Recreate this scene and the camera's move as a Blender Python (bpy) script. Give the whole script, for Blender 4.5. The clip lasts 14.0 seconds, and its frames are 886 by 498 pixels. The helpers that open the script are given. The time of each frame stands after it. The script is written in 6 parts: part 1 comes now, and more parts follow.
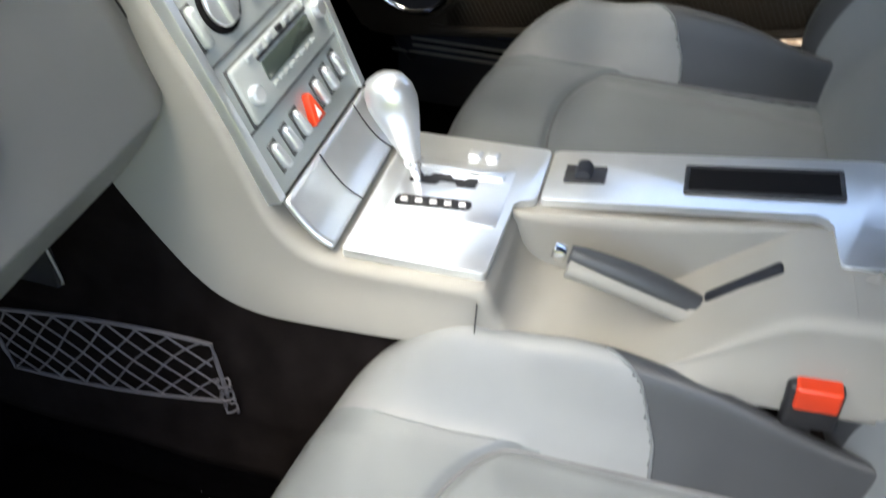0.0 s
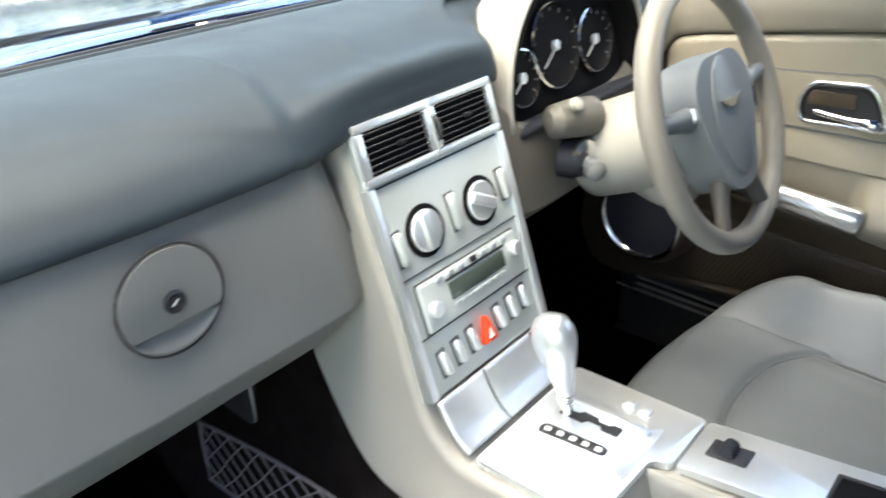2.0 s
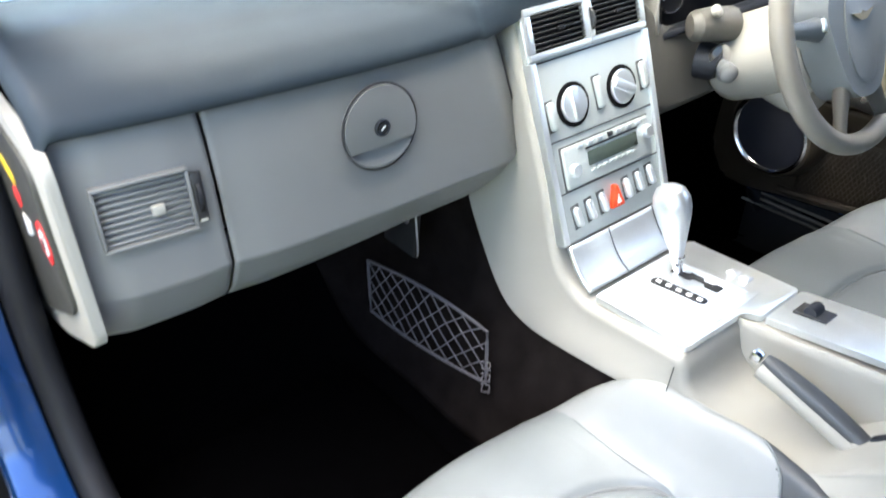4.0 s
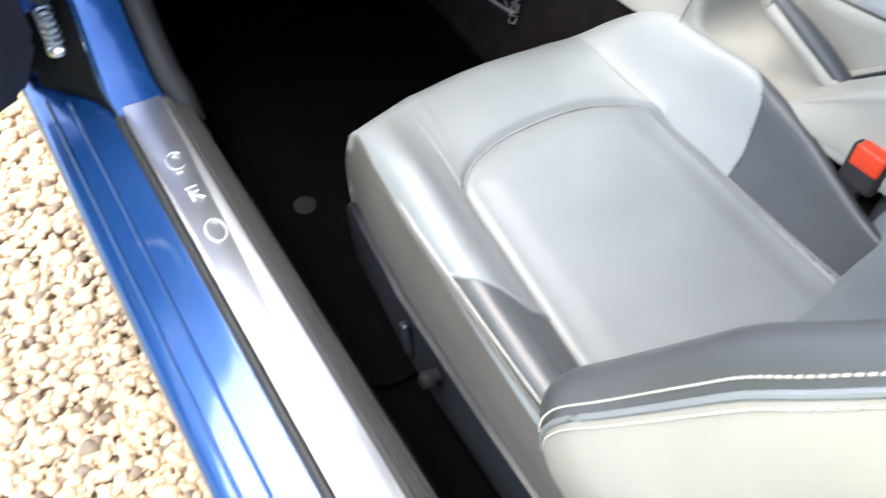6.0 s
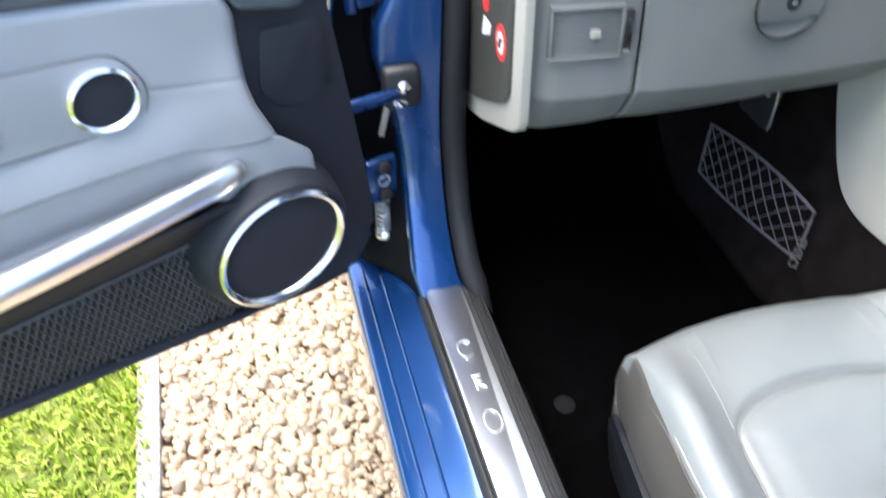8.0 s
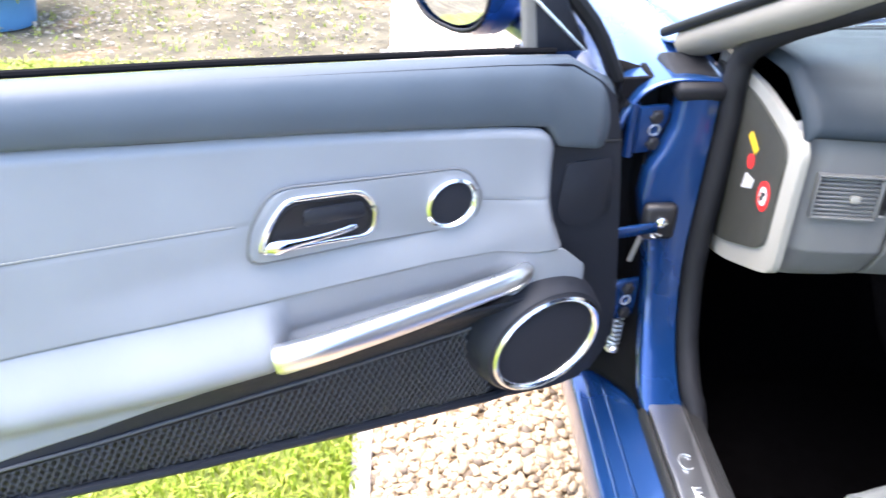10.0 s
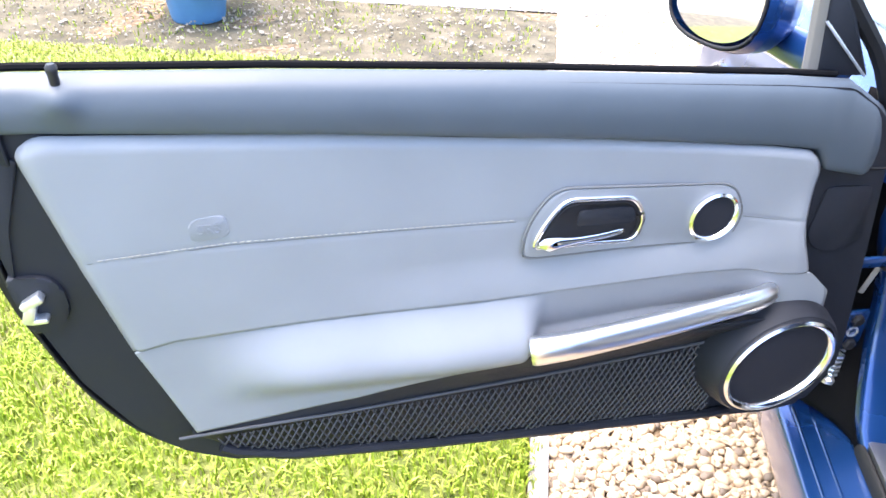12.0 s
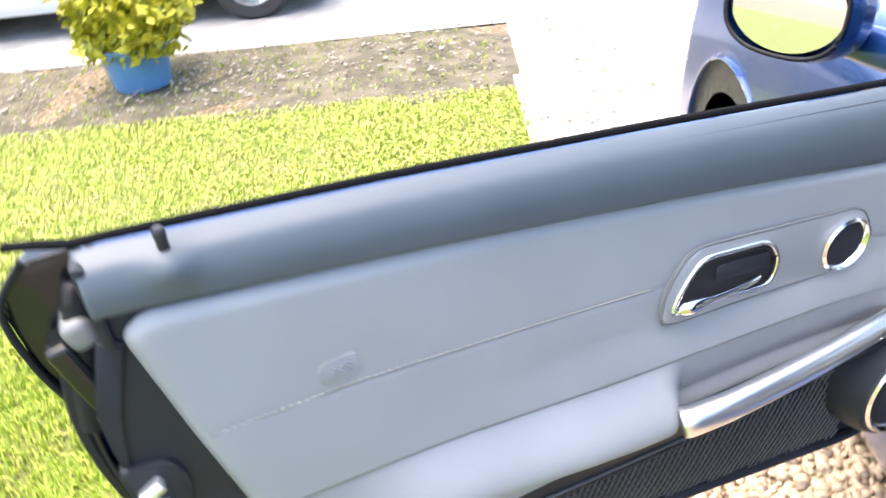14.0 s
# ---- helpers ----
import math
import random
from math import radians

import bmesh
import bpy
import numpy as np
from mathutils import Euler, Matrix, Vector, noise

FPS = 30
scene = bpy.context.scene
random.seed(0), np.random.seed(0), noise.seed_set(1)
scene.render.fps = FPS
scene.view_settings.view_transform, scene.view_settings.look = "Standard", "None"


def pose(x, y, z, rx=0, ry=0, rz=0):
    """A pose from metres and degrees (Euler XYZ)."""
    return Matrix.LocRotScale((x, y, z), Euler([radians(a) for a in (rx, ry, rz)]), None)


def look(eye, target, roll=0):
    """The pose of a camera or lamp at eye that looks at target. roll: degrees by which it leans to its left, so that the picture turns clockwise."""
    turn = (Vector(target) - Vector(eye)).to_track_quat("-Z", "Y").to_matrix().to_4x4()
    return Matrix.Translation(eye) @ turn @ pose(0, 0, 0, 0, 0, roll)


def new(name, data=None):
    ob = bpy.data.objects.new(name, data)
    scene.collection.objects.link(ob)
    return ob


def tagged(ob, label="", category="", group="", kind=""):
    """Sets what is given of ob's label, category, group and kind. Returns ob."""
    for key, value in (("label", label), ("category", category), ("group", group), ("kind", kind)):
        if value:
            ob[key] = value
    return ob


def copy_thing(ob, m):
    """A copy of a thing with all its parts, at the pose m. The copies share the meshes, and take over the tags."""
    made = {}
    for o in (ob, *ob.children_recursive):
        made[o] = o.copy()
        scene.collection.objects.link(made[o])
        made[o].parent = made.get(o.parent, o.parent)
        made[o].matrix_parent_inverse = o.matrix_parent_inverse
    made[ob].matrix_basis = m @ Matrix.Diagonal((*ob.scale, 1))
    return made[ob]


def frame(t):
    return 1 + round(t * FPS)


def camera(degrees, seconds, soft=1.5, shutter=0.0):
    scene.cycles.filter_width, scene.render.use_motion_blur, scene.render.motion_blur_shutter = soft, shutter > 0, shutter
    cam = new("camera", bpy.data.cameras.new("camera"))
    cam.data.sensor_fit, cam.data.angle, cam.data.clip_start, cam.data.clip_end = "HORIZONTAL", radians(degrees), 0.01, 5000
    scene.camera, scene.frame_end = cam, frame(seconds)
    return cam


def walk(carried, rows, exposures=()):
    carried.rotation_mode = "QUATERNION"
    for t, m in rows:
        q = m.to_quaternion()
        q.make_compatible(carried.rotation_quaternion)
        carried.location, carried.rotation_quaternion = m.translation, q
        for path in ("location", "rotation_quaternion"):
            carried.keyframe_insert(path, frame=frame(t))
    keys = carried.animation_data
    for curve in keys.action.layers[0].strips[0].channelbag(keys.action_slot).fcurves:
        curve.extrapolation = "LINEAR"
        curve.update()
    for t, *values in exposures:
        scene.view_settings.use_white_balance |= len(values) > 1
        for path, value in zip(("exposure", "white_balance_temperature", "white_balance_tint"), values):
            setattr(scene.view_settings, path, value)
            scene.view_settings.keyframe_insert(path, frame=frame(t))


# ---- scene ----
import functools
cam = camera(59.2, 14.0, shutter=0.6)
EXPOSURES = [(0.0, 2.4, 7100, 8), (0.5, 2.6, 7100, 9), (1.5, 2.7, 7150, 8), (2.6, 2.8, 6950, 7), (5.0, 3.1, 6600, 8), (5.5, 2.95, 6600, 8), (6.5, 2.8, 6750, 8), (8.0, 2.75, 6500, 8), (10.5, 3.0, 6550, 15), (12.5, 2.75, 6700, 15), (14.0, 2.55, 7050, 14)]
PATH = [
    (0, (-0.647, -0.027, 1.276), (0.736, 0.392, -0.107), -0.2),
    (0.5, (-0.645, -0.026, 1.295), (0.817, 0.511, 0.041), 1.7),
    (1, (-0.623, -0.069, 1.311), (0.881, 0.69, 0.232), 1.0),
    (1.5, (-0.631, -0.119, 1.346), (0.831, 0.869, 0.405), 0.5),
    (2, (-0.646, -0.156, 1.362), (0.688, 0.969, 0.385), -0.3),
    (2.5, (-0.7, -0.157, 1.379), (0.529, 1.023, 0.332), -0.2),
    (2.7, (-0.74, -0.161, 1.376), (0.497, 1.025, 0.345), -0.5),
    (5, (-0.861, -0.421, 1.375), (-0.001, 0.831, 0.075), 1.0),
    (5.5, (-0.897, -0.445, 1.34), (-0.092, 0.625, -0.146), 4.3),
    (6, (-0.947, -0.463, 1.329), (-0.216, 0.469, -0.283), 6.8),
    (6.5, (-1.014, -0.462, 1.345), (-0.439, 0.53, -0.293), 5.0),
    (7, (-1.046, -0.442, 1.383), (-0.58, 0.74, -0.162), 2.0),
    (7.5, (-1.041, -0.429, 1.411), (-0.62, 0.865, -0.055), 0.7),
    (8, (-1.056, -0.418, 1.453), (-0.674, 0.989, 0.084), -0.0),
    (8.2, (-1.078, -0.42, 1.477), (-0.707, 1.041, 0.163), 0.4),
    (10.3, (-1.327, -0.573, 1.556), (-1.319, 1.09, 0.446), 1.4),
    (10.5, (-1.354, -0.578, 1.562), (-1.404, 1.089, 0.458), 1.8),
    (11, (-1.421, -0.585, 1.564), (-1.606, 1.077, 0.468), 1.3),
    (11.5, (-1.468, -0.602, 1.563), (-1.647, 1.062, 0.468), 1.0),
    (12, (-1.506, -0.615, 1.556), (-1.704, 1.045, 0.458), 1.0),
    (12.5, (-1.531, -0.602, 1.541), (-1.714, 1.059, 0.442), 0.9),
    (13, (-1.534, -0.543, 1.521), (-1.788, 1.094, 0.4), -0.7),
    (13.5, (-1.633, -0.460, 1.526), (-1.794, 1.222, 0.455), 0.8),
    (14, (-1.731, -0.479, 1.594), (-1.816, 1.204, 0.516), -6.7),
]
walk(cam, [(t, look(eye, target, roll)) for t, eye, target, roll in PATH], EXPOSURES)

SUN = Vector((-0.26, 0.08, 0.96)).normalized()

# ---- world and sun ----
world = bpy.data.worlds.new("sky")
scene.world = world
world.use_nodes = True
wn = world.node_tree
sky = wn.nodes.new("ShaderNodeTexSky")
sky.sky_type = "NISHITA"
sky.sun_disc = False
sky.sun_elevation = math.asin(SUN.z)
sky.sun_rotation = math.atan2(SUN.x, SUN.y)
sky.dust_density = 2.0
wn.links.new(sky.outputs[0], wn.nodes["Background"].inputs[0])
wn.nodes["Background"].inputs[1].default_value = 0.15
sun_data = bpy.data.lights.new("sun", "SUN")
sun_data.energy, sun_data.angle, sun_data.color = 1.5, radians(70), (1.0, 0.93, 0.82)
sun = new("sun", sun_data)
sun.matrix_world = look(SUN * 30, (0, 0, 0))


# ---- materials ----
def mat(name, col, rough=0.5, metal=0.0, var=0.12, scale=18.0, bump=0.1, bscale=400.0, coat=0.0, spec=0.5, kind="noise", rvar=0.08, island=0.0):
    m = bpy.data.materials.new(name)
    m.use_nodes = True
    nt = m.node_tree
    b = nt.nodes["Principled BSDF"]
    b.inputs["Metallic"].default_value = metal
    b.inputs["Specular IOR Level"].default_value = spec
    b.inputs["Coat Weight"].default_value = coat
    b.inputs["Coat Roughness"].default_value = 0.09
    tc = nt.nodes.new("ShaderNodeTexCoord")
    big = nt.nodes.new("ShaderNodeTexNoise")
    big.inputs["Scale"].default_value = scale
    big.inputs["Detail"].default_value = 5
    nt.links.new(tc.outputs["Object"], big.inputs["Vector"])
    ramp = nt.nodes.new("ShaderNodeMapRange")
    ramp.inputs[1].default_value, ramp.inputs[2].default_value = 0.3, 0.7
    ramp.inputs[3].default_value, ramp.inputs[4].default_value = 1 - var, 1 + var
    nt.links.new(big.outputs[0], ramp.inputs[0])
    mul = nt.nodes.new("ShaderNodeVectorMath")
    mul.operation = "SCALE"
    mul.inputs[0].default_value = col[:3]
    last = ramp.outputs[0]
    if island:
        geo = nt.nodes.new("ShaderNodeNewGeometry")
        r2 = nt.nodes.new("ShaderNodeMapRange")
        r2.inputs[3].default_value, r2.inputs[4].default_value = 1 - island, 1 + island
        nt.links.new(geo.outputs["Random Per Island"], r2.inputs[0])
        mm = nt.nodes.new("ShaderNodeMath")
        mm.operation = "MULTIPLY"
        nt.links.new(last, mm.inputs[0])
        nt.links.new(r2.outputs[0], mm.inputs[1])
        last = mm.outputs[0]
    nt.links.new(last, mul.inputs["Scale"])
    nt.links.new(mul.outputs[0], b.inputs["Base Color"])
    rr = nt.nodes.new("ShaderNodeMapRange")
    rr.inputs[1].default_value, rr.inputs[2].default_value = 0.3, 0.7
    rr.inputs[3].default_value, rr.inputs[4].default_value = max(0.02, rough - rvar), rough + rvar
    nt.links.new(big.outputs[0], rr.inputs[0])
    nt.links.new(rr.outputs[0], b.inputs["Roughness"])
    if bump:
        if kind == "leather":
            fine = nt.nodes.new("ShaderNodeTexVoronoi")
            fine.feature = "DISTANCE_TO_EDGE"
        else:
            fine = nt.nodes.new("ShaderNodeTexNoise")
            fine.inputs["Detail"].default_value = 3
        fine.inputs["Scale"].default_value = bscale
        nt.links.new(tc.outputs["Object"], fine.inputs["Vector"])
        bp = nt.nodes.new("ShaderNodeBump")
        bp.inputs["Strength"].default_value = bump
        bp.inputs["Distance"].default_value = 0.0006 if kind != "ground" else 0.01
        nt.links.new(fine.outputs[0], bp.inputs["Height"])
        nt.links.new(bp.outputs[0], b.inputs["Normal"])
    return m


def two_tone(m, col2, scale, low=0.45, high=0.6):
    """Mixes patches of a second colour into a material made by mat()."""
    nt = m.node_tree
    b = nt.nodes["Principled BSDF"]
    src = b.inputs["Base Color"].links[0].from_socket
    tc = nt.nodes.new("ShaderNodeTexCoord")
    n = nt.nodes.new("ShaderNodeTexNoise")
    n.inputs["Scale"].default_value = scale
    n.inputs["Detail"].default_value = 6
    nt.links.new(tc.outputs["Object"], n.inputs["Vector"])
    mr = nt.nodes.new("ShaderNodeMapRange")
    mr.inputs[1].default_value, mr.inputs[2].default_value = low, high
    nt.links.new(n.outputs[0], mr.inputs[0])
    mx = nt.nodes.new("ShaderNodeMix")
    mx.data_type = "RGBA"
    nt.links.new(mr.outputs[0], mx.inputs[0])
    nt.links.new(src, mx.inputs[6])
    mx.inputs[7].default_value = (*col2, 1)
    nt.links.new(mx.outputs[2], b.inputs["Base Color"])
    return m


def island_mix(name, cols, rough=0.8):
    """One colour out of several for each loose piece of a mesh."""
    m = mat(name, cols[0], rough, var=0.15, scale=60, bump=0.2, bscale=200)
    nt = m.node_tree
    b = nt.nodes["Principled BSDF"]
    geo = nt.nodes.new("ShaderNodeNewGeometry")
    cr_ = nt.nodes.new("ShaderNodeValToRGB")
    cr_.color_ramp.interpolation = "CONSTANT"
    el = cr_.color_ramp.elements
    for i, c in enumerate(cols):
        e = el[i] if i < 2 else el.new(0)
        e.position, e.color = i / len(cols), (*c, 1)
    nt.links.new(geo.outputs["Random Per Island"], cr_.inputs[0])
    mul = nt.nodes.new("ShaderNodeVectorMath")
    mul.operation = "MULTIPLY"
    old = b.inputs["Base Color"].links[0].from_node
    old.inputs[0].default_value = (1, 1, 1)
    nt.links.new(old.outputs[0], mul.inputs[0])
    nt.links.new(cr_.outputs[0], mul.inputs[1])
    nt.links.new(mul.outputs[0], b.inputs["Base Color"])
    return m


LEATHER = mat("grey_leather", (0.165, 0.18, 0.188), 0.42, var=0.07, scale=9, bump=0.35, bscale=650, kind="leather")
# Lighter copy of the seat leather: light from the open door is painted in.
LEATHER_LIT = mat("lit_grey_leather", (0.232, 0.243, 0.247), 0.42, var=0.06, scale=9, bump=0.35, bscale=650, kind="leather")
LEATHER_BEIGE = mat("pale_beige_leather", (0.275, 0.262, 0.232), 0.42, var=0.06, scale=9, bump=0.35, bscale=650, kind="leather")
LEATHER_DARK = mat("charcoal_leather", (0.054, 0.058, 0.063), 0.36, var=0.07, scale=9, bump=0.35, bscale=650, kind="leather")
BAR = mat("satin_pull_bar", (0.9, 0.9, 0.9), 0.3, metal=1.0, var=0.02, bump=0, rvar=0.03)
WHEEL_LEATHER = mat("grey_brown_leather", (0.20, 0.185, 0.16), 0.45, var=0.07, scale=9, bump=0.3, bscale=650, kind="leather")
# Seat leather darkened: the shade down the cushion's side is in the colour.
SKIRT = mat("shade_darkened_leather", (0.064, 0.060, 0.055), 0.45, var=0.07, scale=9, bump=0.3, bscale=650, kind="leather")
SEAM = mat("seam_thread", (0.16, 0.165, 0.17), 0.7, bump=0)
STITCH = mat("pale_stitching", (0.40, 0.38, 0.34), 0.7, bump=0)
DASH_TOP = mat("slate_dash_pad", (0.017, 0.0255, 0.034), 0.55, var=0.08, scale=7, bump=0.4, bscale=900, kind="leather", spec=0.3)
DASH_LOW = mat("grey_dash_plastic", (0.138, 0.141, 0.14), 0.5, var=0.05, scale=8, bump=0.4, bscale=900, kind="leather")
# Dash plastic darkened: shade on the driver's side is put into the colour.
DASH_TAUPE = mat("darkened_taupe_plastic", (0.088, 0.083, 0.073), 0.5, var=0.05, scale=8, bump=0.4, bscale=900, kind="leather")
CONSOLE = mat("warm_grey_console_plastic", (0.3, 0.29, 0.26), 0.5, var=0.05, scale=8, bump=0.35, bscale=900, kind="leather")
DOOR_PAD = mat("blue_grey_door_pad", (0.067, 0.086, 0.106), 0.5, var=0.06, scale=9, bump=0.4, bscale=800, kind="leather")
DOOR_INSERT = mat("grey_door_leather", (0.265, 0.28, 0.3), 0.5, var=0.05, scale=7, bump=0.3, bscale=700, kind="leather")
DOOR_TRIM = mat("charcoal_door_plastic", (0.0135, 0.016, 0.023), 0.55, var=0.1, scale=12, bump=0.5, bscale=900, kind="leather", spec=0.35)
PILLAR_TRIM = mat("taupe_pillar_trim", (0.20, 0.185, 0.16), 0.6, var=0.05, scale=8, bump=0.3, bscale=900, kind="leather", spec=0.3)
END_COVER = mat("olive_grey_cover", (0.042, 0.042, 0.036), 0.55, var=0.08, scale=12, bump=0.4, bscale=900, kind="leather", spec=0.35)
# Copies of the grey door trim with warm cabin light in their colour.
WARM_INSERT = mat("warm_lit_door_leather", (0.285, 0.255, 0.20), 0.5, var=0.05, scale=7, bump=0.3, bscale=700, kind="leather")
WARM_PAD = mat("warm_lit_door_pad", (0.17, 0.155, 0.125), 0.5, var=0.06, scale=9, bump=0.4, bscale=800, kind="leather")
WARM_TRIM = mat("warm_lit_door_plastic", (0.05, 0.036, 0.022), 0.5, var=0.1, scale=12, bump=0.5, bscale=900, kind="leather", spec=0.4)
JOINT = mat("grey_joint", (0.07, 0.073, 0.074), 0.6, bump=0)
SLAT = mat("grey_vent_slat", (0.04, 0.041, 0.043), 0.5, bump=0)
TRACK_GREY = mat("smooth_grey_plastic", (0.16, 0.165, 0.17), 0.35, var=0.05, scale=30, bump=0.1, bscale=600)
GLOSS_BLACK = mat("glossy_black", (0.008, 0.009, 0.009), 0.16, var=0.1, scale=20, bump=0)
COVER = mat("blue_grey_seat_cover", (0.009, 0.011, 0.015), 0.4, var=0.1, scale=10, bump=0.2, bscale=700)
HEM = mat("grey_pocket_hem", (0.075, 0.078, 0.085), 0.6, bump=0)
BLACK = mat("black_plastic", (0.015, 0.015, 0.017), 0.45, var=0.2, scale=40, bump=0.2, bscale=700)
GREY_RUBBER = mat("grey_rubber", (0.026, 0.027, 0.029), 0.6, var=0.15, scale=30, bump=0.3, bscale=500, spec=0.22)
RUBBER = mat("black_rubber", (0.01, 0.0105, 0.013), 0.6, var=0.2, scale=30, bump=0.3, bscale=500, spec=0.25)
# Below a real carpet's tone: the footwell's shade is in this colour.
CARPET = mat("shade_black_carpet", (0.0014, 0.0013, 0.0015), 0.95, var=0.3, scale=60, bump=1.0, bscale=900, spec=0.0)
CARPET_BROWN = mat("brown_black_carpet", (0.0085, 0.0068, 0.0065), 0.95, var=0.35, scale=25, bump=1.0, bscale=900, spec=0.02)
CLOTH = mat("speaker_cloth", (0.022, 0.023, 0.03), 0.9, var=0.1, scale=60, bump=0.8, bscale=1500, spec=0.2)
CORD = mat("grey_net_cord", (0.10, 0.092, 0.10), 0.8, bump=0.3, bscale=900)
NET_DARK = mat("dark_net_cord", (0.042, 0.045, 0.054), 0.55, bump=0)
PAINT = mat("blue_metallic_paint", (0.008, 0.053, 0.195), 0.30, metal=0.55, var=0.05, scale=3, bump=0.05, bscale=2500, coat=1.0)
CHROME = mat("polished_chrome", (0.85, 0.85, 0.86), 0.09, metal=1.0, var=0.02, bump=0, rvar=0.03)
SATIN = mat("satin_aluminium", (0.82, 0.85, 0.87), 0.32, metal=0.85, var=0.03, scale=30, bump=0, rvar=0.04)
SILVER = mat("silver_painted_plastic", (0.46, 0.50, 0.495), 0.4, metal=0.4, var=0.03, scale=25, bump=0)
PLATE = mat("brushed_sill_plate", (0.33, 0.35, 0.38), 0.32, metal=0.9, var=0.02, scale=20, bump=0, rvar=0.02)
ORANGE = mat("orange_plastic", (0.72, 0.05, 0.012), 0.4, bump=0.05)
RED = mat("red_label", (0.75, 0.03, 0.03), 0.5, bump=0)
YELLOW = mat("yellow_label", (0.8, 0.55, 0.03), 0.5, bump=0)
WHITE = mat("white_print", (0.8, 0.8, 0.8), 0.5, bump=0)
DISPLAY = mat("lcd_display", (0.045, 0.06, 0.05), 0.2, bump=0, coat=0.6)
DIAL = mat("dial_face", (0.004, 0.004, 0.005), 0.8, bump=0, spec=0.1)
TYRE = mat("tyre_rubber", (0.03, 0.03, 0.032), 0.75, var=0.2, scale=20, bump=0.4, bscale=150)
CONCRETE = two_tone(mat("concrete_edging", (0.36, 0.33, 0.31), 0.85, var=0.2, scale=14, bump=0.8, bscale=120, kind="ground"), (0.22, 0.2, 0.18), 9)
# Darker than the stones: shade in the gaps between them is painted here.
GRAVEL_BED = two_tone(mat("gap_shade_ground", (0.13, 0.085, 0.045), 0.9, var=0.35, scale=45, bump=0.9, bscale=60, kind="ground"), (0.26, 0.20, 0.13), 30)
STONES = island_mix("river_gravel", [(0.462, 0.351, 0.231), (0.255, 0.117, 0.037), (0.591, 0.527, 0.44), (0.389, 0.169, 0.04), (0.429, 0.303, 0.174), (0.1, 0.07, 0.049), (0.513, 0.413, 0.299), (0.405, 0.219, 0.072), (0.671, 0.627, 0.563), (0.34, 0.215, 0.115), (0.175, 0.132, 0.092), (0.542, 0.462, 0.369)], 0.7)
PEBBLES = island_mix("bed_pebbles", [(0.34, 0.30, 0.24), (0.24, 0.20, 0.15), (0.52, 0.48, 0.42), (0.18, 0.15, 0.11), (0.30, 0.26, 0.19)], 0.8)
TURF = two_tone(mat("turf", (0.12, 0.16, 0.018), 0.95, var=0.3, scale=9, bump=0.9, bscale=90, kind="ground"), (0.15, 0.15, 0.045), 4)
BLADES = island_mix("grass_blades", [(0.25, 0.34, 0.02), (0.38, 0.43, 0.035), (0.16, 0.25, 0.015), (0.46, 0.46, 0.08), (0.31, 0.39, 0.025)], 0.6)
# Paler copy of the lawn's blades, with the distant glare in the colour.
BLADES_GLARE = island_mix("washed_out_blades", [(0.44, 0.49, 0.10), (0.49, 0.52, 0.13), (0.40, 0.46, 0.08), (0.53, 0.54, 0.17), (0.46, 0.50, 0.11)], 0.6)
# Far gravel made paler than the near: the glare is put into its colours.
GLARE_DRIVE = two_tone(mat("glare_toned_drive", (0.60, 0.54, 0.46), 0.9, var=0.2, scale=30, bump=0.8, bscale=80, kind="ground"), (0.48, 0.42, 0.34), 12)
STONES_GLARE = island_mix("glare_toned_gravel", [(0.66, 0.60, 0.51), (0.54, 0.46, 0.36), (0.74, 0.70, 0.63), (0.46, 0.36, 0.25), (0.62, 0.55, 0.45)], 0.8)
SOIL = two_tone(mat("bare_soil", (0.080, 0.069, 0.043), 0.95, var=0.35, scale=12, bump=1.0, bscale=50, kind="ground"), (0.135, 0.116, 0.076), 5)
PAVING = two_tone(mat("pale_paving", (0.30, 0.295, 0.285), 0.9, var=0.15, scale=5, bump=0.6, bscale=90, kind="ground"), (0.24, 0.235, 0.225), 3)
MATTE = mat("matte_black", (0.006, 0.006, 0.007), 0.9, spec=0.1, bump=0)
BRIGHT = mat("bright_aluminium", (0.92, 0.92, 0.92), 0.16, metal=1.0, var=0.02, bump=0, rvar=0.03)
POT_BLUE = mat("blue_plastic_pot", (0.07, 0.20, 0.38), 0.4, var=0.1, scale=8, bump=0.1, bscale=200)
LEAF = island_mix("yellow_green_leaves", [(0.40, 0.37, 0.02), (0.48, 0.43, 0.03), (0.28, 0.29, 0.02), (0.54, 0.45, 0.04)], 0.5)
HEDGE = island_mix("hedge_leaves", [(0.05, 0.09, 0.02), (0.08, 0.12, 0.03), (0.04, 0.07, 0.02), (0.1, 0.14, 0.03)], 0.6)
BARK = mat("bark", (0.12, 0.09, 0.06), 0.9, var=0.3, scale=20, bump=0.8, bscale=80)
CAR_WHITE = mat("white_car_paint", (0.72, 0.75, 0.78), 0.3, var=0.03, scale=2, bump=0, coat=1.0)
MIRROR = mat("mirror_silver", (0.9, 0.9, 0.9), 0.02, metal=1.0, var=0.01, bump=0, rvar=0.005)

GLASS = bpy.data.materials.new("windscreen_glass")
GLASS.use_nodes = True
gb = GLASS.node_tree.nodes["Principled BSDF"]
gb.inputs["Transmission Weight"].default_value = 1.0
gb.inputs["Roughness"].default_value = 0.0
gb.inputs["IOR"].default_value = 1.45
gb.inputs["Base Color"].default_value = (0.9, 0.96, 0.94, 1)

# ---- building helpers ----
PLACE = {}


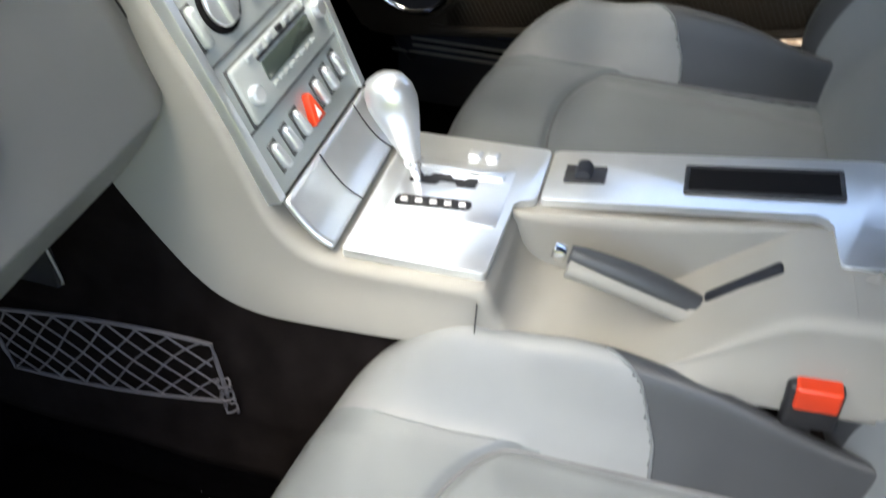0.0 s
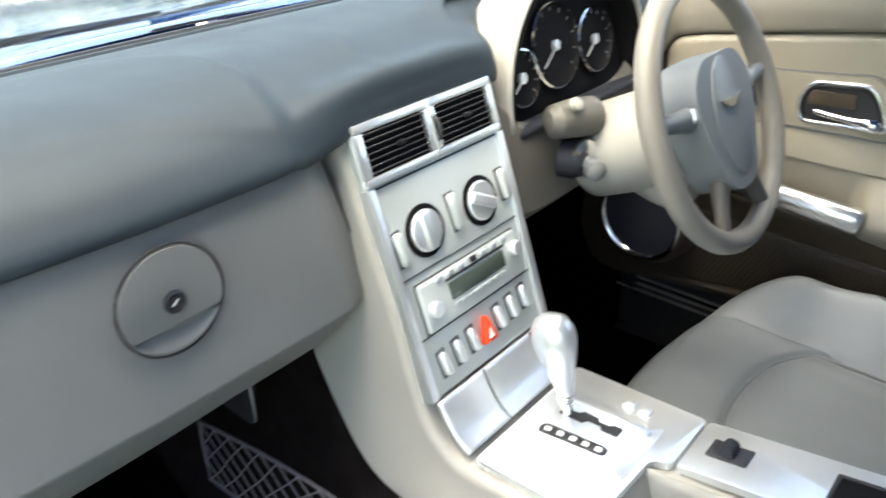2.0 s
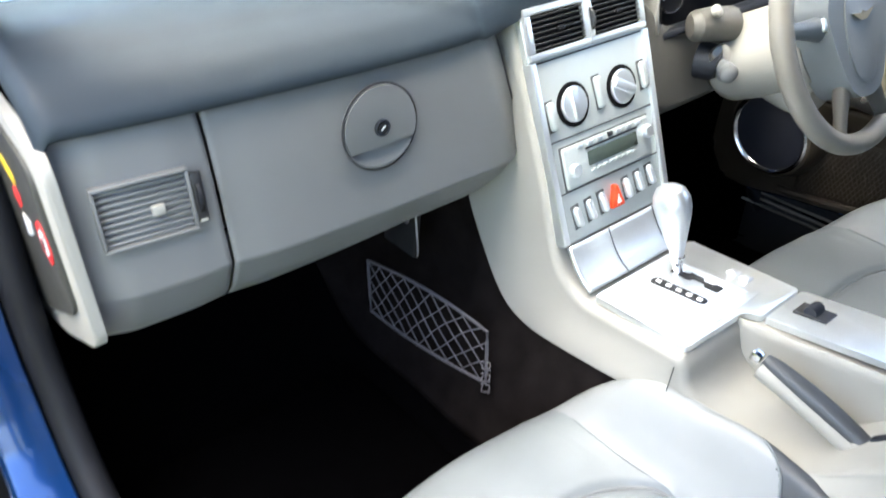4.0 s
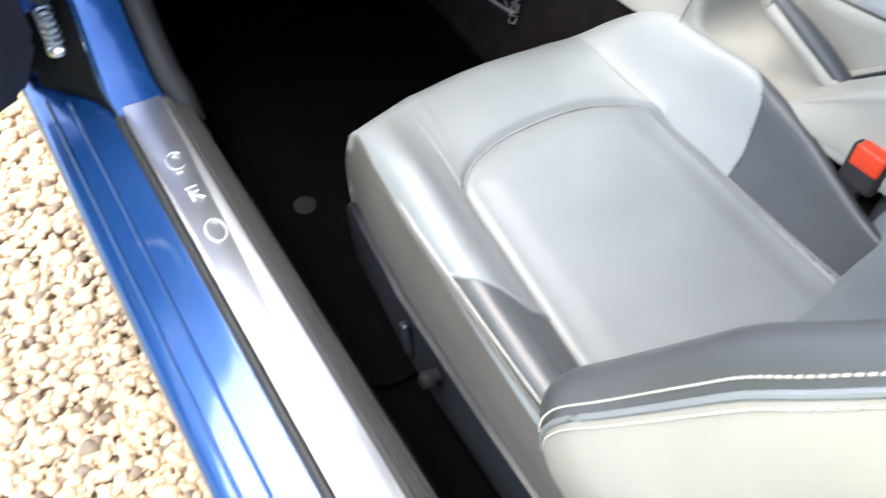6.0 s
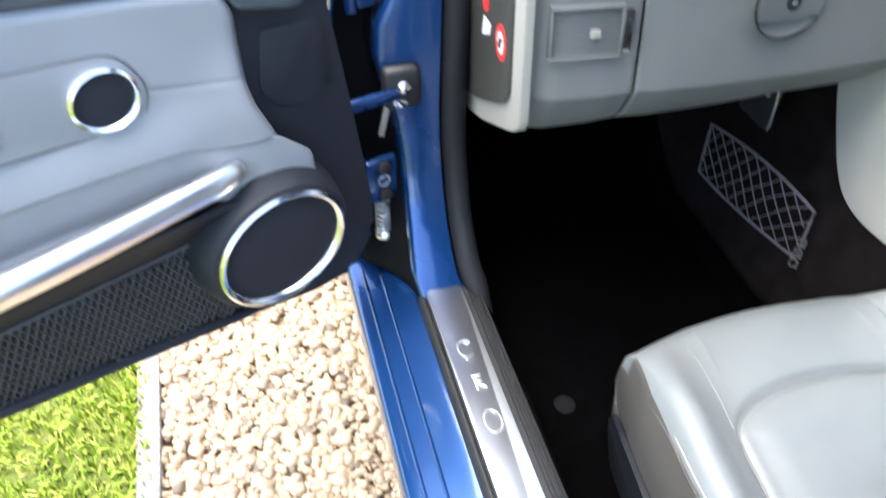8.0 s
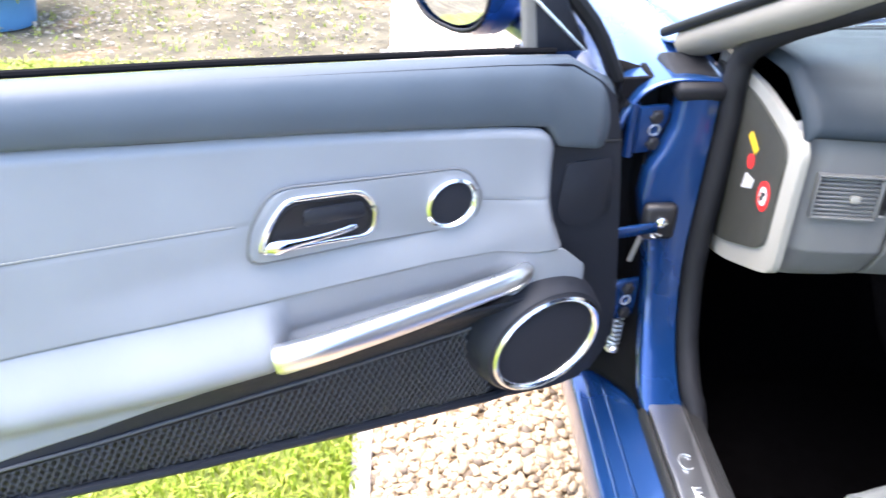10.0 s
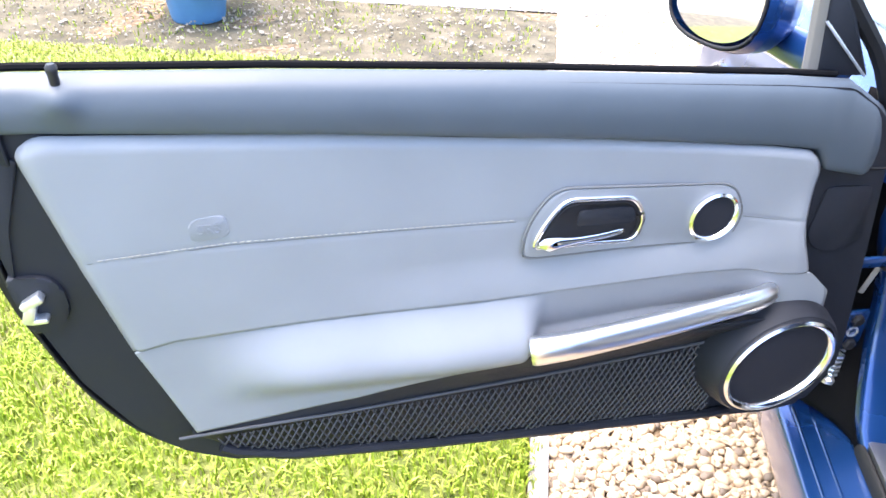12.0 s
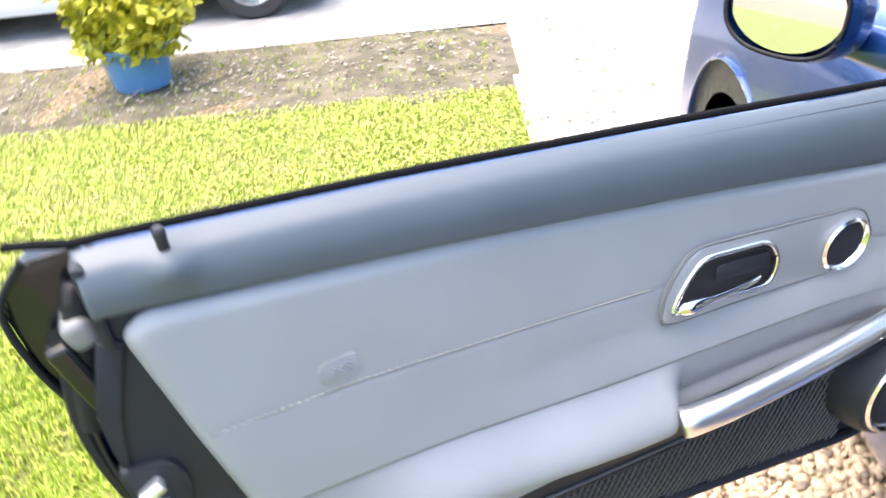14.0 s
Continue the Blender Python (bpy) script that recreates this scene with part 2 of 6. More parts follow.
def thing(name, label, category, m=None, group="", kind=""):
    e = new(name)
    e.empty_display_size = 0.05
    PLACE[e.name] = m or Matrix()
    e.matrix_world = PLACE[e.name]
    return tagged(e, label, category, group, kind)


def part(name, bm, material, parent=None, label="", solid=0.0, local=False, flat=False, angle=40, keep=False):
    """Links a bmesh as one mesh object under a thing or part. local: its numbers are in the thing's own axes, not the world's."""
    if not keep:
        bmesh.ops.recalc_face_normals(bm, faces=bm.faces)
    me = bpy.data.meshes.new(name)
    bm.to_mesh(me)
    bm.free()
    me.materials.append(material)
    if not flat:
        me.polygons.foreach_set("use_smooth", [True] * len(me.polygons))
        me.set_sharp_from_angle(angle=radians(angle))
    ob = new(name, me)
    if parent is not None:
        up = PLACE[parent.name]
        ob.parent = parent
        if not local:
            ob.matrix_parent_inverse = up.inverted()
        PLACE[ob.name] = up if local else Matrix()
    else:
        PLACE[ob.name] = Matrix()
    if label:
        ob["label"] = label
    if solid:
        md = ob.modifiers.new("thickness", "SOLIDIFY")
        md.thickness, md.offset = solid, -1
    return ob


def grid(fn, nu, nv, wrap=False):
    bm = bmesh.new()
    vs = [[bm.verts.new(fn(i / nu, j / nv)) for j in range(nv + 1)] for i in range(nu if wrap else nu + 1)]
    for i in range(nu):
        k = (i + 1) % nu if wrap else i + 1
        for j in range(nv):
            bm.faces.new((vs[i][j], vs[k][j], vs[k][j + 1], vs[i][j + 1]))
    return bm


def spline(pts, n):
    """A smooth line of n + 1 points through pts."""
    p = [np.array(q, float) for q in pts]
    p = [2 * p[0] - p[1]] + p + [2 * p[-1] - p[-2]]
    out = []
    for k in range(n + 1):
        f = k / n * (len(p) - 3)
        i = min(int(f), len(p) - 4)
        t = f - i
        a, b, c, d = p[i:i + 4]
        out.append(0.5 * (2 * b + (c - a) * t + (2 * a - 5 * b + 4 * c - d) * t * t + (3 * b - a - 3 * c + d) * t ** 3))
    return out


def tube(pts, r, seg=10, closed=False, squash=1.0, across=None):
    """A round bar along pts; r: one radius or one for each point."""
    pts = [Vector(p) for p in pts]
    n = len(pts)
    rs = r if isinstance(r, (list, tuple)) else [r] * n
    bm = bmesh.new()
    rings = []
    for i, p in enumerate(pts):
        a = pts[(i - 1) % n] if closed or i else p
        b = pts[(i + 1) % n] if closed or i < n - 1 else p
        t = (b - a).normalized()
        up = across or (Vector((0, 0, 1)) if abs(t.z) < 0.92 else Vector((1, 0, 0)))
        x = t.cross(up).normalized()
        y = x.cross(t)
        rings.append([bm.verts.new(p + (x * math.cos(2 * math.pi * k / seg) * squash + y * math.sin(2 * math.pi * k / seg)) * rs[i]) for k in range(seg)])
    for i in range(n if closed else n - 1):
        a, b = rings[i], rings[(i + 1) % n]
        for k in range(seg):
            bm.faces.new((a[k], a[(k + 1) % seg], b[(k + 1) % seg], b[k]))
    if not closed:
        bm.faces.new(rings[0]), bm.faces.new(rings[-1])
    return bm


def lathe(profile, m=None, seg=32, sx=1.0, sy=1.0):
    """A turned shape: (radius, height) from below to above, about the z axis of m."""
    m = m or Matrix()
    bm = bmesh.new()
    rings = []
    for r, h in profile:
        if r < 1e-6:
            rings.append([bm.verts.new(m @ Vector((0, 0, h)))])
        else:
            rings.append([bm.verts.new(m @ Vector((sx * r * math.cos(2 * math.pi * k / seg), sy * r * math.sin(2 * math.pi * k / seg), h))) for k in range(seg)])
    for a, b in zip(rings, rings[1:]):
        for k in range(seg):
            q = [a[k % len(a)], a[(k + 1) % len(a)], b[(k + 1) % len(b)], b[k % len(b)]]
            q = list(dict.fromkeys(q))
            if len(q) > 2:
                bm.faces.new(q)
    for ring in (rings[0], rings[-1]):
        if len(ring) > 2 and profile[0] != profile[-1]:
            bm.faces.new(ring)
    return bm


def box(sx, sy, sz, m=None, bevel=0.002, seg=2):
    bm = bmesh.new()
    bmesh.ops.create_cube(bm, size=1, matrix=Matrix.Diagonal((sx, sy, sz, 1)))
    if bevel:
        bmesh.ops.bevel(bm, geom=bm.edges[:], offset=min(bevel, 0.45 * min(sx, sy, sz)), segments=seg, profile=0.5, affect="EDGES")
    if m is not None:
        bm.transform(m)
    return bm


def slab(outline, d0, d1, fn, bevel=0.0, seg=2):
    """A plate of that outline between the depths d0 (back) and d1 (front, edges rounded)."""
    bm = bmesh.new()
    lo = [bm.verts.new(fn(a, b, d0)) for a, b in outline]
    hi = [bm.verts.new(fn(a, b, d1)) for a, b in outline]
    n = len(outline)
    bm.faces.new(lo)
    top = bm.faces.new(hi)
    for i in range(n):
        bm.faces.new((lo[i], lo[(i + 1) % n], hi[(i + 1) % n], hi[i]))
    if bevel:
        bmesh.ops.bevel(bm, geom=list(top.edges), offset=bevel, segments=seg, profile=0.5, affect="EDGES")
    return bm


def rounded(poly, r, n=5):
    out = []
    k = len(poly)
    for i in range(k):
        p, a, b = (np.array(poly[j % k], float) for j in (i, i - 1, i + 1))
        ua, ub = a - p, b - p
        la, lb = np.linalg.norm(ua), np.linalg.norm(ub)
        rr = r[i] if isinstance(r, (list, tuple)) else r
        d = min(rr, 0.45 * la, 0.45 * lb)
        s, e = p + ua / la * d, p + ub / lb * d
        for j in range(n + 1):
            t = j / n
            out.append(tuple((1 - t) ** 2 * s + 2 * t * (1 - t) * p + t * t * e))
    return out


def ellipse(cx, cy, rx, ry, n=32, turn=0.0):
    c, s = math.cos(radians(turn)), math.sin(radians(turn))
    return [(cx + rx * math.cos(2 * math.pi * k / n) * c - ry * math.sin(2 * math.pi * k / n) * s, cy + rx * math.cos(2 * math.pi * k / n) * s + ry * math.sin(2 * math.pi * k / n) * c) for k in range(n)]


def join(*bms):
    out = bmesh.new()
    for b in bms:
        me = bpy.data.meshes.new("tmp")
        b.to_mesh(me)
        b.free()
        out.from_mesh(me)
        bpy.data.meshes.remove(me)
    return out


def smooth(a, b, x):
    t = min(1, max(0, (x - a) / (b - a)))
    return t * t * (3 - 2 * t)


def lin(x, xs, ys):
    return float(np.interp(x, xs, ys))


def soft(x, xs, ys, r=0.03):
    """lin() with its corners rounded."""
    return float(np.mean(np.interp(np.linspace(x - r, x + r, 9), xs, ys)))


def pieces(name, verts, faces, material, label, category, kind="stuff"):
    me = bpy.data.meshes.new(name)
    me.from_pydata(verts, [], faces)
    me.materials.append(material)
    ob = new(name, me)
    PLACE[ob.name] = Matrix()
    return tagged(ob, label, category, kind=kind)

# ---- ground, lawn, bed and paving ----
def sheet(name, x0, x1, y0, y1, z, material, label, category, nx=1, ny=1, wob=0.0):
    def fn(a, b):
        x, y = x0 + (x1 - x0) * a, y0 + (y1 - y0) * b
        return Vector((x, y, z + wob * noise.noise(Vector((x * 2.3, y * 2.3, 0)))))
    ob = part(name, grid(fn, nx, ny), material)
    return tagged(ob, label, category, kind="structure")


sheet("ground", -150, 150, -150, 150, 0.0, GRAVEL_BED, "gravel ground round the car, painted dark for the stones' gaps, reaching far off", "ground")
sheet("lawn", -30, -1.445, -12, 3.53, 0.012, TURF, "short sunlit green lawn beside the gravel drive", "lawn", 90, 90, 0.012)
sheet("flower_bed", -30, -1.40, 3.44, 4.72, 0.010, SOIL, "bare brown soil bed strewn with pebbles", "flower bed", 200, 30, 0.035)
# Sheet added over the same gravel to paint its far end glaring.
sheet("drive", -1.392, 9.0, 1.9, 30.0, 0.004, GLARE_DRIVE, "gravel drive running on past the bed, painted paler for glare", "drive")
sheet("pavement", -60, -1.0, 4.72, 12.0, 0.012, PAVING, "pale grey paving behind the flower bed", "pavement")

kerb = thing("edging", "row of weathered concrete edging slabs along the lawn", "edging", kind="structure")
for i in range(9):
    y0 = -2.6 + i * 0.70
    b = box(0.05, 0.694, 0.10, pose(-1.418 + random.uniform(-0.003, 0.003), y0 + 0.35, -0.022 + random.uniform(-0.004, 0.004), 0, random.uniform(-1, 1), random.uniform(-0.3, 0.3)), 0.006)
    part("edging_slab", b, CONCRETE, kerb)


def stones(n, xs, ys, size, z, rng, flat=0.52, fine=False):
    """Many rough pebbles as plain lists."""
    ico = bmesh.new()
    bmesh.ops.create_icosphere(ico, subdivisions=2, radius=1)
    bv = np.array([v.co[:] for v in ico.verts])
    bf = [[v.index for v in f.verts] for f in ico.faces]
    ico.free()
    low = bmesh.new()
    bmesh.ops.create_icosphere(low, subdivisions=1, radius=1)
    lv = np.array([v.co[:] for v in low.verts])
    lf = [[v.index for v in f.verts] for f in low.faces]
    low.free()
    V, F, c = [], [], 0
    for k in range(n):
        x, y = rng.uniform(*xs), rng.uniform(*ys)
        s = size * min(1.75, rng.lognormal(-0.05, 0.32))
        v, f = (bv, bf) if fine else (lv, lf)
        ax = rng.normal(size=(3, 3)) * 0.28
        w = v * (1 + 0.22 * np.sin(v @ ax.T * 6 + rng.uniform(0, 6, 3)))
        w = w * np.array([1, rng.uniform(0.55, 0.95), flat * rng.uniform(0.8, 1.2)]) * s
        q = np.array(Euler((rng.normal() * 0.35, rng.normal() * 0.35, rng.uniform(0, 6.3))).to_matrix())
        w = w @ q.T + [x, y, z + rng.uniform(-0.5, 0.75) * s]
        V.extend(map(tuple, w))
        F.extend([[i + c for i in face] for face in f])
        c += len(v)
    return V, F


rng = np.random.default_rng(7)
V, F = stones(11500, (-1.392, -0.80), (-0.6, 1.25), 0.0108, 0.008, rng, 0.62, True)
V2, F2 = stones(13000, (-1.392, 0.6), (1.25, 5.2), 0.013, 0.003, rng)
gravel = pieces("gravel", V, F, STONES, "rounded cream and tan gravel stones on the drive", "gravel")
gravel.data.polygons.foreach_set("use_smooth", [True] * len(gravel.data.polygons))
pieces("far_gravel", V2, F2, STONES_GLARE, "gravel stones farther along the drive, painted paler for glare", "gravel")
V, F = stones(1700, (-6.5, -1.42), (3.5, 4.76), 0.009, 0.03, rng)
V2, F2 = stones(200, (-4.6, -1.6), (3.85, 4.5), 0.013, 0.035, rng)
off = len(V)
pieces("bed_pebbles", V + V2, F + [[i + off for i in f] for f in F2], PEBBLES, "small pale pebbles scattered over the soil bed", "pebbles")


def grass(n, xs, ys, h, w, rng):
    x, y = rng.uniform(*xs, n), rng.uniform(*ys, n)
    a, lean = rng.uniform(0, 6.283, n), rng.uniform(0.1, 0.9, n)
    hh, ww = h * rng.uniform(0.5, 1.3, n), w * rng.uniform(0.7, 1.3, n)
    dx, dy = np.cos(a), np.sin(a)
    base = np.stack([x, y, np.full(n, 0.008)], 1)
    side = np.stack([-dy * ww, dx * ww, np.zeros(n)], 1)
    mid = base + np.stack([dx * lean * hh * 0.35, dy * lean * hh * 0.35, hh * 0.6], 1)
    tip = base + np.stack([dx * lean * hh, dy * lean * hh, hh * (1.05 - 0.45 * lean)], 1)
    V = np.stack([base - side, base + side, mid + side * 0.8, mid - side * 0.8, tip], 1).reshape(-1, 3)
    F = []
    for k in range(n):
        i = 5 * k
        F += [(i, i + 1, i + 2, i + 3), (i + 3, i + 2, i + 4)]
    return V.tolist(), F


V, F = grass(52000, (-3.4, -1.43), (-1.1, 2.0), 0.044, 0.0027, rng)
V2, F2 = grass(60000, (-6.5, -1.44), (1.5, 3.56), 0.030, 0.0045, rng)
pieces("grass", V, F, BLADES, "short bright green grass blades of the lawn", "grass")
pieces("far_grass", V2, F2, BLADES_GLARE, "far lawn grass blades, painted paler for their glare", "grass")
V, F = grass(900, (-1.47, -1.41), (-0.5, 3.5), 0.05, 0.003, rng)
pieces("edge_grass", V, F, BLADES, "longer grass tufts hanging over the edging", "grass")
V, F = grass(1600, (-6.5, -1.5), (3.55, 4.7), 0.035, 0.004, rng)
pieces("weeds", V, F, BLADES, "sparse green weeds growing in the soil bed", "weeds")

# plant pot with its shrub
pot = thing("plant_pot", "round blue plastic plant pot standing on the soil bed", "plant pot", pose(-3.70, 4.20, 0.0))
part("pot_body", lathe([(0.0, 0.012), (0.165, 0.012), (0.172, 0.03), (0.205, 0.24), (0.225, 0.245), (0.228, 0.29), (0.212, 0.29), (0.205, 0.25), (0.0, 0.25)], pose(0, 0, 0), 48), POT_BLUE, pot, local=True)
part("compost", lathe([(0.0, 0.262), (0.206, 0.255)], None, 32), SOIL, pot, local=True)


def leaf_ball(n, centre, radii, size, rng, lobes=7):
    V, F = [], []
    hubs = [np.array(centre) + np.array(radii) * (rng.normal(size=3) * 0.42) for _ in range(lobes)]
    for k in range(n):
        hub = hubs[rng.integers(lobes)]
        d = rng.normal(size=3)
        d /= np.linalg.norm(d)
        p = hub + d * np.array(radii) * rng.uniform(0.35, 0.62)
        e = np.array(Euler(tuple(rng.uniform(-1.2, 1.2, 2)) + (rng.uniform(0, 6.3),)).to_matrix())
        s = size * rng.uniform(0.6, 1.3)
        q = np.array([(-0.5, 0, 0), (0, -0.32, 0.06), (0.55, 0, -0.1), (0, 0.32, 0.06)]) * s
        q = q @ e.T + p
        i = len(V)
        V += q.tolist()
        F += [(i, i + 1, i + 2), (i, i + 2, i + 3)]
    return V, F


rng = np.random.default_rng(21)
shrub = thing("shrub", "yellow-green leafy shrub growing in the blue pot", "shrub", pose(-3.70, 4.20, 0.24))
for k in range(6):
    a = k * 1.05
    part("stem", tube(spline([(0.03 * math.cos(a), 0.03 * math.sin(a), 0), (0.07 * math.cos(a), 0.07 * math.sin(a), 0.15), (0.2 * math.cos(a), 0.2 * math.sin(a), 0.33)], 8), [0.008 - 0.0007 * i for i in range(9)], 6), BARK, shrub, local=True)
V, F = leaf_ball(2600, (0, 0, 0.34), (0.34, 0.32, 0.24), 0.075, rng, 26)
V2, F2 = leaf_ball(1600, (0, 0, 0.13), (0.34, 0.32, 0.16), 0.085, rng, 22)
F = F + [tuple(i + len(V) for i in f) for f in F2]
V = [(x, y, max(z, 0.035 + 0.1 * abs(z)) if x * x + y * y < 0.058 else max(z, -0.07 + 0.1 * abs(z))) for x, y, z in V + V2]
b = bmesh.new()
me = bpy.data.meshes.new("tmp")
me.from_pydata(V, [], F)
b.from_mesh(me)
bpy.data.meshes.remove(me)
part("crown", b, LEAF, shrub, local=True, flat=True, keep=True)

# far hedge that closes the view over the bonnet
V, F = [], []
for x0 in np.arange(-9, 14, 0.8):
    v, f = leaf_ball(420, (x0, 10.2 + rng.uniform(-0.2, 0.2), 0.95), (0.75, 0.6, 1.0), 0.14, rng, 8)
    o = len(V)
    V += v
    F += [tuple(i + o for i in t) for t in f]
pieces("hedge", V, F, HEDGE, "dense green garden hedge beyond the drive", "hedge")


# ---- the parked white car behind the bed ----
def wheel(parent, m, r=0.31, w=0.2, spokes=5):
    tyre = part("tyre", lathe([(r * 0.66, -w / 2), (r * 0.9, -w / 2), (r * 0.98, -w * 0.38), (r, -w * 0.2), (r, w * 0.2), (r * 0.98, w * 0.38), (r * 0.9, w / 2), (r * 0.66, w / 2), (r * 0.66, -w / 2)], m, 48), TYRE, parent, "black road tyre")
    rim = part("rim", lathe([(r * 0.655, -w * 0.4), (r * 0.655, w * 0.44), (r * 0.62, w * 0.46), (r * 0.6, w * 0.38), (r * 0.56, -w * 0.1), (0.05, -w * 0.12)], m, 40), SATIN, parent, "silver alloy rim")
    for k in range(spokes):
        part("spoke", box(r * 0.5, 0.05, 0.03, m @ pose(0, 0, w * 0.28, 0, 0, 360 / spokes * k) @ pose(r * 0.36, 0, 0, 0, 4, 0), 0.01), SATIN, rim)
    part("hub_cap", lathe([(0.05, w * 0.2), (0.05, w * 0.36), (0.035, w * 0.39), (0, w * 0.39)], m, 20), SATIN, rim)


white_car = thing("parked_car", "white parked car with silver wheels on the paving", "car", pose(-4.72, 6.26, 0))


def body_section(x):
    e = 1 - abs(x) / 2.15
    roof = lin(x, [-2.1, -1.5, -0.9, 0.6, 1.3, 2.1], [0.75, 0.95, 1.42, 1.45, 0.98, 0.72])
    half = 0.84 * min(1, (max(e, 0.02) * 5)) ** 0.35
    return [(-half * 0.92, 0.2), (-half, 0.32), (-half, 0.6), (-half * 0.96, 0.78), (-half * 0.82, max(0.8, roof * 0.93)), (0, max(0.82, roof)), (half * 0.82, max(0.8, roof * 0.93)), (half * 0.96, 0.78), (half, 0.6), (half, 0.32), (half * 0.92, 0.2)]


def wc(a, b):
    x = -2.12 + 4.24 * a
    sec = spline(body_section(x), 40)
    q = sec[round(b * 40)]
    z = q[1]
    for cx in (-1.3, 1.5):
        d = 0.36 ** 2 - (x - cx) ** 2
        if d > 0 and z < 0.3 + math.sqrt(d):
            z = 0.3 + math.sqrt(d)
    return Vector((x, q[0], z))


part("body", grid(wc, 120, 40), CAR_WHITE, white_car, local=True)
part("underbody", box(4.0, 1.5, 0.12, pose(0, 0, 0.24), 0.02), BLACK, white_car, local=True)
for cx in (-1.3, 1.5):
    for sy in (-1, 1):
        m = pose(-4.72, 6.26, 0) @ pose(cx, sy * 0.74, 0.31, -90 * sy, 0, 0)
        wheel(white_car, m)
# ---- the blue car: body, sills, pillars, roof ----
car = thing("car", "blue two-seat sports car with its near door wide open", "car", pose(0, 0.3, 0))
Y0, Y1 = -0.66, 0.62


def sill_section(s):
    """Cross-section of a door sill, from the outside to the cabin floor; s: -1 near side, 1 driver's side."""
    return [(-0.905, 0.20), (-0.945, 0.28), (-0.958, 0.36), (-0.957, 0.402), (-0.950, 0.416), (-0.930, 0.424), (-0.890, 0.434), (-0.862, 0.441), (-0.850, 0.443)]


def strip(sec, s, y0, y1, n=20):
    q = spline(sec, n)
    return grid(lambda a, b: Vector((-s * q[round(a * n)][0], y0 + (y1 - y0) * b, q[round(a * n)][1])), n, 24)


for s in (-1, 1):
    part("rocker_panel", strip(sill_section(s), s, Y0, Y1 + 0.12), PAINT, car, "glossy blue painted rocker panel", solid=0.004)
    for ridge in ([(-0.934, 0.4215), (-0.931, 0.4262), (-0.926, 0.4245)], [(-0.903, 0.4305), (-0.9005, 0.4337), (-0.897, 0.4322)]):
        part("rocker_crease", strip(ridge, s, Y0, Y1, 6), PAINT, car, solid=0.003)
    seal = [(-0.8535, 0.435), (-0.8535, 0.460), (-0.849, 0.472), (-0.844, 0.469), (-0.842, 0.45)]
    part("door_seal", strip(seal, s, Y0, 0.49), GREY_RUBBER, car, "black rubber door seal on the sill")
    base = [(-0.852, 0.40), (-0.852, 0.442), (-0.843, 0.466), (-0.80, 0.474), (-0.765, 0.474), (-0.742, 0.462), (-0.738, 0.40), (-0.738, 0.31)]
    part("sill_base", strip(base, s, Y0, 0.50), GREY_RUBBER, car, "charcoal plastic inner sill")
    for k in range(4):
        x = -0.768 + 0.0062 * k
        part("sill_rib", strip([(x - 0.002, 0.472), (x, 0.4785 - 0.0008 * k), (x + 0.002, 0.472)], s, Y0, 0.485, 4), GREY_RUBBER, car)
    plate = rounded([(-0.842, Y0), (-0.842, 0.487), (-0.780, 0.487), (-0.780, Y0)], 0.008)
    p = part("sill_plate", slab([(-s * x, y) for x, y in plate], 0.470, 0.482, lambda a, b, d: Vector((a, b, d)), 0.0025), PLATE, car, "brushed aluminium sill plate with raised marks")
    for yy, kind in ((0.345, 0), (0.277, 1), (0.203, 2)):
        # three raised chrome marks, plain shapes
        cx = s * 0.811
        if kind == 2:
            bm = tube([(cx + 0.013 * math.cos(a), yy + 0.020 * math.sin(a), 0.4835) for a in np.linspace(0, 6.283, 25)[:-1]], 0.0012, 6, True)
        elif kind == 0:
            bm = tube([(cx + 0.013 * math.cos(a), yy + 0.017 * math.sin(a), 0.4835) for a in np.linspace(0.7, 5.4, 18)], 0.0012, 6)
        else:
            bm = join(box(0.016, 0.0026, 0.0025, pose(cx, yy + 0.012, 0.4835), 0.001), box(0.0026, 0.028, 0.0025, pose(cx - 0.005, yy, 0.4835), 0.001), box(0.018, 0.0026, 0.0025, pose(cx + 0.003, yy - 0.007, 0.4835, 0, 0, -40), 0.001), box(0.012, 0.0026, 0.0025, pose(cx + 0.001, yy + 0.002, 0.4835), 0.001))
        part("raised_mark", bm, SATIN, p, "small raised chrome mark")

# Two fillers added to stop daylight showing round the driver's door.
part("sill_gap_filler", strip([(-0.79, 0.46), (-0.792, 0.535), (-0.786, 0.55), (-0.778, 0.535), (-0.776, 0.46)], 1, -0.66, 0.62, 12), GREY_RUBBER, car, "added rubber strip closing the gap below the driver's door")
part("door_gap_filler", box(0.07, 0.26, 0.86, pose(0.765, -0.60, 0.86, 0, 0, 0), 0.02, 3), WARM_TRIM, car, "added brown panel closing the gap behind the driver's door")
# Pale tubes added for the streaks of light on the sill ribs.
for k in range(3):
    part("sill_glint", tube([(0.744 - 0.006 * k, y, 0.474 - 0.012 * k) for y in (-0.6, -0.2, 0.2, 0.5)], 0.0032, 6), PILLAR_TRIM, car, "thin pale line painting the glint along the sill")
# hinge pillar: a blue strip that rolls out at its foot, with a black seal beside it
ZS = [0.464, 0.495, 0.53, 0.56, 0.60, 0.65, 0.70, 0.76, 0.80, 0.85, 0.90, 0.94, 0.98, 1.045]
XL = [-0.850, -0.856, -0.853, -0.850, -0.848, -0.848, -0.850, -0.857, -0.869, -0.878, -0.873, -0.852, -0.838, -0.834]
XR = [-0.770, -0.779, -0.780, -0.780, -0.779, -0.778, -0.778, -0.777, -0.775, -0.772, -0.769, -0.767, -0.765, -0.763]
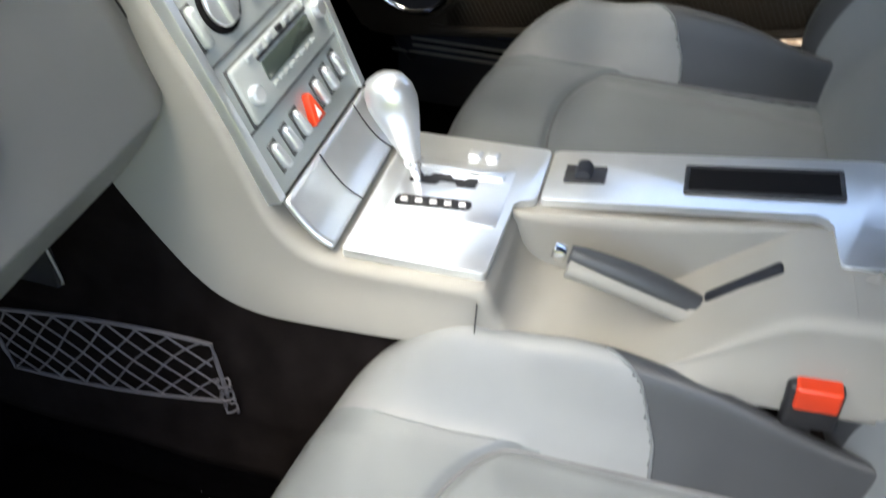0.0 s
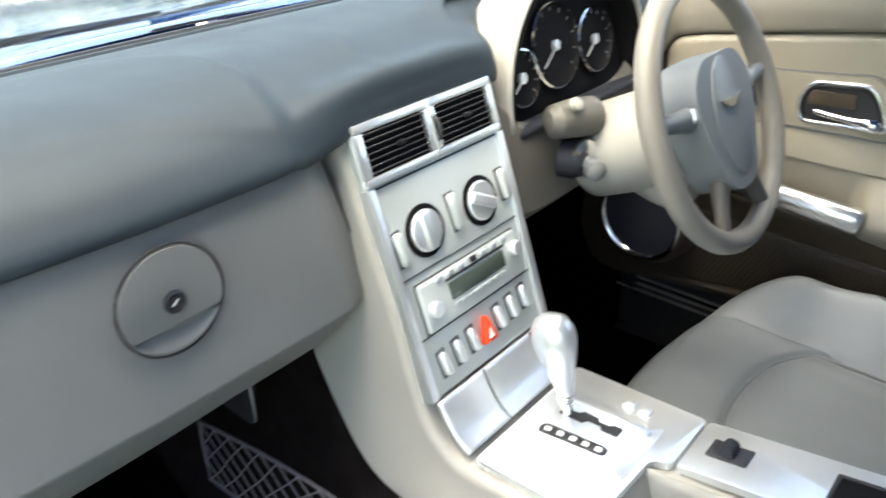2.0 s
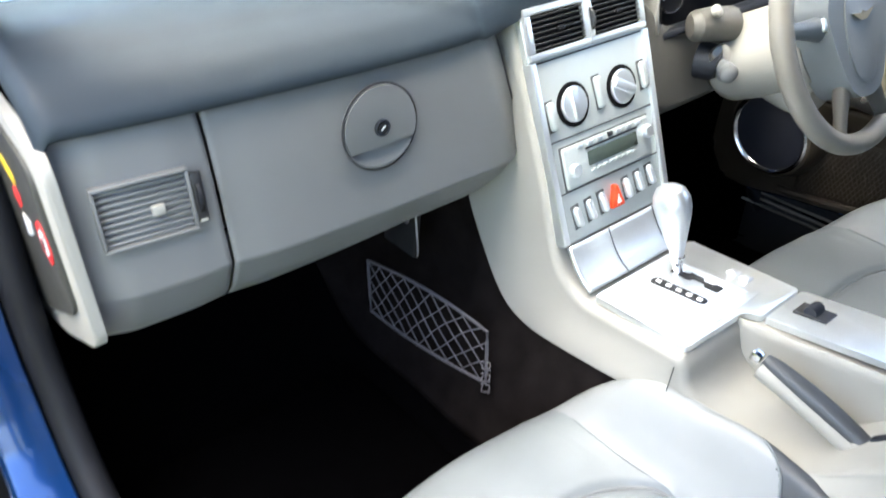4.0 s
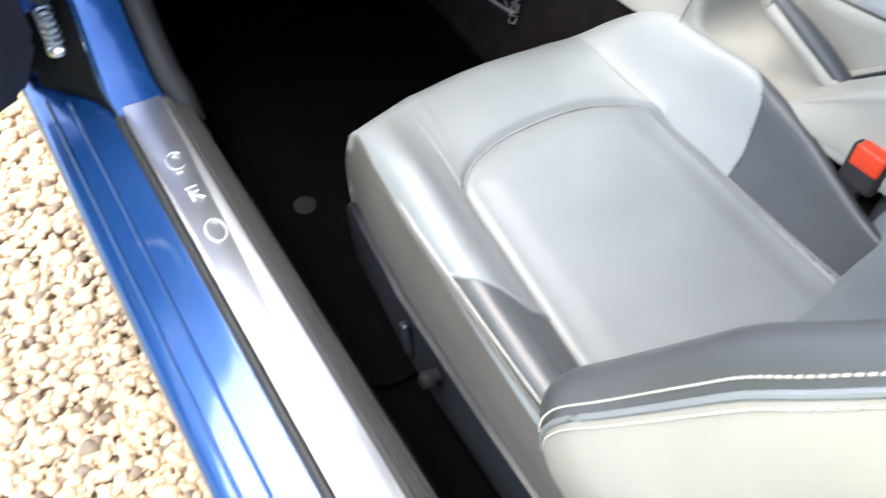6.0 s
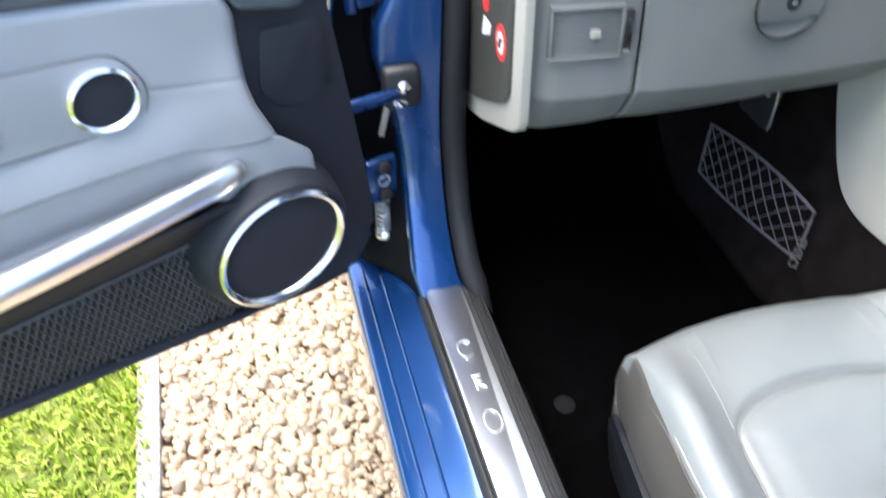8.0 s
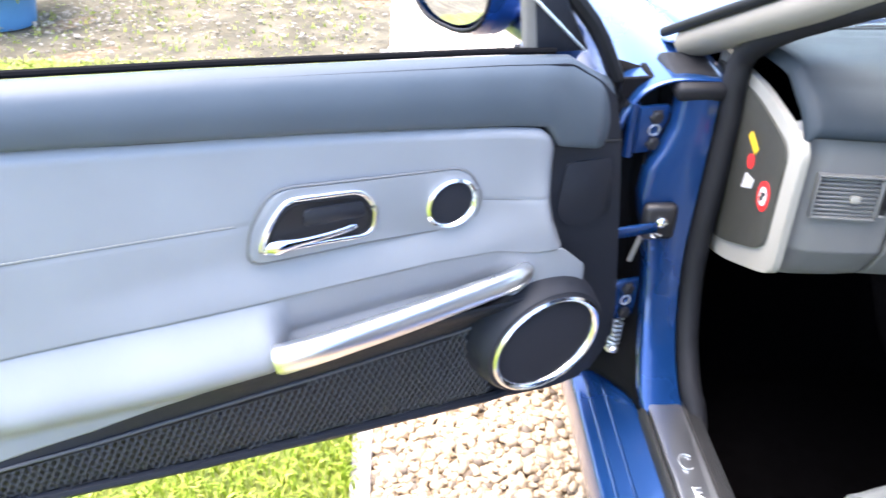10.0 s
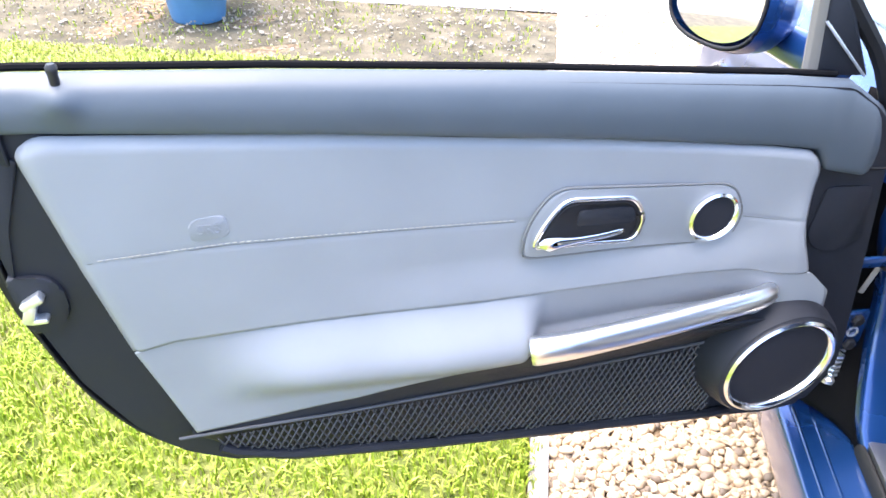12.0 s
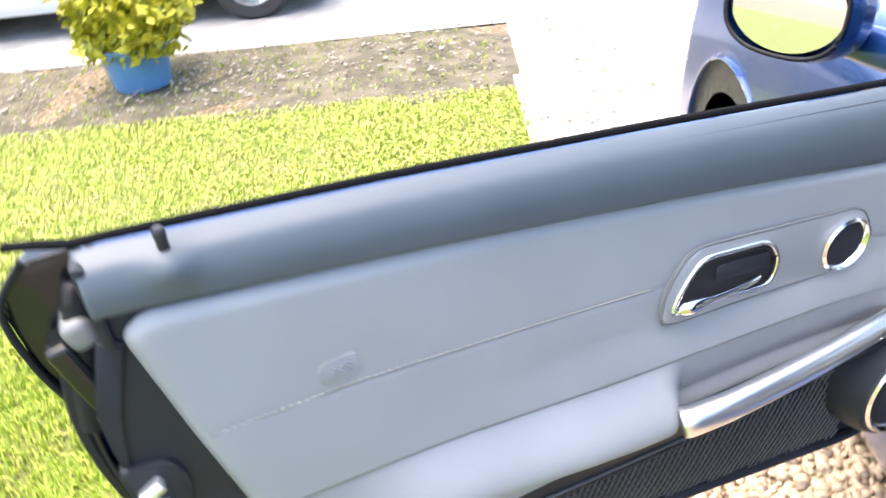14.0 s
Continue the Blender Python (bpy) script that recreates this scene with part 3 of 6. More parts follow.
YF = [0.470, 0.498, 0.532, 0.557, 0.582, 0.602, 0.613, 0.621, 0.625, 0.630, 0.635, 0.638, 0.641, 0.645]


def pillar(a, b):
    z = ZS[0] + (ZS[-1] - ZS[0]) * b
    xl, xr, y = (lin(z, ZS, q) for q in (XL, XR, YF))
    # section: hinge face, rounded corner, rear face, turned-in lip
    sec = spline([(xl - 0.001, y + 0.030), (xl, y + 0.018), (xl + 0.002, y + 0.008), (xl + 0.010, y + 0.001), ((xl + xr) / 2, y - 0.002), (xr - 0.010, y), (xr - 0.001, y + 0.008), (xr + 0.004, y + 0.06)], 40)
    q = sec[round(a * 40)]
    return Vector((q[0], q[1], z))


for s in (-1, 1):
    b = grid(pillar, 40, 60)
    if s == 1:
        b.transform(Matrix.Diagonal((-1, 1, 1, 1)))
    # Black sheet over the pillar's side, standing in for deep shade.
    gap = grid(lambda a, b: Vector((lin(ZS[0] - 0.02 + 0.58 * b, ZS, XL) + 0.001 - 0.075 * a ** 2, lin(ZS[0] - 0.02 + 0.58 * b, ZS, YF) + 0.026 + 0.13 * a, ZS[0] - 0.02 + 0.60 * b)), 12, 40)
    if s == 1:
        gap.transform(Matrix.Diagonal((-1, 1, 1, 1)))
    part("hinge_shade", gap, MATTE, car, "matte black sheet painting the shade beside the hinge pillar", solid=0.003)
    part("hinge_pillar", b, PAINT, car, "blue painted hinge pillar with rolled foot", solid=0.003)
    pts = [(s * 0.750, 0.452, 0.435)] + [(s * (abs(lin(z, ZS, XR)) - 0.022), lin(z, ZS, YF) + 0.006, z) for z in (0.475, 0.50, 0.56, 0.63, 0.70, 0.78, 0.86, 0.94, 1.00)]
    pts = spline(pts + [(s * 0.744, 0.655, 1.055), (s * 0.738, 0.650, 1.110), (s * 0.722, 0.57, 1.175), (s * 0.685, 0.40, 1.27), (s * 0.635, 0.22, 1.37)], 70)
    b = tube(pts, 0.021, 12, across=Vector((1, 0, 0)))
    part("pillar_seal", b, RUBBER, car, "thick black rubber door seal")

for s in (-1, 1):
    part("pillar_cap", box(0.088, 0.15, 0.030, pose(s * 0.798, 0.715, 1.045, 4, 0, 0), 0.012, 4), RUBBER, car, "black rubber corner on the hinge pillar")
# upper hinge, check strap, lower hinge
# Two black sheets behind the hinges paint the shade of the gap.
part("hinge_shade", box(0.085, 0.012, 0.58, pose(-0.895, 0.700, 0.76, 0, 0, 8), 0.004), MATTE, car, "matte black sheet painting the shade behind the door hinges")
part("hinge_shade", box(0.012, 0.07, 0.58, pose(-0.868, 0.735, 0.76), 0.004), MATTE, car)
for hz, hx, hy, turn, gap in ((0.968, -0.868, 0.668, 12, 0.025), (0.640, -0.884, 0.612, 18, 0.028)):
    plate_ = part("hinge_plate", join(box(0.056, 0.012, 0.088, pose(hx, hy, hz, 0, 0, turn), 0.004), box(0.012, 0.05, 0.080, pose(hx - 0.032, hy + 0.020, hz, 0, 0, turn), 0.004), tube([(hx - 0.036, hy - 0.004, hz - 0.050), (hx - 0.036, hy - 0.004, hz + 0.050)], 0.009, 12)), PAINT, car, "blue painted door hinge")
    for dz in (-gap, gap):
        part("hinge_bolt", lathe([(0.013, 0), (0.013, 0.006), (0.009, 0.009), (0, 0.009)], pose(hx + 0.004, hy - 0.006, hz + dz, 90, 0, turn), 6), BLACK, plate_)
    part("hinge_ring", tube([pose(hx + 0.004, hy - 0.0065, hz, 90, 0, turn) @ Vector((0.010 * math.cos(t), 0.010 * math.sin(t), 0)) for t in np.linspace(0, 6.283, 17)[:-1]], 0.0022, 6, True), SATIN, plate_)
part("hinge_spring", tube([(-0.884 + 0.012 * math.cos(0.9 * k), 0.622 + 0.012 * math.sin(0.9 * k), 0.580 - 0.0016 * k) for k in range(40)], 0.0035, 6), SATIN, car, "bare metal hinge spring")
part("hinge_foot", lathe([(0.016, 0), (0.016, 0.008), (0.008, 0.014), (0.006, 0.05)], pose(-0.884, 0.622, 0.505), 16), SATIN, car, "bare metal hinge foot")
part("hinge_tag", box(0.010, 0.003, 0.060, pose(-0.868, 0.640, 0.735, 0, 14, 0), 0.001), CONSOLE, car, "pale strip in the hinge gap")
part("check_box", box(0.062, 0.026, 0.072, pose(-0.843, 0.614, 0.812), 0.012, 3), BLACK, car, "black door check housing")
part("check_strap", box(0.115, 0.010, 0.020, pose(-0.905, 0.586, 0.808, 0, 0, 14), 0.003), PAINT, car, "blue door check strap")
part("check_bolt", lathe([(0.011, 0), (0.011, 0.008), (0.006, 0.013), (0, 0.014)], pose(-0.842, 0.603, 0.818, 90, 0, 0), 16), CHROME, car)
part("check_clip", box(0.022, 0.006, 0.012, pose(-0.848, 0.601, 0.790, 0, 18, 0), 0.002), CHROME, car)


# wing with its wheel arch
def wing(s):
    def fn(a, b):
        y = 0.66 + 1.55 * a
        sec = spline([(-0.90, 0.22), (-0.938, 0.40), (-0.955 + 0.03 * a, 0.62), (-0.948 + 0.05 * a, 0.83 - 0.02 * a), (-0.918 + 0.05 * a, 0.995 - 0.06 * a), (-0.86 + 0.04 * a, 1.055 - 0.08 * a), (-0.74 + 0.03 * a, 1.058 - 0.08 * a - 0.05 * a * a)], 50)
        q = sec[round(b * 50)]
        z, r = q[1], 0.375
        d = r * r - (y - 1.74) ** 2
        if d > 0 and z < 0.35 + math.sqrt(d):
            z = 0.35 + math.sqrt(d)
        return Vector((-s * q[0], y, z))
    return grid(fn, 110, 50)


for s in (-1, 1):
    part("front_wing", wing(s), PAINT, car, "blue front wing with a round wheel arch", solid=0.004)
    part("arch_liner", lathe([(0.38, -0.12), (0.38, 0.12)], pose(s * 0.80, 1.74, 0.35, 0, 90, 0), 40), BLACK, car)
    wheel(car, pose(s * 0.81, 1.74, 0.325, 0, 90 * s, 0), 0.325, 0.22, 7)
bonnet = grid(lambda a, b: Vector((-0.735 + 1.47 * a, 0.915 + 1.285 * b, 1.040 + 0.045 * (1 - (2 * a - 1) ** 2) - 0.06 * b - 0.10 * b * b - 0.006 * math.exp(-((abs(2 * a - 1) - 0.55) / 0.05) ** 2))), 60, 30)
part("bonnet", bonnet, PAINT, car, "glossy blue bonnet", solid=0.004)
part("nose", grid(lambda a, b: Vector((-0.86 + 1.72 * a, 2.2 + 0.12 * math.sin(b * 3.1) * (1 - (2 * a - 1) ** 4), 0.86 - 0.6 * b)), 30, 12), PAINT, car, solid=0.004)
# Body paint on the black scuttle stands in for sky glare on the glass.
part("scuttle", grid(lambda a, b: Vector((-0.80 + 1.6 * a, 0.84 + 0.085 * b, 1.064 + 0.02 * (1 - (2 * a - 1) ** 2) - 0.022 * b)), 30, 6), PAINT, car, "panel below the windscreen, painted glossy blue for sky glare", solid=0.004)
for x0 in (-0.3, 0.25):
    part("wiper_arm", tube(spline([(x0 + 0.3, 0.95, 1.10), (x0, 0.91, 1.112), (x0 - 0.3, 0.89, 1.108)], 10), 0.006, 6), BLACK, car, "black wiper arm")


# windscreen, pillars, roof
def screen(a, b):
    x = (-0.76 + 1.52 * a) * (1 - 0.24 * b)
    bow = 1 - (2 * a - 1) ** 2
    return Vector((x, 0.78 + 0.10 * bow - 0.60 * b - 0.02 * b * bow, 1.085 + 0.33 * b + 0.01 * bow))


ws = part("windscreen", grid(screen, 24, 16), GLASS, car, "clear raked windscreen", solid=0.004)
ws.visible_shadow = False
for s in (-1, 1):
    p = [Vector((-s * -0.775, 0.80, 1.075)), Vector((-s * -0.71, 0.50, 1.235)), Vector((-s * -0.61, 0.19, 1.405))]
    part("windscreen_pillar", tube(spline(p, 16), 0.029, 12, squash=1.25), PILLAR_TRIM, car, "pale trimmed windscreen pillar")
    part("pillar_rubber", tube(spline([q + Vector((-0.034 * -s * -1, 0.01, 0.012)) for q in p], 16), 0.009, 8), BLACK, car, "black rubber strip along the pillar")
    part("outer_pillar", tube(spline([q + Vector((s * 0.040, 0.045, 0.004)) for q in p], 16), 0.009, 10), RUBBER, car)
    rail = spline([(s * 0.61, 0.20, 1.415), (s * 0.635, -0.10, 1.445), (s * 0.635, -0.8, 1.43), (s * 0.66, -1.3, 1.3)], 20)
    part("roof_rail", tube(rail, 0.026, 10), PAINT, car)
# Out of view; added and sized to keep overhead light off the seats.
part("roof", grid(lambda a, b: Vector((-0.63 + 1.26 * a, 0.22 - 1.55 * b, 1.425 + 0.03 * (1 - (2 * a - 1) ** 2) + 0.03 * math.sin(3 * b) - 0.13 * b * b)), 24, 24), PAINT, car, "blue roof panel, unseen, added to shade the cabin", solid=-0.03)
part("rear_bulkhead", box(1.5, 0.04, 1.0, pose(0, -0.98, 0.80), 0.02), CARPET, car, "dark trimmed bulkhead behind the seats")
for s in (-1, 1):
    def quarter(a, b, s=s):
        y = -0.67 - 1.2 * a
        q = spline([(0.90, 0.2), (0.955, 0.45), (0.95, 0.85), (0.86, 1.06), (0.66, 1.36)], 30)[round(b * 30)]
        return Vector((s * q[0], y, q[1]))
    part("rear_quarter", grid(quarter, 20, 30), PAINT, car, "blue rear quarter panel", solid=-0.05)

part("rear_deck", grid(lambda a, b: Vector(((-0.64 + 1.28 * a) * (1 + 0.30 * b), -1.30 - 0.57 * b, 1.300 - 0.30 * b + 0.02 * (1 - (2 * a - 1) ** 2))), 20, 12), PAINT, car, "blue sloping tail of the car", solid=0.004)
part("tail_panel", grid(lambda a, b: Vector((-0.90 + 1.80 * a, -1.87 - 0.05 * math.sin(3.1 * b), 1.0 - 0.72 * b)), 20, 10), PAINT, car, "blue rear panel", solid=0.004)

# cabin floor
def tunnel(a, b):
    y = -0.95 + 2.0 * b
    toe = smooth(0.72, 1.05, y)
    sec = spline([(-0.742, 0.47), (-0.740, 0.36), (-0.72, 0.322 + 0.30 * toe), (-0.55, 0.318 + 0.34 * toe), (-0.30, 0.320 + 0.34 * toe), (-0.235, 0.345 + 0.30 * toe), (-0.205, 0.42 + 0.2 * toe), (-0.172, 0.53), (-0.148, 0.58), (-0.124, 0.600 + 0.04 * smooth(0.14, 0.28, y) + 0.22 * smooth(0.36, 0.56, y)), (-0.105, 0.605 + 0.04 * smooth(0.14, 0.28, y) + 0.25 * smooth(0.36, 0.56, y)), (-0.06, 0.605 + 0.05 * smooth(0.14, 0.28, y) + 0.28 * smooth(0.36, 0.56, y))], 60)
    q = sec[round(a * 60)]
    return Vector((q[0] + 0.004 * noise.noise(Vector((q[0] * 9, y * 9, q[1] * 9))), y, q[1] + 0.006 * noise.noise(Vector((q[0] * 7, y * 7, 3))))) + Vector((-0.010 * math.exp(-((y - 0.455) / 0.018) ** 2) - 0.007 * math.exp(-((y - 0.40) / 0.015) ** 2), 0, 0)) * smooth(0.42, 0.55, q[1])


for s in (-1, 1):
    # Floor half takes the shade-darkened carpet, tunnel half the lighter one.
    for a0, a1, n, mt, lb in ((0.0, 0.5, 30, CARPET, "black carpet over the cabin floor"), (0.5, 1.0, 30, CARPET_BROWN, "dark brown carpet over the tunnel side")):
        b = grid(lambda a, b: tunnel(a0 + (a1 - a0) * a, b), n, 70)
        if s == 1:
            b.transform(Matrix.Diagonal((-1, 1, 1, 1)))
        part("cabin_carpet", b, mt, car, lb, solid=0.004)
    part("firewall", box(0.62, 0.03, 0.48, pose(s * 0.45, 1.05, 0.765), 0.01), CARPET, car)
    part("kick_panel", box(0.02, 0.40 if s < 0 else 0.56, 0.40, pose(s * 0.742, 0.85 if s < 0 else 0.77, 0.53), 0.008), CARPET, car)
part("tunnel_bracket", box(0.010, 0.085, 0.095, pose(-0.207, 0.575, 0.715, 0, 6, 0), 0.004), BLACK, car, "black bracket plate under the dash")
part("bracket_edge", tube(spline([(-0.214, 0.530, 0.765), (-0.213, 0.528, 0.72), (-0.211, 0.530, 0.675), (-0.209, 0.545, 0.668)], 10), 0.0016, 6), SATIN, car)
part("bracket_clip", box(0.006, 0.035, 0.022, pose(-0.216, 0.562, 0.742, 14, 0, 0), 0.002), SATIN, car, "bare metal clip under the dash")
mat_ob = thing("floor_mat", "black carpet mat lying in the footwell", "floor mat")
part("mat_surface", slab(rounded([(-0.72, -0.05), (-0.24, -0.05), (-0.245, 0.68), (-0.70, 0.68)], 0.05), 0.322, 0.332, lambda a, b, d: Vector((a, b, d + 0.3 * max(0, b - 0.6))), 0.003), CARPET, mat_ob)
part("fixing_button", lathe([(0.021, 0.330), (0.021, 0.336), (0.014, 0.341), (0, 0.342)], pose(-0.645, 0.296, 0), 24), MATTE, mat_ob, "dark round plastic mat fixing")
mat_ob2 = copy_thing(mat_ob, pose(0.96, 0, 0))

# stowage net on the tunnel side
net = thing("stowage_net", "grey elastic net pocket on the tunnel side", "net", pose(-0.2, 0.53, 0.53))
def np_(a, b):
    y = 0.69 - 0.31 * a
    top, bot = 0.578 + 0.035 * math.sin(a * 2.4), 0.462 + 0.032 * a
    return Vector((-0.205 - 0.008 * math.sin(3.14 * a) + 0.012 * a, y, bot + (top - bot) * b))
part("net_border", tube([np_(t, 1) for t in np.linspace(0, 1, 14)] + [np_(1, 1 - t) for t in np.linspace(0.2, 1, 5)] + [np_(1 - t, 0) for t in np.linspace(0.1, 1, 10)] + [np_(0, t) for t in (0.3, 0.6, 0.85)], 0.0028, 6, True), CORD, net)
for k in range(-4, 9):
    for sgn in (1, -1):
        pts = []
        for t in np.linspace(0, 1, 14):
            a = (k + (t if sgn > 0 else -t + 1) * 3.2 + 0.06 * math.sin(5 * k + 7 * t)) / 8.5
            if 0 <= a <= 1:
                pts.append(np_(a, t))
        if len(pts) > 2:
            part("net_cord", tube(pts, 0.0013, 5), CORD, net)
for z0 in (0.0, 0.22, 0.45):
    q = np_(1, z0)
    part("net_loop", tube([q + Vector((-0.004 + 0.004 * math.sin(3 * u), -0.010 * math.sin(u) - 0.004, 0.008 * math.cos(u) - 0.006)) for u in np.linspace(0, 6.0, 14)], 0.0016, 5), CORD, net)
# ---- dashboard ----
dash = thing("dashboard", "grey two-tone dashboard with slate padded top", "dashboard", pose(0, 0.45, 0.83))


def outward(x):
    t = max(0.0, (abs(x) - 0.25) / 0.45)
    return 0.04 * t * t


@functools.lru_cache(maxsize=None)
def pad_section(x):
    """The dash pad's cut from the windscreen down to its lip, at x."""
    o = outward(x)
    mid = math.exp(-(x / 0.16) ** 4)
    hood = math.exp(-((x - 0.37) / 0.20) ** 8)
    lip = 1.056 + 0.020 * mid
    o += 0.10 * hood
    hood = 0.35 * hood
    return spline([(0.86, 1.075), (0.80, 1.098), (0.70, 1.118), (0.56, 1.128 + 0.05 * hood), (0.475 + o, 1.118 + 0.06 * hood), (0.43 + o, 1.098 + 0.02 * mid + 0.06 * hood), (0.409 + o + 0.012 * mid, 1.073 + 0.018 * mid + 0.05 * hood), (0.405 + o + 0.014 * mid, lip + 0.04 * hood), (0.418 + o, lip - 0.004 + 0.03 * hood), (0.46 + o, lip)], 96)


def dash_pad(a, b):
    x = -0.715 + 1.43 * a
    sec = pad_section(x)
    bs = 0.46 + 0.22 * smooth(-0.34, -0.14, x) * (1 if x < 0 else 0)
    q = sec[round(b * 96)] - np.array([0, 0.0035]) * smooth(bs - 0.03, bs + 0.03, b) * (1 if x < -0.12 else 0)
    end = smooth(0.70, 0.715, abs(x))
    r = 0.11
    dx, dy = x + 0.172 + 0.02 * smooth(0.52, 0.42, q[0]), q[0] - 0.692
    d = math.hypot(max(dx + r, 0), max(dy + r, 0)) + min(max(dx, dy) + r, 0) - r
    q = q + np.array([-0.004 * smooth(1.10, 1.06, q[1]), 0.007]) * (1 - smooth(-0.012, 0.010, d))
    d2 = x + 0.055 - 0.30 * (q[0] - 0.40)
    q = q + np.array([0, 0.003 * math.exp(-(d2 / 0.012) ** 2) * smooth(0.42, 0.47, q[0]) * smooth(0.62, 0.50, q[0])])
    return Vector((x, q[0] + 0.02 * end * (0.7 - q[0]), q[1] - 0.02 * end))


part("dash_pad", grid(dash_pad, 240, 96), DASH_TOP, dash, "slate blue-grey padded dash top", solid=0.004)
part("pad_crease", tube([dash_pad(t, 0.10) + Vector((0, 0, 0.001)) for t in np.linspace(0.02, 0.98, 40)], 0.004, 6), DASH_TOP, dash)
for y in (0.845, 0.825):
    part("demister_slot", tube([(x, y - 0.02 * abs(x), 1.092 + (0.845 - y) * 0.3) for x in np.linspace(-0.6, 0.6, 20)], 0.004, 6), BLACK, dash)


END_Z, END_X = [0.815, 0.835, 0.855, 0.885, 0.93, 0.98, 1.05], [-0.165, -0.138, -0.118, -0.108, -0.119, -0.133, -0.149]


def face(x0, x1, r0, r1, nu=40, cut=0.0, flare=False, drop=()):
    """Lower dash panel between two joints; r0, r1: how far its ends roll back."""
    right = x1

    sec = spline([(0.43, 1.066), (0.415, 1.052), (0.408, 1.03), (0.400, 0.98), (0.394, 0.92), (0.3905, 0.886), (0.3905, 0.8775), (0.396, 0.868), (0.412, 0.842), (0.426, 0.827), (0.445, 0.821), (0.55, 0.832)], 66)

    def fn(a, b):
        q = sec[round(b * 66)]
        if flare:
            x1 = lin(q[1], END_Z, END_X)
        else:
            x1 = right
        x = x0 + (x1 - x0) * a
        o = outward(x)
        e = r0 * (1 - smooth(0, 0.05, x - x0)) + r1 * (1 - smooth(0, 0.045, x1 - x))
        up = 0.03 * (1 - smooth(0, 0.07, x1 - x)) * (1 if r1 > 0.02 and not flare else 0)
        lo = max(0, (0.9 - q[1]) / 0.07)
        top = 1.066 - cut * math.exp(-((x - 0.37) / 0.205) ** 8)
        z = 0.829 + (q[1] - 0.829) * (top - 0.829) / (1.066 - 0.829)
        if drop:
            z -= lin(x, *drop) * min(1, lo)
        return Vector((x, q[0] + o + e, z + up * min(1, lo)))
    return grid(fn, nu, 66)


part("glovebox_lid", face(-0.557, -0.138, 0.004, 0.018, 60, flare=True, drop=([-0.557, -0.30], [0.014, 0.0])), DASH_LOW, dash, "plain grey glovebox lid with a round latch", solid=0.004)
lid_edge = [(lin(z, END_Z, END_X) - 0.0012, y + 0.0175, z) for y, z in spline([(0.415, 1.052), (0.408, 1.03), (0.400, 0.98), (0.394, 0.92), (0.3905, 0.886), (0.3915, 0.874), (0.397, 0.866)], 24)]
part("lid_gap", tube(lid_edge, 0.0013, 6), BLACK, dash, "dark gap beside the glovebox lid")
part("vent_panel", face(-0.712, -0.561, 0.012, 0.004, 24, drop=([-0.712, -0.561], [0.024, 0.014])), DASH_LOW, dash, "grey end panel with an air vent", solid=0.004)
# Same plastic as the glovebox lid, with its shade painted in.
part("driver_panel", face(0.138, 0.712, 0.03, 0.012, 60, 0.09), DASH_TAUPE, dash, "grey lower panel before the driver, painted darker for shade", solid=0.004)
part("glovebox_back", box(0.78, 0.02, 0.18, pose(-0.30, 0.53, 0.94), 0.01), BLACK, dash)

# round glovebox latch: a disc whose lower part is a finger scoop
LC = pose(-0.360, 0.3965, 0.990, 90 - 4, 0, 0)
latch = part("latch_disc", slab([(0.050 * math.cos(a), 0.050 * math.sin(a)) for a in np.linspace(radians(-28), radians(208), 40)], -0.006, 0.003, lambda a, b, d: LC @ Vector((a, b, d)), 0.0015), DASH_LOW, dash, "round grey glovebox latch with a keyhole")
part("latch_groove", tube([LC @ Vector((0.0525 * math.cos(a), 0.0525 * math.sin(a), 0.0005)) for a in np.linspace(0, 6.283, 49)[:-1]], 0.0013, 6, True), BLACK, latch)
def scoop(a, b):
    x = -0.044 + 0.088 * a
    lo = -math.sqrt(max(0, 0.050 ** 2 - x * x))
    y = -0.0235 + (lo + 0.0235) * b
    return LC @ Vector((x, y, -0.010 * (1 - b) + 0.0015))
part("finger_scoop", grid(scoop, 24, 8), DASH_LOW, latch, solid=0.001)
part("lock_ring", lathe([(0.0105, 0), (0.0105, 0.006), (0.0085, 0.007), (0.0075, 0.005), (0, 0.005)], LC, 24), DOOR_TRIM, latch, "metal lock cylinder")
part("lock_core", lathe([(0.006, 0.004), (0.006, 0.0065), (0, 0.0065)], LC, 20), BLACK, latch)
part("keyhole", box(0.008, 0.0022, 0.003, LC @ pose(0, 0, 0.006, 0, 0, 40), 0.0008), SATIN, latch)


def vent(parent, cx, cz, w, h, y, tilt, rim_mat, slats, yaw=0.0, border=0.008, slat_mat=None):
    m = pose(cx, y, cz, 90 - tilt, 0, yaw)
    outer = rounded([(-w / 2 - border, -h / 2 - border), (w / 2 + border, -h / 2 - border), (w / 2 + border, h / 2 + border), (-w / 2 - border, h / 2 + border)], 0.004, 3)
    bars = []
    for sx, sy, px, py in ((w + 2 * border, border, 0, h / 2 + border / 2), (w + 2 * border, border, 0, -h / 2 - border / 2), (border, h, w / 2 + border / 2, 0), (border, h, -w / 2 - border / 2, 0)):
        bars.append(box(sx, sy, 0.014, m @ pose(px, py, 0.0 if border > 0.006 else -0.0035), 0.0015))
    v = part("vent_rim", join(*bars), rim_mat, parent, "air vent with black slats")
    part("vent_well", box(w, h, 0.004, m @ pose(0, 0, -0.028), 0), BLACK, v)
    for k in range(slats):
        yy = -h / 2 + h * (k + 0.5) / slats
        part("slat", box(w, 0.0042, 0.010, m @ pose(0, yy, -0.006, 14, 0, 0), 0.001, 1), slat_mat or BLACK, v)
    return v, m


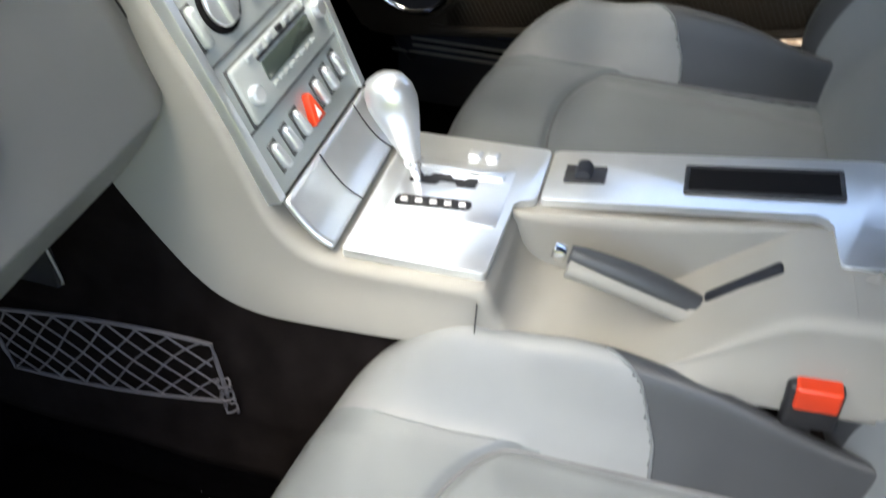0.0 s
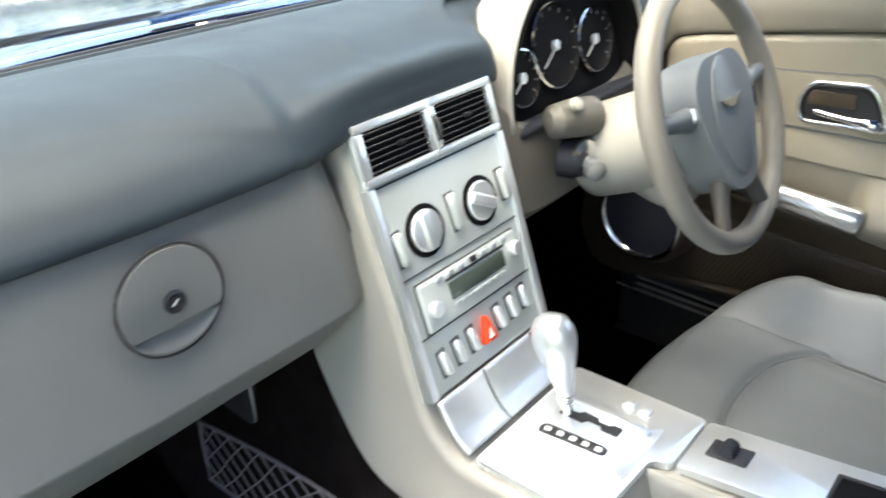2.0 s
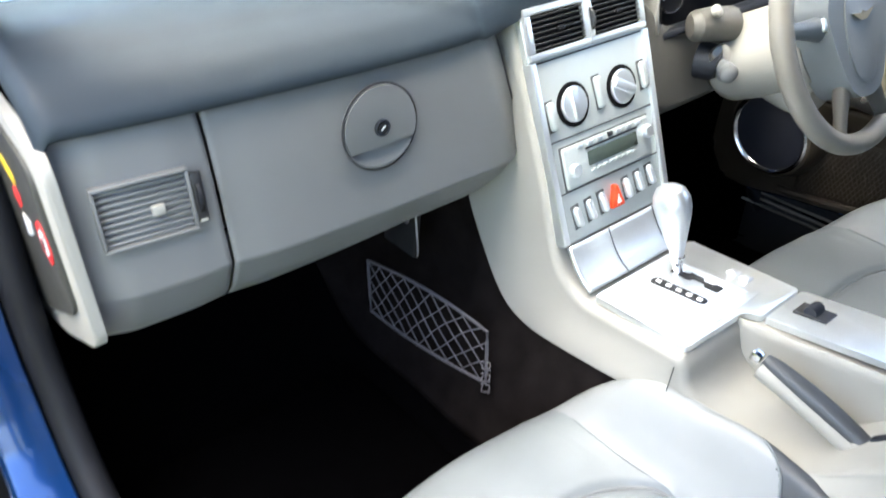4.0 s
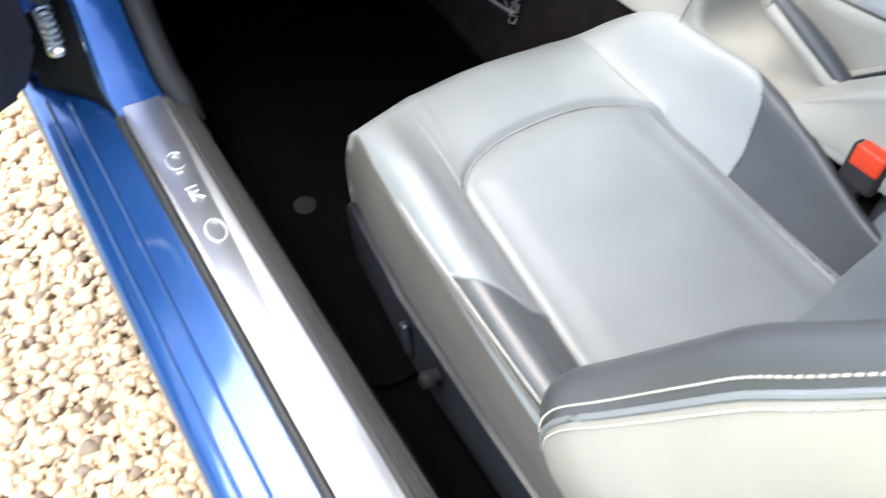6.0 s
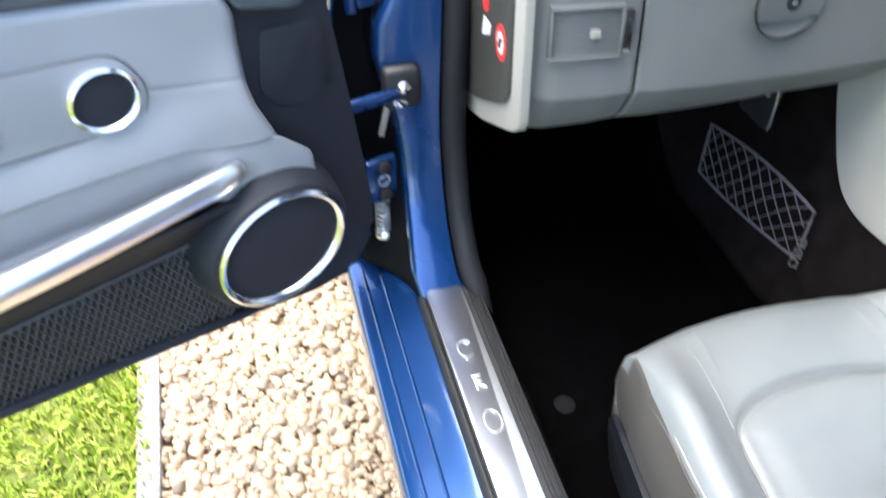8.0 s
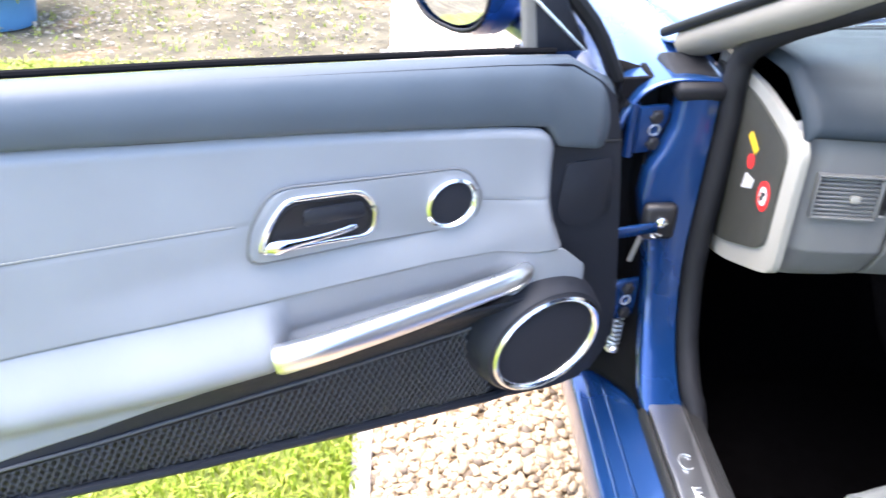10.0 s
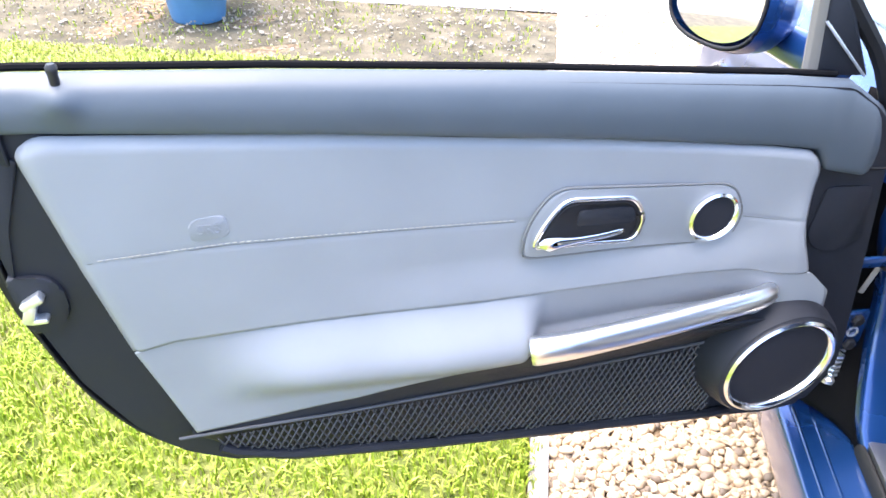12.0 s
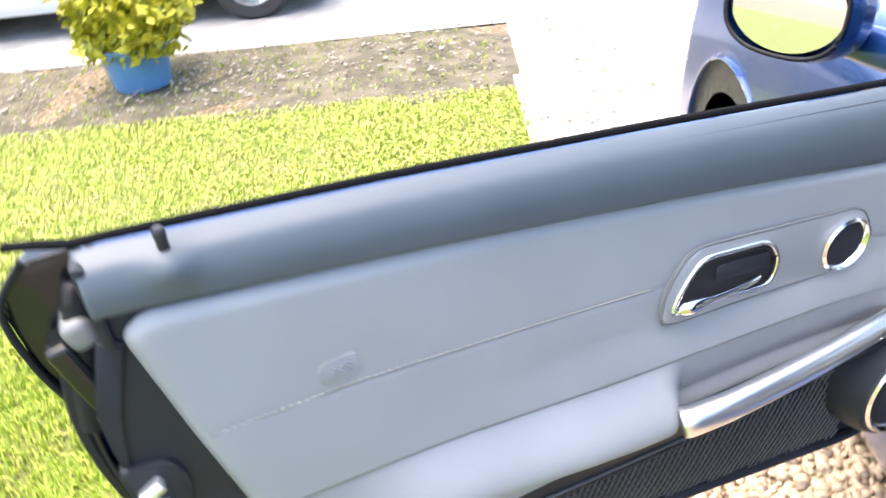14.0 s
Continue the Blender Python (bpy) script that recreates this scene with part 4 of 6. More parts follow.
v, m = vent(dash, -0.636, 0.968, 0.090, 0.064, 0.4235, 5, DASH_LOW, 9, -8, 0.004, slat_mat=DASH_LOW)
part("vent_tab", box(0.014, 0.012, 0.007, m @ pose(0.012, -0.002, 0.0), 0.002), CONSOLE, v, "silver vent tab")
wheel_m = m @ pose(0.055, 0, 0)
part("vent_wheel_slot", box(0.012, 0.058, 0.006, wheel_m @ pose(0, 0, 0.0), 0.002), BLACK, v)
part("vent_wheel", lathe([(0.018, -0.003), (0.020, -0.002), (0.020, 0.002), (0.018, 0.003)], wheel_m @ pose(0, 0, -0.008, 0, 90, 0), 24), RUBBER, v, "ribbed vent thumbwheel")
part("vent_tick", box(0.009, 0.004, 0.003, wheel_m @ pose(0, -0.026, 0.002), 0.001), CONSOLE, v)

# end cap of the dash with warning labels
cap_fn = lambda a, b, d: Vector((-0.708 - d - 0.02 * max(0, a - 0.50), a, b))
part("end_frame", slab(rounded([(0.418, 0.834), (0.430, 1.05), (0.60, 1.075), (0.78, 1.075), (0.78, 0.70), (0.60, 0.742), (0.46, 0.808)], [0.02, 0.03, 0.03, 0.01, 0.01, 0.05, 0.03]), 0.0, 0.012, cap_fn, 0.005, 3), CONSOLE, dash, "pale moulded dash end")
part("end_cover", slab(rounded([(0.458, 0.862), (0.466, 1.03), (0.60, 1.055), (0.775, 1.055), (0.775, 0.735), (0.61, 0.775), (0.485, 0.838)], [0.02, 0.03, 0.03, 0.01, 0.01, 0.05, 0.03]), 0.010, 0.0165, cap_fn, 0.002), END_COVER, dash, "dark removable end cover")
lab = lambda a, b, d: cap_fn(a, b, d)
disc = part("warning_label", slab(ellipse(0.499, 0.928, 0.020, 0.026, 28), 0.0165, 0.0175, lab), RED, dash, "round red and white warning label")
part("label_symbol", slab(ellipse(0.499, 0.928, 0.012, 0.016, 24), 0.0175, 0.018, lab), WHITE, disc)
part("label_symbol", join(slab([(0.491, 0.934), (0.495, 0.938), (0.508, 0.922), (0.504, 0.918)], 0.018, 0.0185, lab), slab([(0.495, 0.922), (0.503, 0.917), (0.506, 0.932), (0.498, 0.936)], 0.018, 0.0184, lab)), BLACK, disc)
part("warning_label", slab([(0.552, 0.985), (0.586, 1.001), (0.592, 0.989), (0.558, 0.972)], 0.0165, 0.0175, lab), YELLOW, dash, "small yellow warning label")
part("warning_label", slab(ellipse(0.566, 0.956, 0.011, 0.013, 20), 0.0165, 0.0176, lab), RED, dash, "small round red label")
for k in range(5):
    part("label_line", box(0.001, 0.004, 0.030 - 0.003 * k, pose(-0.7265, 0.572 - 0.007 * k, 0.918 + 0.002 * k, 12, 0, 0), 0), WHITE, dash)

# ---- centre console ----
console = thing("centre_console", "warm grey centre console with aluminium top", "console", pose(0, 0.2, 0.62))
SN = Vector((0, -1, 0.36)).normalized()
SU = Vector((0, 0.36, 1)).normalized()
S0 = Vector((0, 0.372, 0.942))
SM = Matrix(((1, 0, 0, S0.x), (0, SU.y, SN.y, S0.y), (0, SU.z, SN.z, S0.z), (0, 0, 0, 1)))


def st(x, up, d=0.0):
    """A point of the stack's face: across, along its slope from the dials, out of it."""
    return SM @ Vector((x, up, d))


def side_top(y):
    return lin(y, [-0.9, -0.43, 0.06, 0.25], [0.80, 0.796, 0.714, 0.706])


LOWER = [(-0.95, 0.662), (-0.30, 0.666), (-0.16, 0.656), (-0.09, 0.638), (-0.03, 0.628), (0.10, 0.630), (0.20, 0.619), (0.28, 0.611), (0.34, 0.609), (0.385, 0.622), (0.415, 0.649), (0.442, 0.690), (0.480, 0.762), (0.51, 0.84), (0.58, 0.90), (0.60, 1.05)]
UPPER = [(-0.95, 0.80), (-0.29, 0.758), (-0.10, 0.728), (0.06, 0.7075), (0.20, 0.701), (0.252, 0.700), (0.286, 0.714), (0.314, 0.750), (0.347, 0.857), (0.384, 0.955), (0.425, 1.062)]
WELL = [(-0.95, 0.80), (-0.30, 0.768), (-0.25, 0.766), (-0.20, 0.756), (-0.165, 0.728), (-0.128, 0.690), (-0.093, 0.656), (-0.06, 0.642), (0.0, 0.640), (0.045, 0.646), (0.070, 0.664), (0.082, 0.695), (0.092, 0.706), (0.14, 0.7045), (0.20, 0.701), (0.252, 0.700), (0.286, 0.714), (0.314, 0.750), (0.347, 0.857), (0.384, 0.955), (0.425, 1.062)]


def even(pts, y_turn, n1, n2):
    """A line resampled by length: n1 steps as far as its turn at y_turn, n2 beyond."""
    q = np.array(spline(pts, 300))
    k = int(np.argmax(q[:, 0] >= y_turn))
    out = []
    for seg, n in ((q[:k + 1], n1), (q[k:], n2)):
        d = np.concatenate([[0], np.cumsum(np.linalg.norm(np.diff(seg, axis=0), axis=1))])
        t = np.linspace(0, d[-1], n + 1)
        out += list(np.stack([np.interp(t, d, seg[:, 0]), np.interp(t, d, seg[:, 1])], 1)[(1 if out else 0):])
    return out


def console_half(s, top):
    """One half of the console: its top line drawn out to a rounded shoulder and down the flank."""
    hi, lo = even(top, 0.272, 130, 40), even(LOWER, 0.335, 130, 40)

    def fn(a, b):
        i = round(a * 170)
        t, w = Vector(hi[i]), Vector(lo[i])
        d = (w - t).normalized()
        r = min(0.014, 0.5 * (w - t).length)
        if b < 0.3:
            x, p = (0.128 - r) * b / 0.3, t
        elif b < 0.5:
            k = (b - 0.3) / 0.2 * math.pi / 2
            x, p = 0.128 - r + r * math.sin(k), t + d * r * (1 - math.cos(k))
        else:
            f = (b - 0.5) / 0.5
            p = t + d * r + (w - t - d * r) * f
            x = 0.128 + 0.014 * smooth(0.0, 1.0, f)
        return Vector((s * x, p.x, p.y))
    return grid(fn, 170, 40)


part("console_flank", console_half(1, UPPER), CONSOLE, console, "warm grey console flank on the driver's side", angle=50)
part("console_flank", console_half(-1, WELL), CONSOLE, console, "warm grey console flank with the handbrake well")
part("well_wall", grid(lambda a, b: Vector((-0.002 - 0.003 * (1 - b), 0.088 - 0.36 * a, lin(0.085 - 0.36 * a, [-0.275, -0.18, -0.08, 0.04, 0.085], [0.745, 0.715, 0.620, 0.615, 0.66]) * (1 - b) + (side_top(0.085 - 0.36 * a) - 0.001) * b)), 30, 6), CONSOLE, console, "inner wall of the handbrake well", solid=0.003)
part("console_joint", tube([(-0.1415, 0.094, 0.625), (-0.1375, 0.094, 0.655), (-0.1305, 0.094, 0.692)], 0.0008, 6), DOOR_TRIM, console)
def lip(a, b):
    p = Vector((-0.136, -0.085, 0.648)).lerp(Vector((-0.062, -0.262, 0.775)), a)
    q = Vector((-0.142, -0.085, 0.636)).lerp(Vector((-0.141, -0.40, 0.670)), a)
    v = p.lerp(q, b)
    return v + Vector((-0.012 * math.sin(math.pi * b) * a, 0, 0.004 * math.sin(math.pi * b)))
part("well_lip", grid(lip, 24, 10), CONSOLE, console, "slanting outer lip of the handbrake well", solid=0.012)
part("brake_slot", box(0.013, 0.085, 0.008, pose(-0.052, -0.156, 0.7185, -47, 0, 0), 0.003), DOOR_TRIM, console, "dark slot behind the handbrake lever")

# aluminium top plates
def plate(name, pts, parent, material, label, thick=0.004, bev=0.0015):
    return part(name, slab(pts, -0.006, thick, lambda a, b, d: Vector((a, b, side_top(b) + d)), bev), material, parent, label)


gear_plate = plate("gear_plate", rounded([(-0.112, 0.247), (0.112, 0.247), (0.112, 0.066), (0.016, 0.066), (0.008, 0.088), (-0.112, 0.092)], 0.006), console, SATIN, "satin aluminium plate round the gear lever")
rear = [(0.018, 0.062), (0.112, 0.062), (0.112, -0.283), (-0.055, -0.283), (-0.055, -0.232), (0.008, -0.228), (0.018, -0.215)]
strip_plate = plate("console_strip", rounded(rear, 0.006), console, SATIN, "satin aluminium strip along the console")
plate("armrest_plate", rounded([(-0.06, -0.288), (0.112, -0.288), (0.112, -0.42), (-0.06, -0.42)], 0.006), console, SATIN, "satin aluminium plate before the armrest")
part("armrest_box", box(0.225, 0.42, 0.09, pose(0, -0.66, 0.815, 3, 0, 0), 0.025, 4), LEATHER, console, "grey leather armrest lid")
def ramp(a, b):
    q = spline([(0.2545, 0.7115), (0.272, 0.7225), (0.288, 0.742), (0.3005, 0.7635)], 12)[round(b * 12)]
    return Vector((-0.112 + 0.224 * a, q[0], q[1]))
part("ramp_plate", grid(ramp, 30, 12), SATIN, console, "curved aluminium panel at the foot of the stack", solid=0.006)
for x in (-0.030, 0.070):
    part("ramp_joint", tube([(x, ramp(0.5, t).y - 0.0008, ramp(0.5, t).z + 0.0006) for t in np.linspace(0.02, 0.98, 9)], 0.0008, 5), DOOR_TRIM, console)
# tray
part("tray_rim", join(*[box(a, b, 0.006, pose(x, y, side_top(y) + 0.0052, -9.5, 0, 0), 0.002) for a, b, x, y in ((0.005, 0.156, 0.043, -0.164), (0.005, 0.156, 0.087, -0.164), (0.048, 0.005, 0.065, -0.0885), (0.048, 0.005, 0.065, -0.2395))]), BLACK, strip_plate, "black open tray in the console")
# Flat plate: matte black paints the shade of a deep tray.
part("tray_shade", box(0.042, 0.150, 0.003, pose(0.065, -0.164, side_top(-0.164) + 0.0050, -9.5, 0, 0), 0), MATTE, strip_plate)
part("switch_base", box(0.030, 0.046, 0.004, pose(0.066, 0.020, side_top(0.02) + 0.005, -8, 0, 0), 0.001), BLACK, strip_plate, "small black rocker switch")
part("switch_rocker", lathe([(0.009, -0.011), (0.010, 0.0), (0.009, 0.011)], pose(0.066, 0.022, side_top(0.02) + 0.009, 0, 90, 0), 16), DOOR_TRIM, strip_plate)
# gear gate
gate = part("gate_slot", slab(rounded([(0.014, 0.214), (0.027, 0.214), (0.028, 0.192), (0.034, 0.190), (0.034, 0.168), (0.028, 0.166), (0.029, 0.150), (0.034, 0.148), (0.034, 0.136), (0.017, 0.136), (0.016, 0.158), (0.022, 0.160), (0.022, 0.178), (0.014, 0.182)], 0.0025, 2), 0.0035, 0.0052, lambda a, b, d: Vector((a, b, side_top(b) + d + 0.0012))), BLACK, gear_plate, "black gear gate slot")
plate("gate_frame", rounded([(-0.042, 0.225), (0.066, 0.225), (0.066, 0.098), (-0.042, 0.098)], 0.008), gear_plate, SATIN, "", 0.0053)
part("gate_cover", slab(rounded([(0.038, 0.222), (0.050, 0.222), (0.050, 0.108), (0.038, 0.108)], 0.004), 0.003, 0.010, lambda a, b, d: Vector((a, b, side_top(b) + d)), 0.003), SATIN, gear_plate, "pale raised rail beside the gate")
part("gear_scale", slab(rounded([(-0.030, 0.218), (-0.012, 0.218), (-0.006, 0.132), (-0.022, 0.132)], 0.007), 0.0035, 0.0066, lambda a, b, d: Vector((a, b, side_top(b) + d)), 0.001), BLACK, gear_plate, "dark selector scale with pale marks")
for k in range(5):
    part("scale_mark", box(0.007, 0.008, 0.002, pose(-0.020 + 0.0012 * k, 0.208 - 0.0165 * k, side_top(0.208 - 0.0165 * k) + 0.007, 0, 0, 10), 0.0008), WHITE, gear_plate)
for yy in (0.131, 0.152):
    part("mode_button", box(0.018, 0.017, 0.009, pose(0.082, yy, side_top(yy) + 0.003), 0.004, 3), SATIN, gear_plate, "pale mode button")
# gear lever
lever = thing("gear_lever", "smooth silver gear lever knob on a chrome stem", "gear lever", pose(0.022, 0.205, 0.708))
part("stem", tube([(0.022, 0.203, 0.706), (0.020, 0.212, 0.745)], [0.008, 0.007], 14), CHROME, lever)
part("collar", lathe([(0.0105, 0), (0.012, 0.004), (0.010, 0.010)], pose(0.0205, 0.209, 0.733, -12, 0, 0), 20), CHROME, lever)
part("knob", lathe([(0.0095, 0.0), (0.012, 0.012), (0.0175, 0.035), (0.0235, 0.060), (0.0265, 0.078), (0.0255, 0.092), (0.020, 0.104), (0.011, 0.110), (0.0, 0.112)], pose(0.020, 0.2105, 0.741, -14, -4, 0), 32, 0.92, 1.08), SATIN, lever)

# stack face
frame_ = part("stack_frame", slab(rounded([(-0.118, -0.190), (0.118, -0.190), (0.121, 0.142), (-0.121, 0.142)], 0.004), -0.03, 0.0, lambda a, b, d: st(a, b, d), 0.002), SILVER, console, "silver centre stack with controls")
for s in (-1, 1):
    part("edge_trim", slab([(s * 0.1195, -0.190), (s * 0.1075, -0.190), (s * 0.1105, 0.070), (s * 0.1215, 0.070)], -0.012, 0.0055, lambda a, b, d: st(a, b, d), 0.002), SATIN, frame_, "bright satin edge trim")
part("panel_joint", box(0.22, 0.0024, 0.002, SM @ pose(0, 0.068, 0.0005), 0), BLACK, frame_)
for cx in (-0.0585, 0.0585):
    w, h = 0.098, 0.049
    bars = [box(a, b, 0.010, SM @ pose(cx + px, 0.106 + py, 0.0012), 0.0015) for a, b, px, py in ((w + 0.022, 0.010, 0, h / 2 + 0.005), (w + 0.022, 0.009, 0, -h / 2 - 0.0045), (0.012, h, w / 2 + 0.0055, 0), (0.012, h, -w / 2 - 0.0055, 0))]
    vr = part("vent_rim", join(*bars), SATIN, console, "bright framed air vent with black slats")
    part("vent_well", box(w, h, 0.003, SM @ pose(cx, 0.106, -0.0004), 0), MATTE, vr)
    for k in range(7):
        part("slat", box(w, 0.0011, 0.006, SM @ pose(cx, 0.106 - h / 2 + h * (k + 0.5) / 7, 0.0032, -20, 0, 0), 0.0004, 1), SLAT, vr)
    part("vent_knob", box(0.012, 0.006, 0.006, SM @ pose(cx + 0.004, 0.106, 0.0065), 0.0018), RUBBER, vr)
part("vent_divider", box(0.005, 0.066, 0.012, SM @ pose(0.0005, 0.106, 0.0015), 0.002), SATIN, frame_)
part("vent_thumbwheel", lathe([(0.018, -0.0022), (0.020, 0), (0.018, 0.0022)], SM @ pose(0.0045, 0.106, -0.004, 0, 90, 0), 24), BLACK, frame_)
# climate dials
for cx in (-0.052, 0.051):
    d = part("dial_surround", lathe([(0.0315, 0), (0.0315, 0.0015), (0.030, 0.0025), (0.026, 0.0018), (0, 0.0018)], SM @ pose(cx, 0.0, 0), 40), MATTE, console, "black-rimmed silver climate dial")
    part("dial_knob", lathe([(0.0250, 0.001), (0.0250, 0.0045), (0.0235, 0.006), (0, 0.0065)], SM @ pose(cx, 0, 0), 36), SATIN, d, "satin silver dial knob")
    part("dial_grip", box(0.015, 0.046, 0.007, SM @ pose(cx, 0, 0.0075, 0, 0, 4 if cx < 0 else 62), 0.0034, 3), SATIN, d)
for cx, yy, hgt in ((0.0, 0.004, 0.046), (-0.098, -0.006, 0.040), (0.098, 0.006, 0.040)):
    part("button_gap", box(0.0165, hgt + 0.004, 0.002, SM @ pose(cx, yy, 0.0008, 0, 0, 4), 0.0008, 1), JOINT, frame_)
    part("rocker_button", box(0.013, hgt, 0.012, SM @ pose(cx, yy, 0.004, 0, 0, 4), 0.005, 3), SILVER, frame_, "silver rocker button")
part("panel_joint", box(0.216, 0.002, 0.002, SM @ pose(0, -0.042, 0.0006), 0), JOINT, frame_)
# radio
radio = thing("car_radio", "silver single-height car radio with dark display", "radio", SM @ pose(0, -0.085, 0))
part("radio_gap", box(0.190, 0.064, 0.003, SM @ pose(0, -0.084, 0.0004), 0.001, 1), JOINT, radio)
part("faceplate", box(0.186, 0.060, 0.012, SM @ pose(0, -0.084, 0.001), 0.004, 3), SILVER, radio)
part("display", box(0.106, 0.021, 0.003, SM @ pose(0.006, -0.080, 0.0075), 0.001), DISPLAY, radio, "dark green-grey display")
part("disc_slot", box(0.112, 0.003, 0.002, SM @ pose(0.006, -0.0645, 0.0075), 0), BLACK, radio)
for cx in (-0.078, 0.083):
    part("volume_knob", lathe([(0.0100, 0.006), (0.0100, 0.013), (0.008, 0.015), (0, 0.015)], SM @ pose(cx, -0.088 if cx < 0 else -0.076, 0), 24), SATIN, radio)
for k in range(8):
    part("preset_button", box(0.0095, 0.0045, 0.004, SM @ pose(-0.040 + 0.0128 * k, -0.0965, 0.008), 0.001), SILVER, radio)
for k in range(7):
    if k != 3:
        part("mode_button", box(0.010, 0.005, 0.004, SM @ pose(-0.06 + 0.021 * k, -0.0575, 0.008), 0.001), SATIN, radio)
part("eject_button", box(0.010, 0.007, 0.004, SM @ pose(0.004, -0.058, 0.008), 0.001), BLACK, radio)
# switch row with the hazard button
part("panel_joint", box(0.214, 0.0016, 0.002, SM @ pose(0, -0.117, 0.0006), 0), JOINT, frame_)
for k in range(-3, 4):
    if k:
        part("switch_gap", box(0.0165, 0.036, 0.002, SM @ pose(0.0275 * k, -0.150 + 0.002 * k, 0.0006, 0, 0, 6), 0.0008, 1), JOINT, frame_)
        part("toggle_switch", box(0.012, 0.031, 0.014, SM @ pose(0.0275 * k, -0.150 + 0.002 * k, 0.003, -8, 0, 6), 0.0055, 3), SATIN, frame_, "silver toggle switch")
part("hazard_button", slab(rounded([(-0.014, -0.168), (0.014, -0.168), (0.003, -0.134), (-0.003, -0.134)], 0.003, 3), 0.0, 0.009, lambda a, b, d: st(a, b, d), 0.003), ORANGE, frame_, "red triangular hazard button")
part("hazard_mark", slab([(-0.005, -0.162), (0.005, -0.162), (0.0, -0.148)], 0.009, 0.0096, lambda a, b, d: st(a, b, d)), WHITE, frame_)

# handbrake
hb = thing("handbrake", "grey leather handbrake lever with a silver button", "handbrake", pose(-0.06, -0.12, 0.66))
axis = [Vector((-0.052, -0.135, 0.668)), Vector((-0.055, -0.08, 0.690)), Vector((-0.057, -0.03, 0.706)), Vector((-0.057, 0.015, 0.716))]
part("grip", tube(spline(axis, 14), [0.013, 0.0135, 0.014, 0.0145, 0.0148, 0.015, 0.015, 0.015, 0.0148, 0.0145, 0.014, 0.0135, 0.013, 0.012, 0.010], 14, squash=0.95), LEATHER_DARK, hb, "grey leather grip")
part("grip_underside", tube(spline([p + Vector((-0.008, 0, -0.010)) for p in axis], 10), 0.0120, 10), CONSOLE, hb, "pale underside of the grip")
part("button", box(0.015, 0.014, 0.016, pose(-0.057, 0.026, 0.716, 12, 0, 0), 0.003, 2), BRIGHT, hb, "silver release button")
part("gaiter", box(0.036, 0.045, 0.030, pose(-0.052, -0.125, 0.664, 22, 0, 0), 0.010, 3), CONSOLE, hb)

# ---- steering wheel, column and instruments ----
sw = thing("steering_wheel", "grey leather four-spoke steering wheel", "steering wheel", pose(0.367, 0.20, 1.0))
WM = pose(0.370, 0.212, 1.005, 90 - 24, 0, 0)
R = 0.178
part("rim", tube([WM @ Vector((R * math.cos(a), R * math.sin(a), 0)) for a in np.linspace(0, 2 * math.pi, 65)[:-1]], 0.0165, 14, True), WHEEL_LEATHER, sw, "smooth grey-brown leather wheel rim")
part("hub", slab(rounded([(-0.040, -0.108), (0.040, -0.108), (0.074, -0.035), (0.090, 0.035), (0.054, 0.078), (-0.054, 0.078), (-0.090, 0.035), (-0.074, -0.035)], 0.045, 8), -0.040, 0.018, lambda a, b, d: WM @ Vector((a, b, d)), 0.016, 5), LEATHER, sw, "grey airbag hub")
part("hub_boss", slab(ellipse(0, -0.008, 0.046, 0.082, 48), 0.014, 0.0205, lambda a, b, d: WM @ Vector((a, b, d)), 0.0028, 3), LEATHER, sw)
emblem = slab([(-0.034, 0.007), (-0.006, 0.003), (0, 0.007), (0.006, 0.003), (0.034, 0.007), (0.008, -0.007), (-0.008, -0.007)], 0.021, 0.0245, lambda a, b, d: WM @ Vector((a, b + 0.012, d)))
part("emblem", emblem, CHROME, sw, "small plain silver emblem")
# The two lower spokes take the darkened plastic for their shade.
for a in (8, 172, 246, 294):
    p0, p1 = Vector((0.062 * math.cos(radians(a)), 0.062 * math.sin(radians(a)), -0.004)), Vector((R * math.cos(radians(a)), R * math.sin(radians(a)), 0))
    pts = [WM @ (p0 + (p1 - p0) * t) for t in (0, 0.33, 0.66, 1)]
    part("spoke", tube(pts, [0.022, 0.016, 0.012, 0.012], 12, squash=0.8), LEATHER if a < 200 else DASH_TAUPE, sw)
for a in (10, 170, 246, 294):
    part("spoke_trim", box(0.030, 0.020, 0.010, WM @ pose(0.078 * math.cos(radians(a)), 0.082 * math.sin(radians(a)), 0.010, 0, 0, a), 0.004), SATIN, sw, "silver spoke trim")
col = thing("steering_column", "grey steering column shroud with stalks", "steering column", pose(0.37, 0.34, 0.95))
part("shroud", grid(lambda a, b: WM @ Vector(((0.080 + 0.014 * b) * math.cos(2 * math.pi * a), (0.076 - 0.006 * b) * math.sin(2 * math.pi * a) - 0.016 - 0.004 * b, -0.035 - 0.155 * b)), 36, 12, True), CONSOLE, col, "warm grey column shroud", solid=0.003)
part("shroud_front", lathe([(0.076, -0.036), (0.06, -0.030), (0, -0.028)], WM @ pose(0, -0.01, 0), 36, 0.97, 0.86), CONSOLE, col)
part("lower_cowl", tube(spline([(0.375, 0.225, 0.893), (0.378, 0.29, 0.907), (0.382, 0.35, 0.918), (0.385, 0.42, 0.928)], 12), [0.040, 0.050, 0.054, 0.055, 0.055, 0.054, 0.053, 0.052, 0.050, 0.048, 0.046, 0.044, 0.042], 16), CONSOLE, col, "pale lower column cowl")
part("stalk", tube(spline([(0.44, 0.33, 0.985), (0.50, 0.33, 0.99), (0.53, 0.325, 1.0)], 8), [0.010, 0.009, 0.009, 0.009, 0.010, 0.012, 0.014, 0.014, 0.011], 12), BLACK, col, "black column stalk")
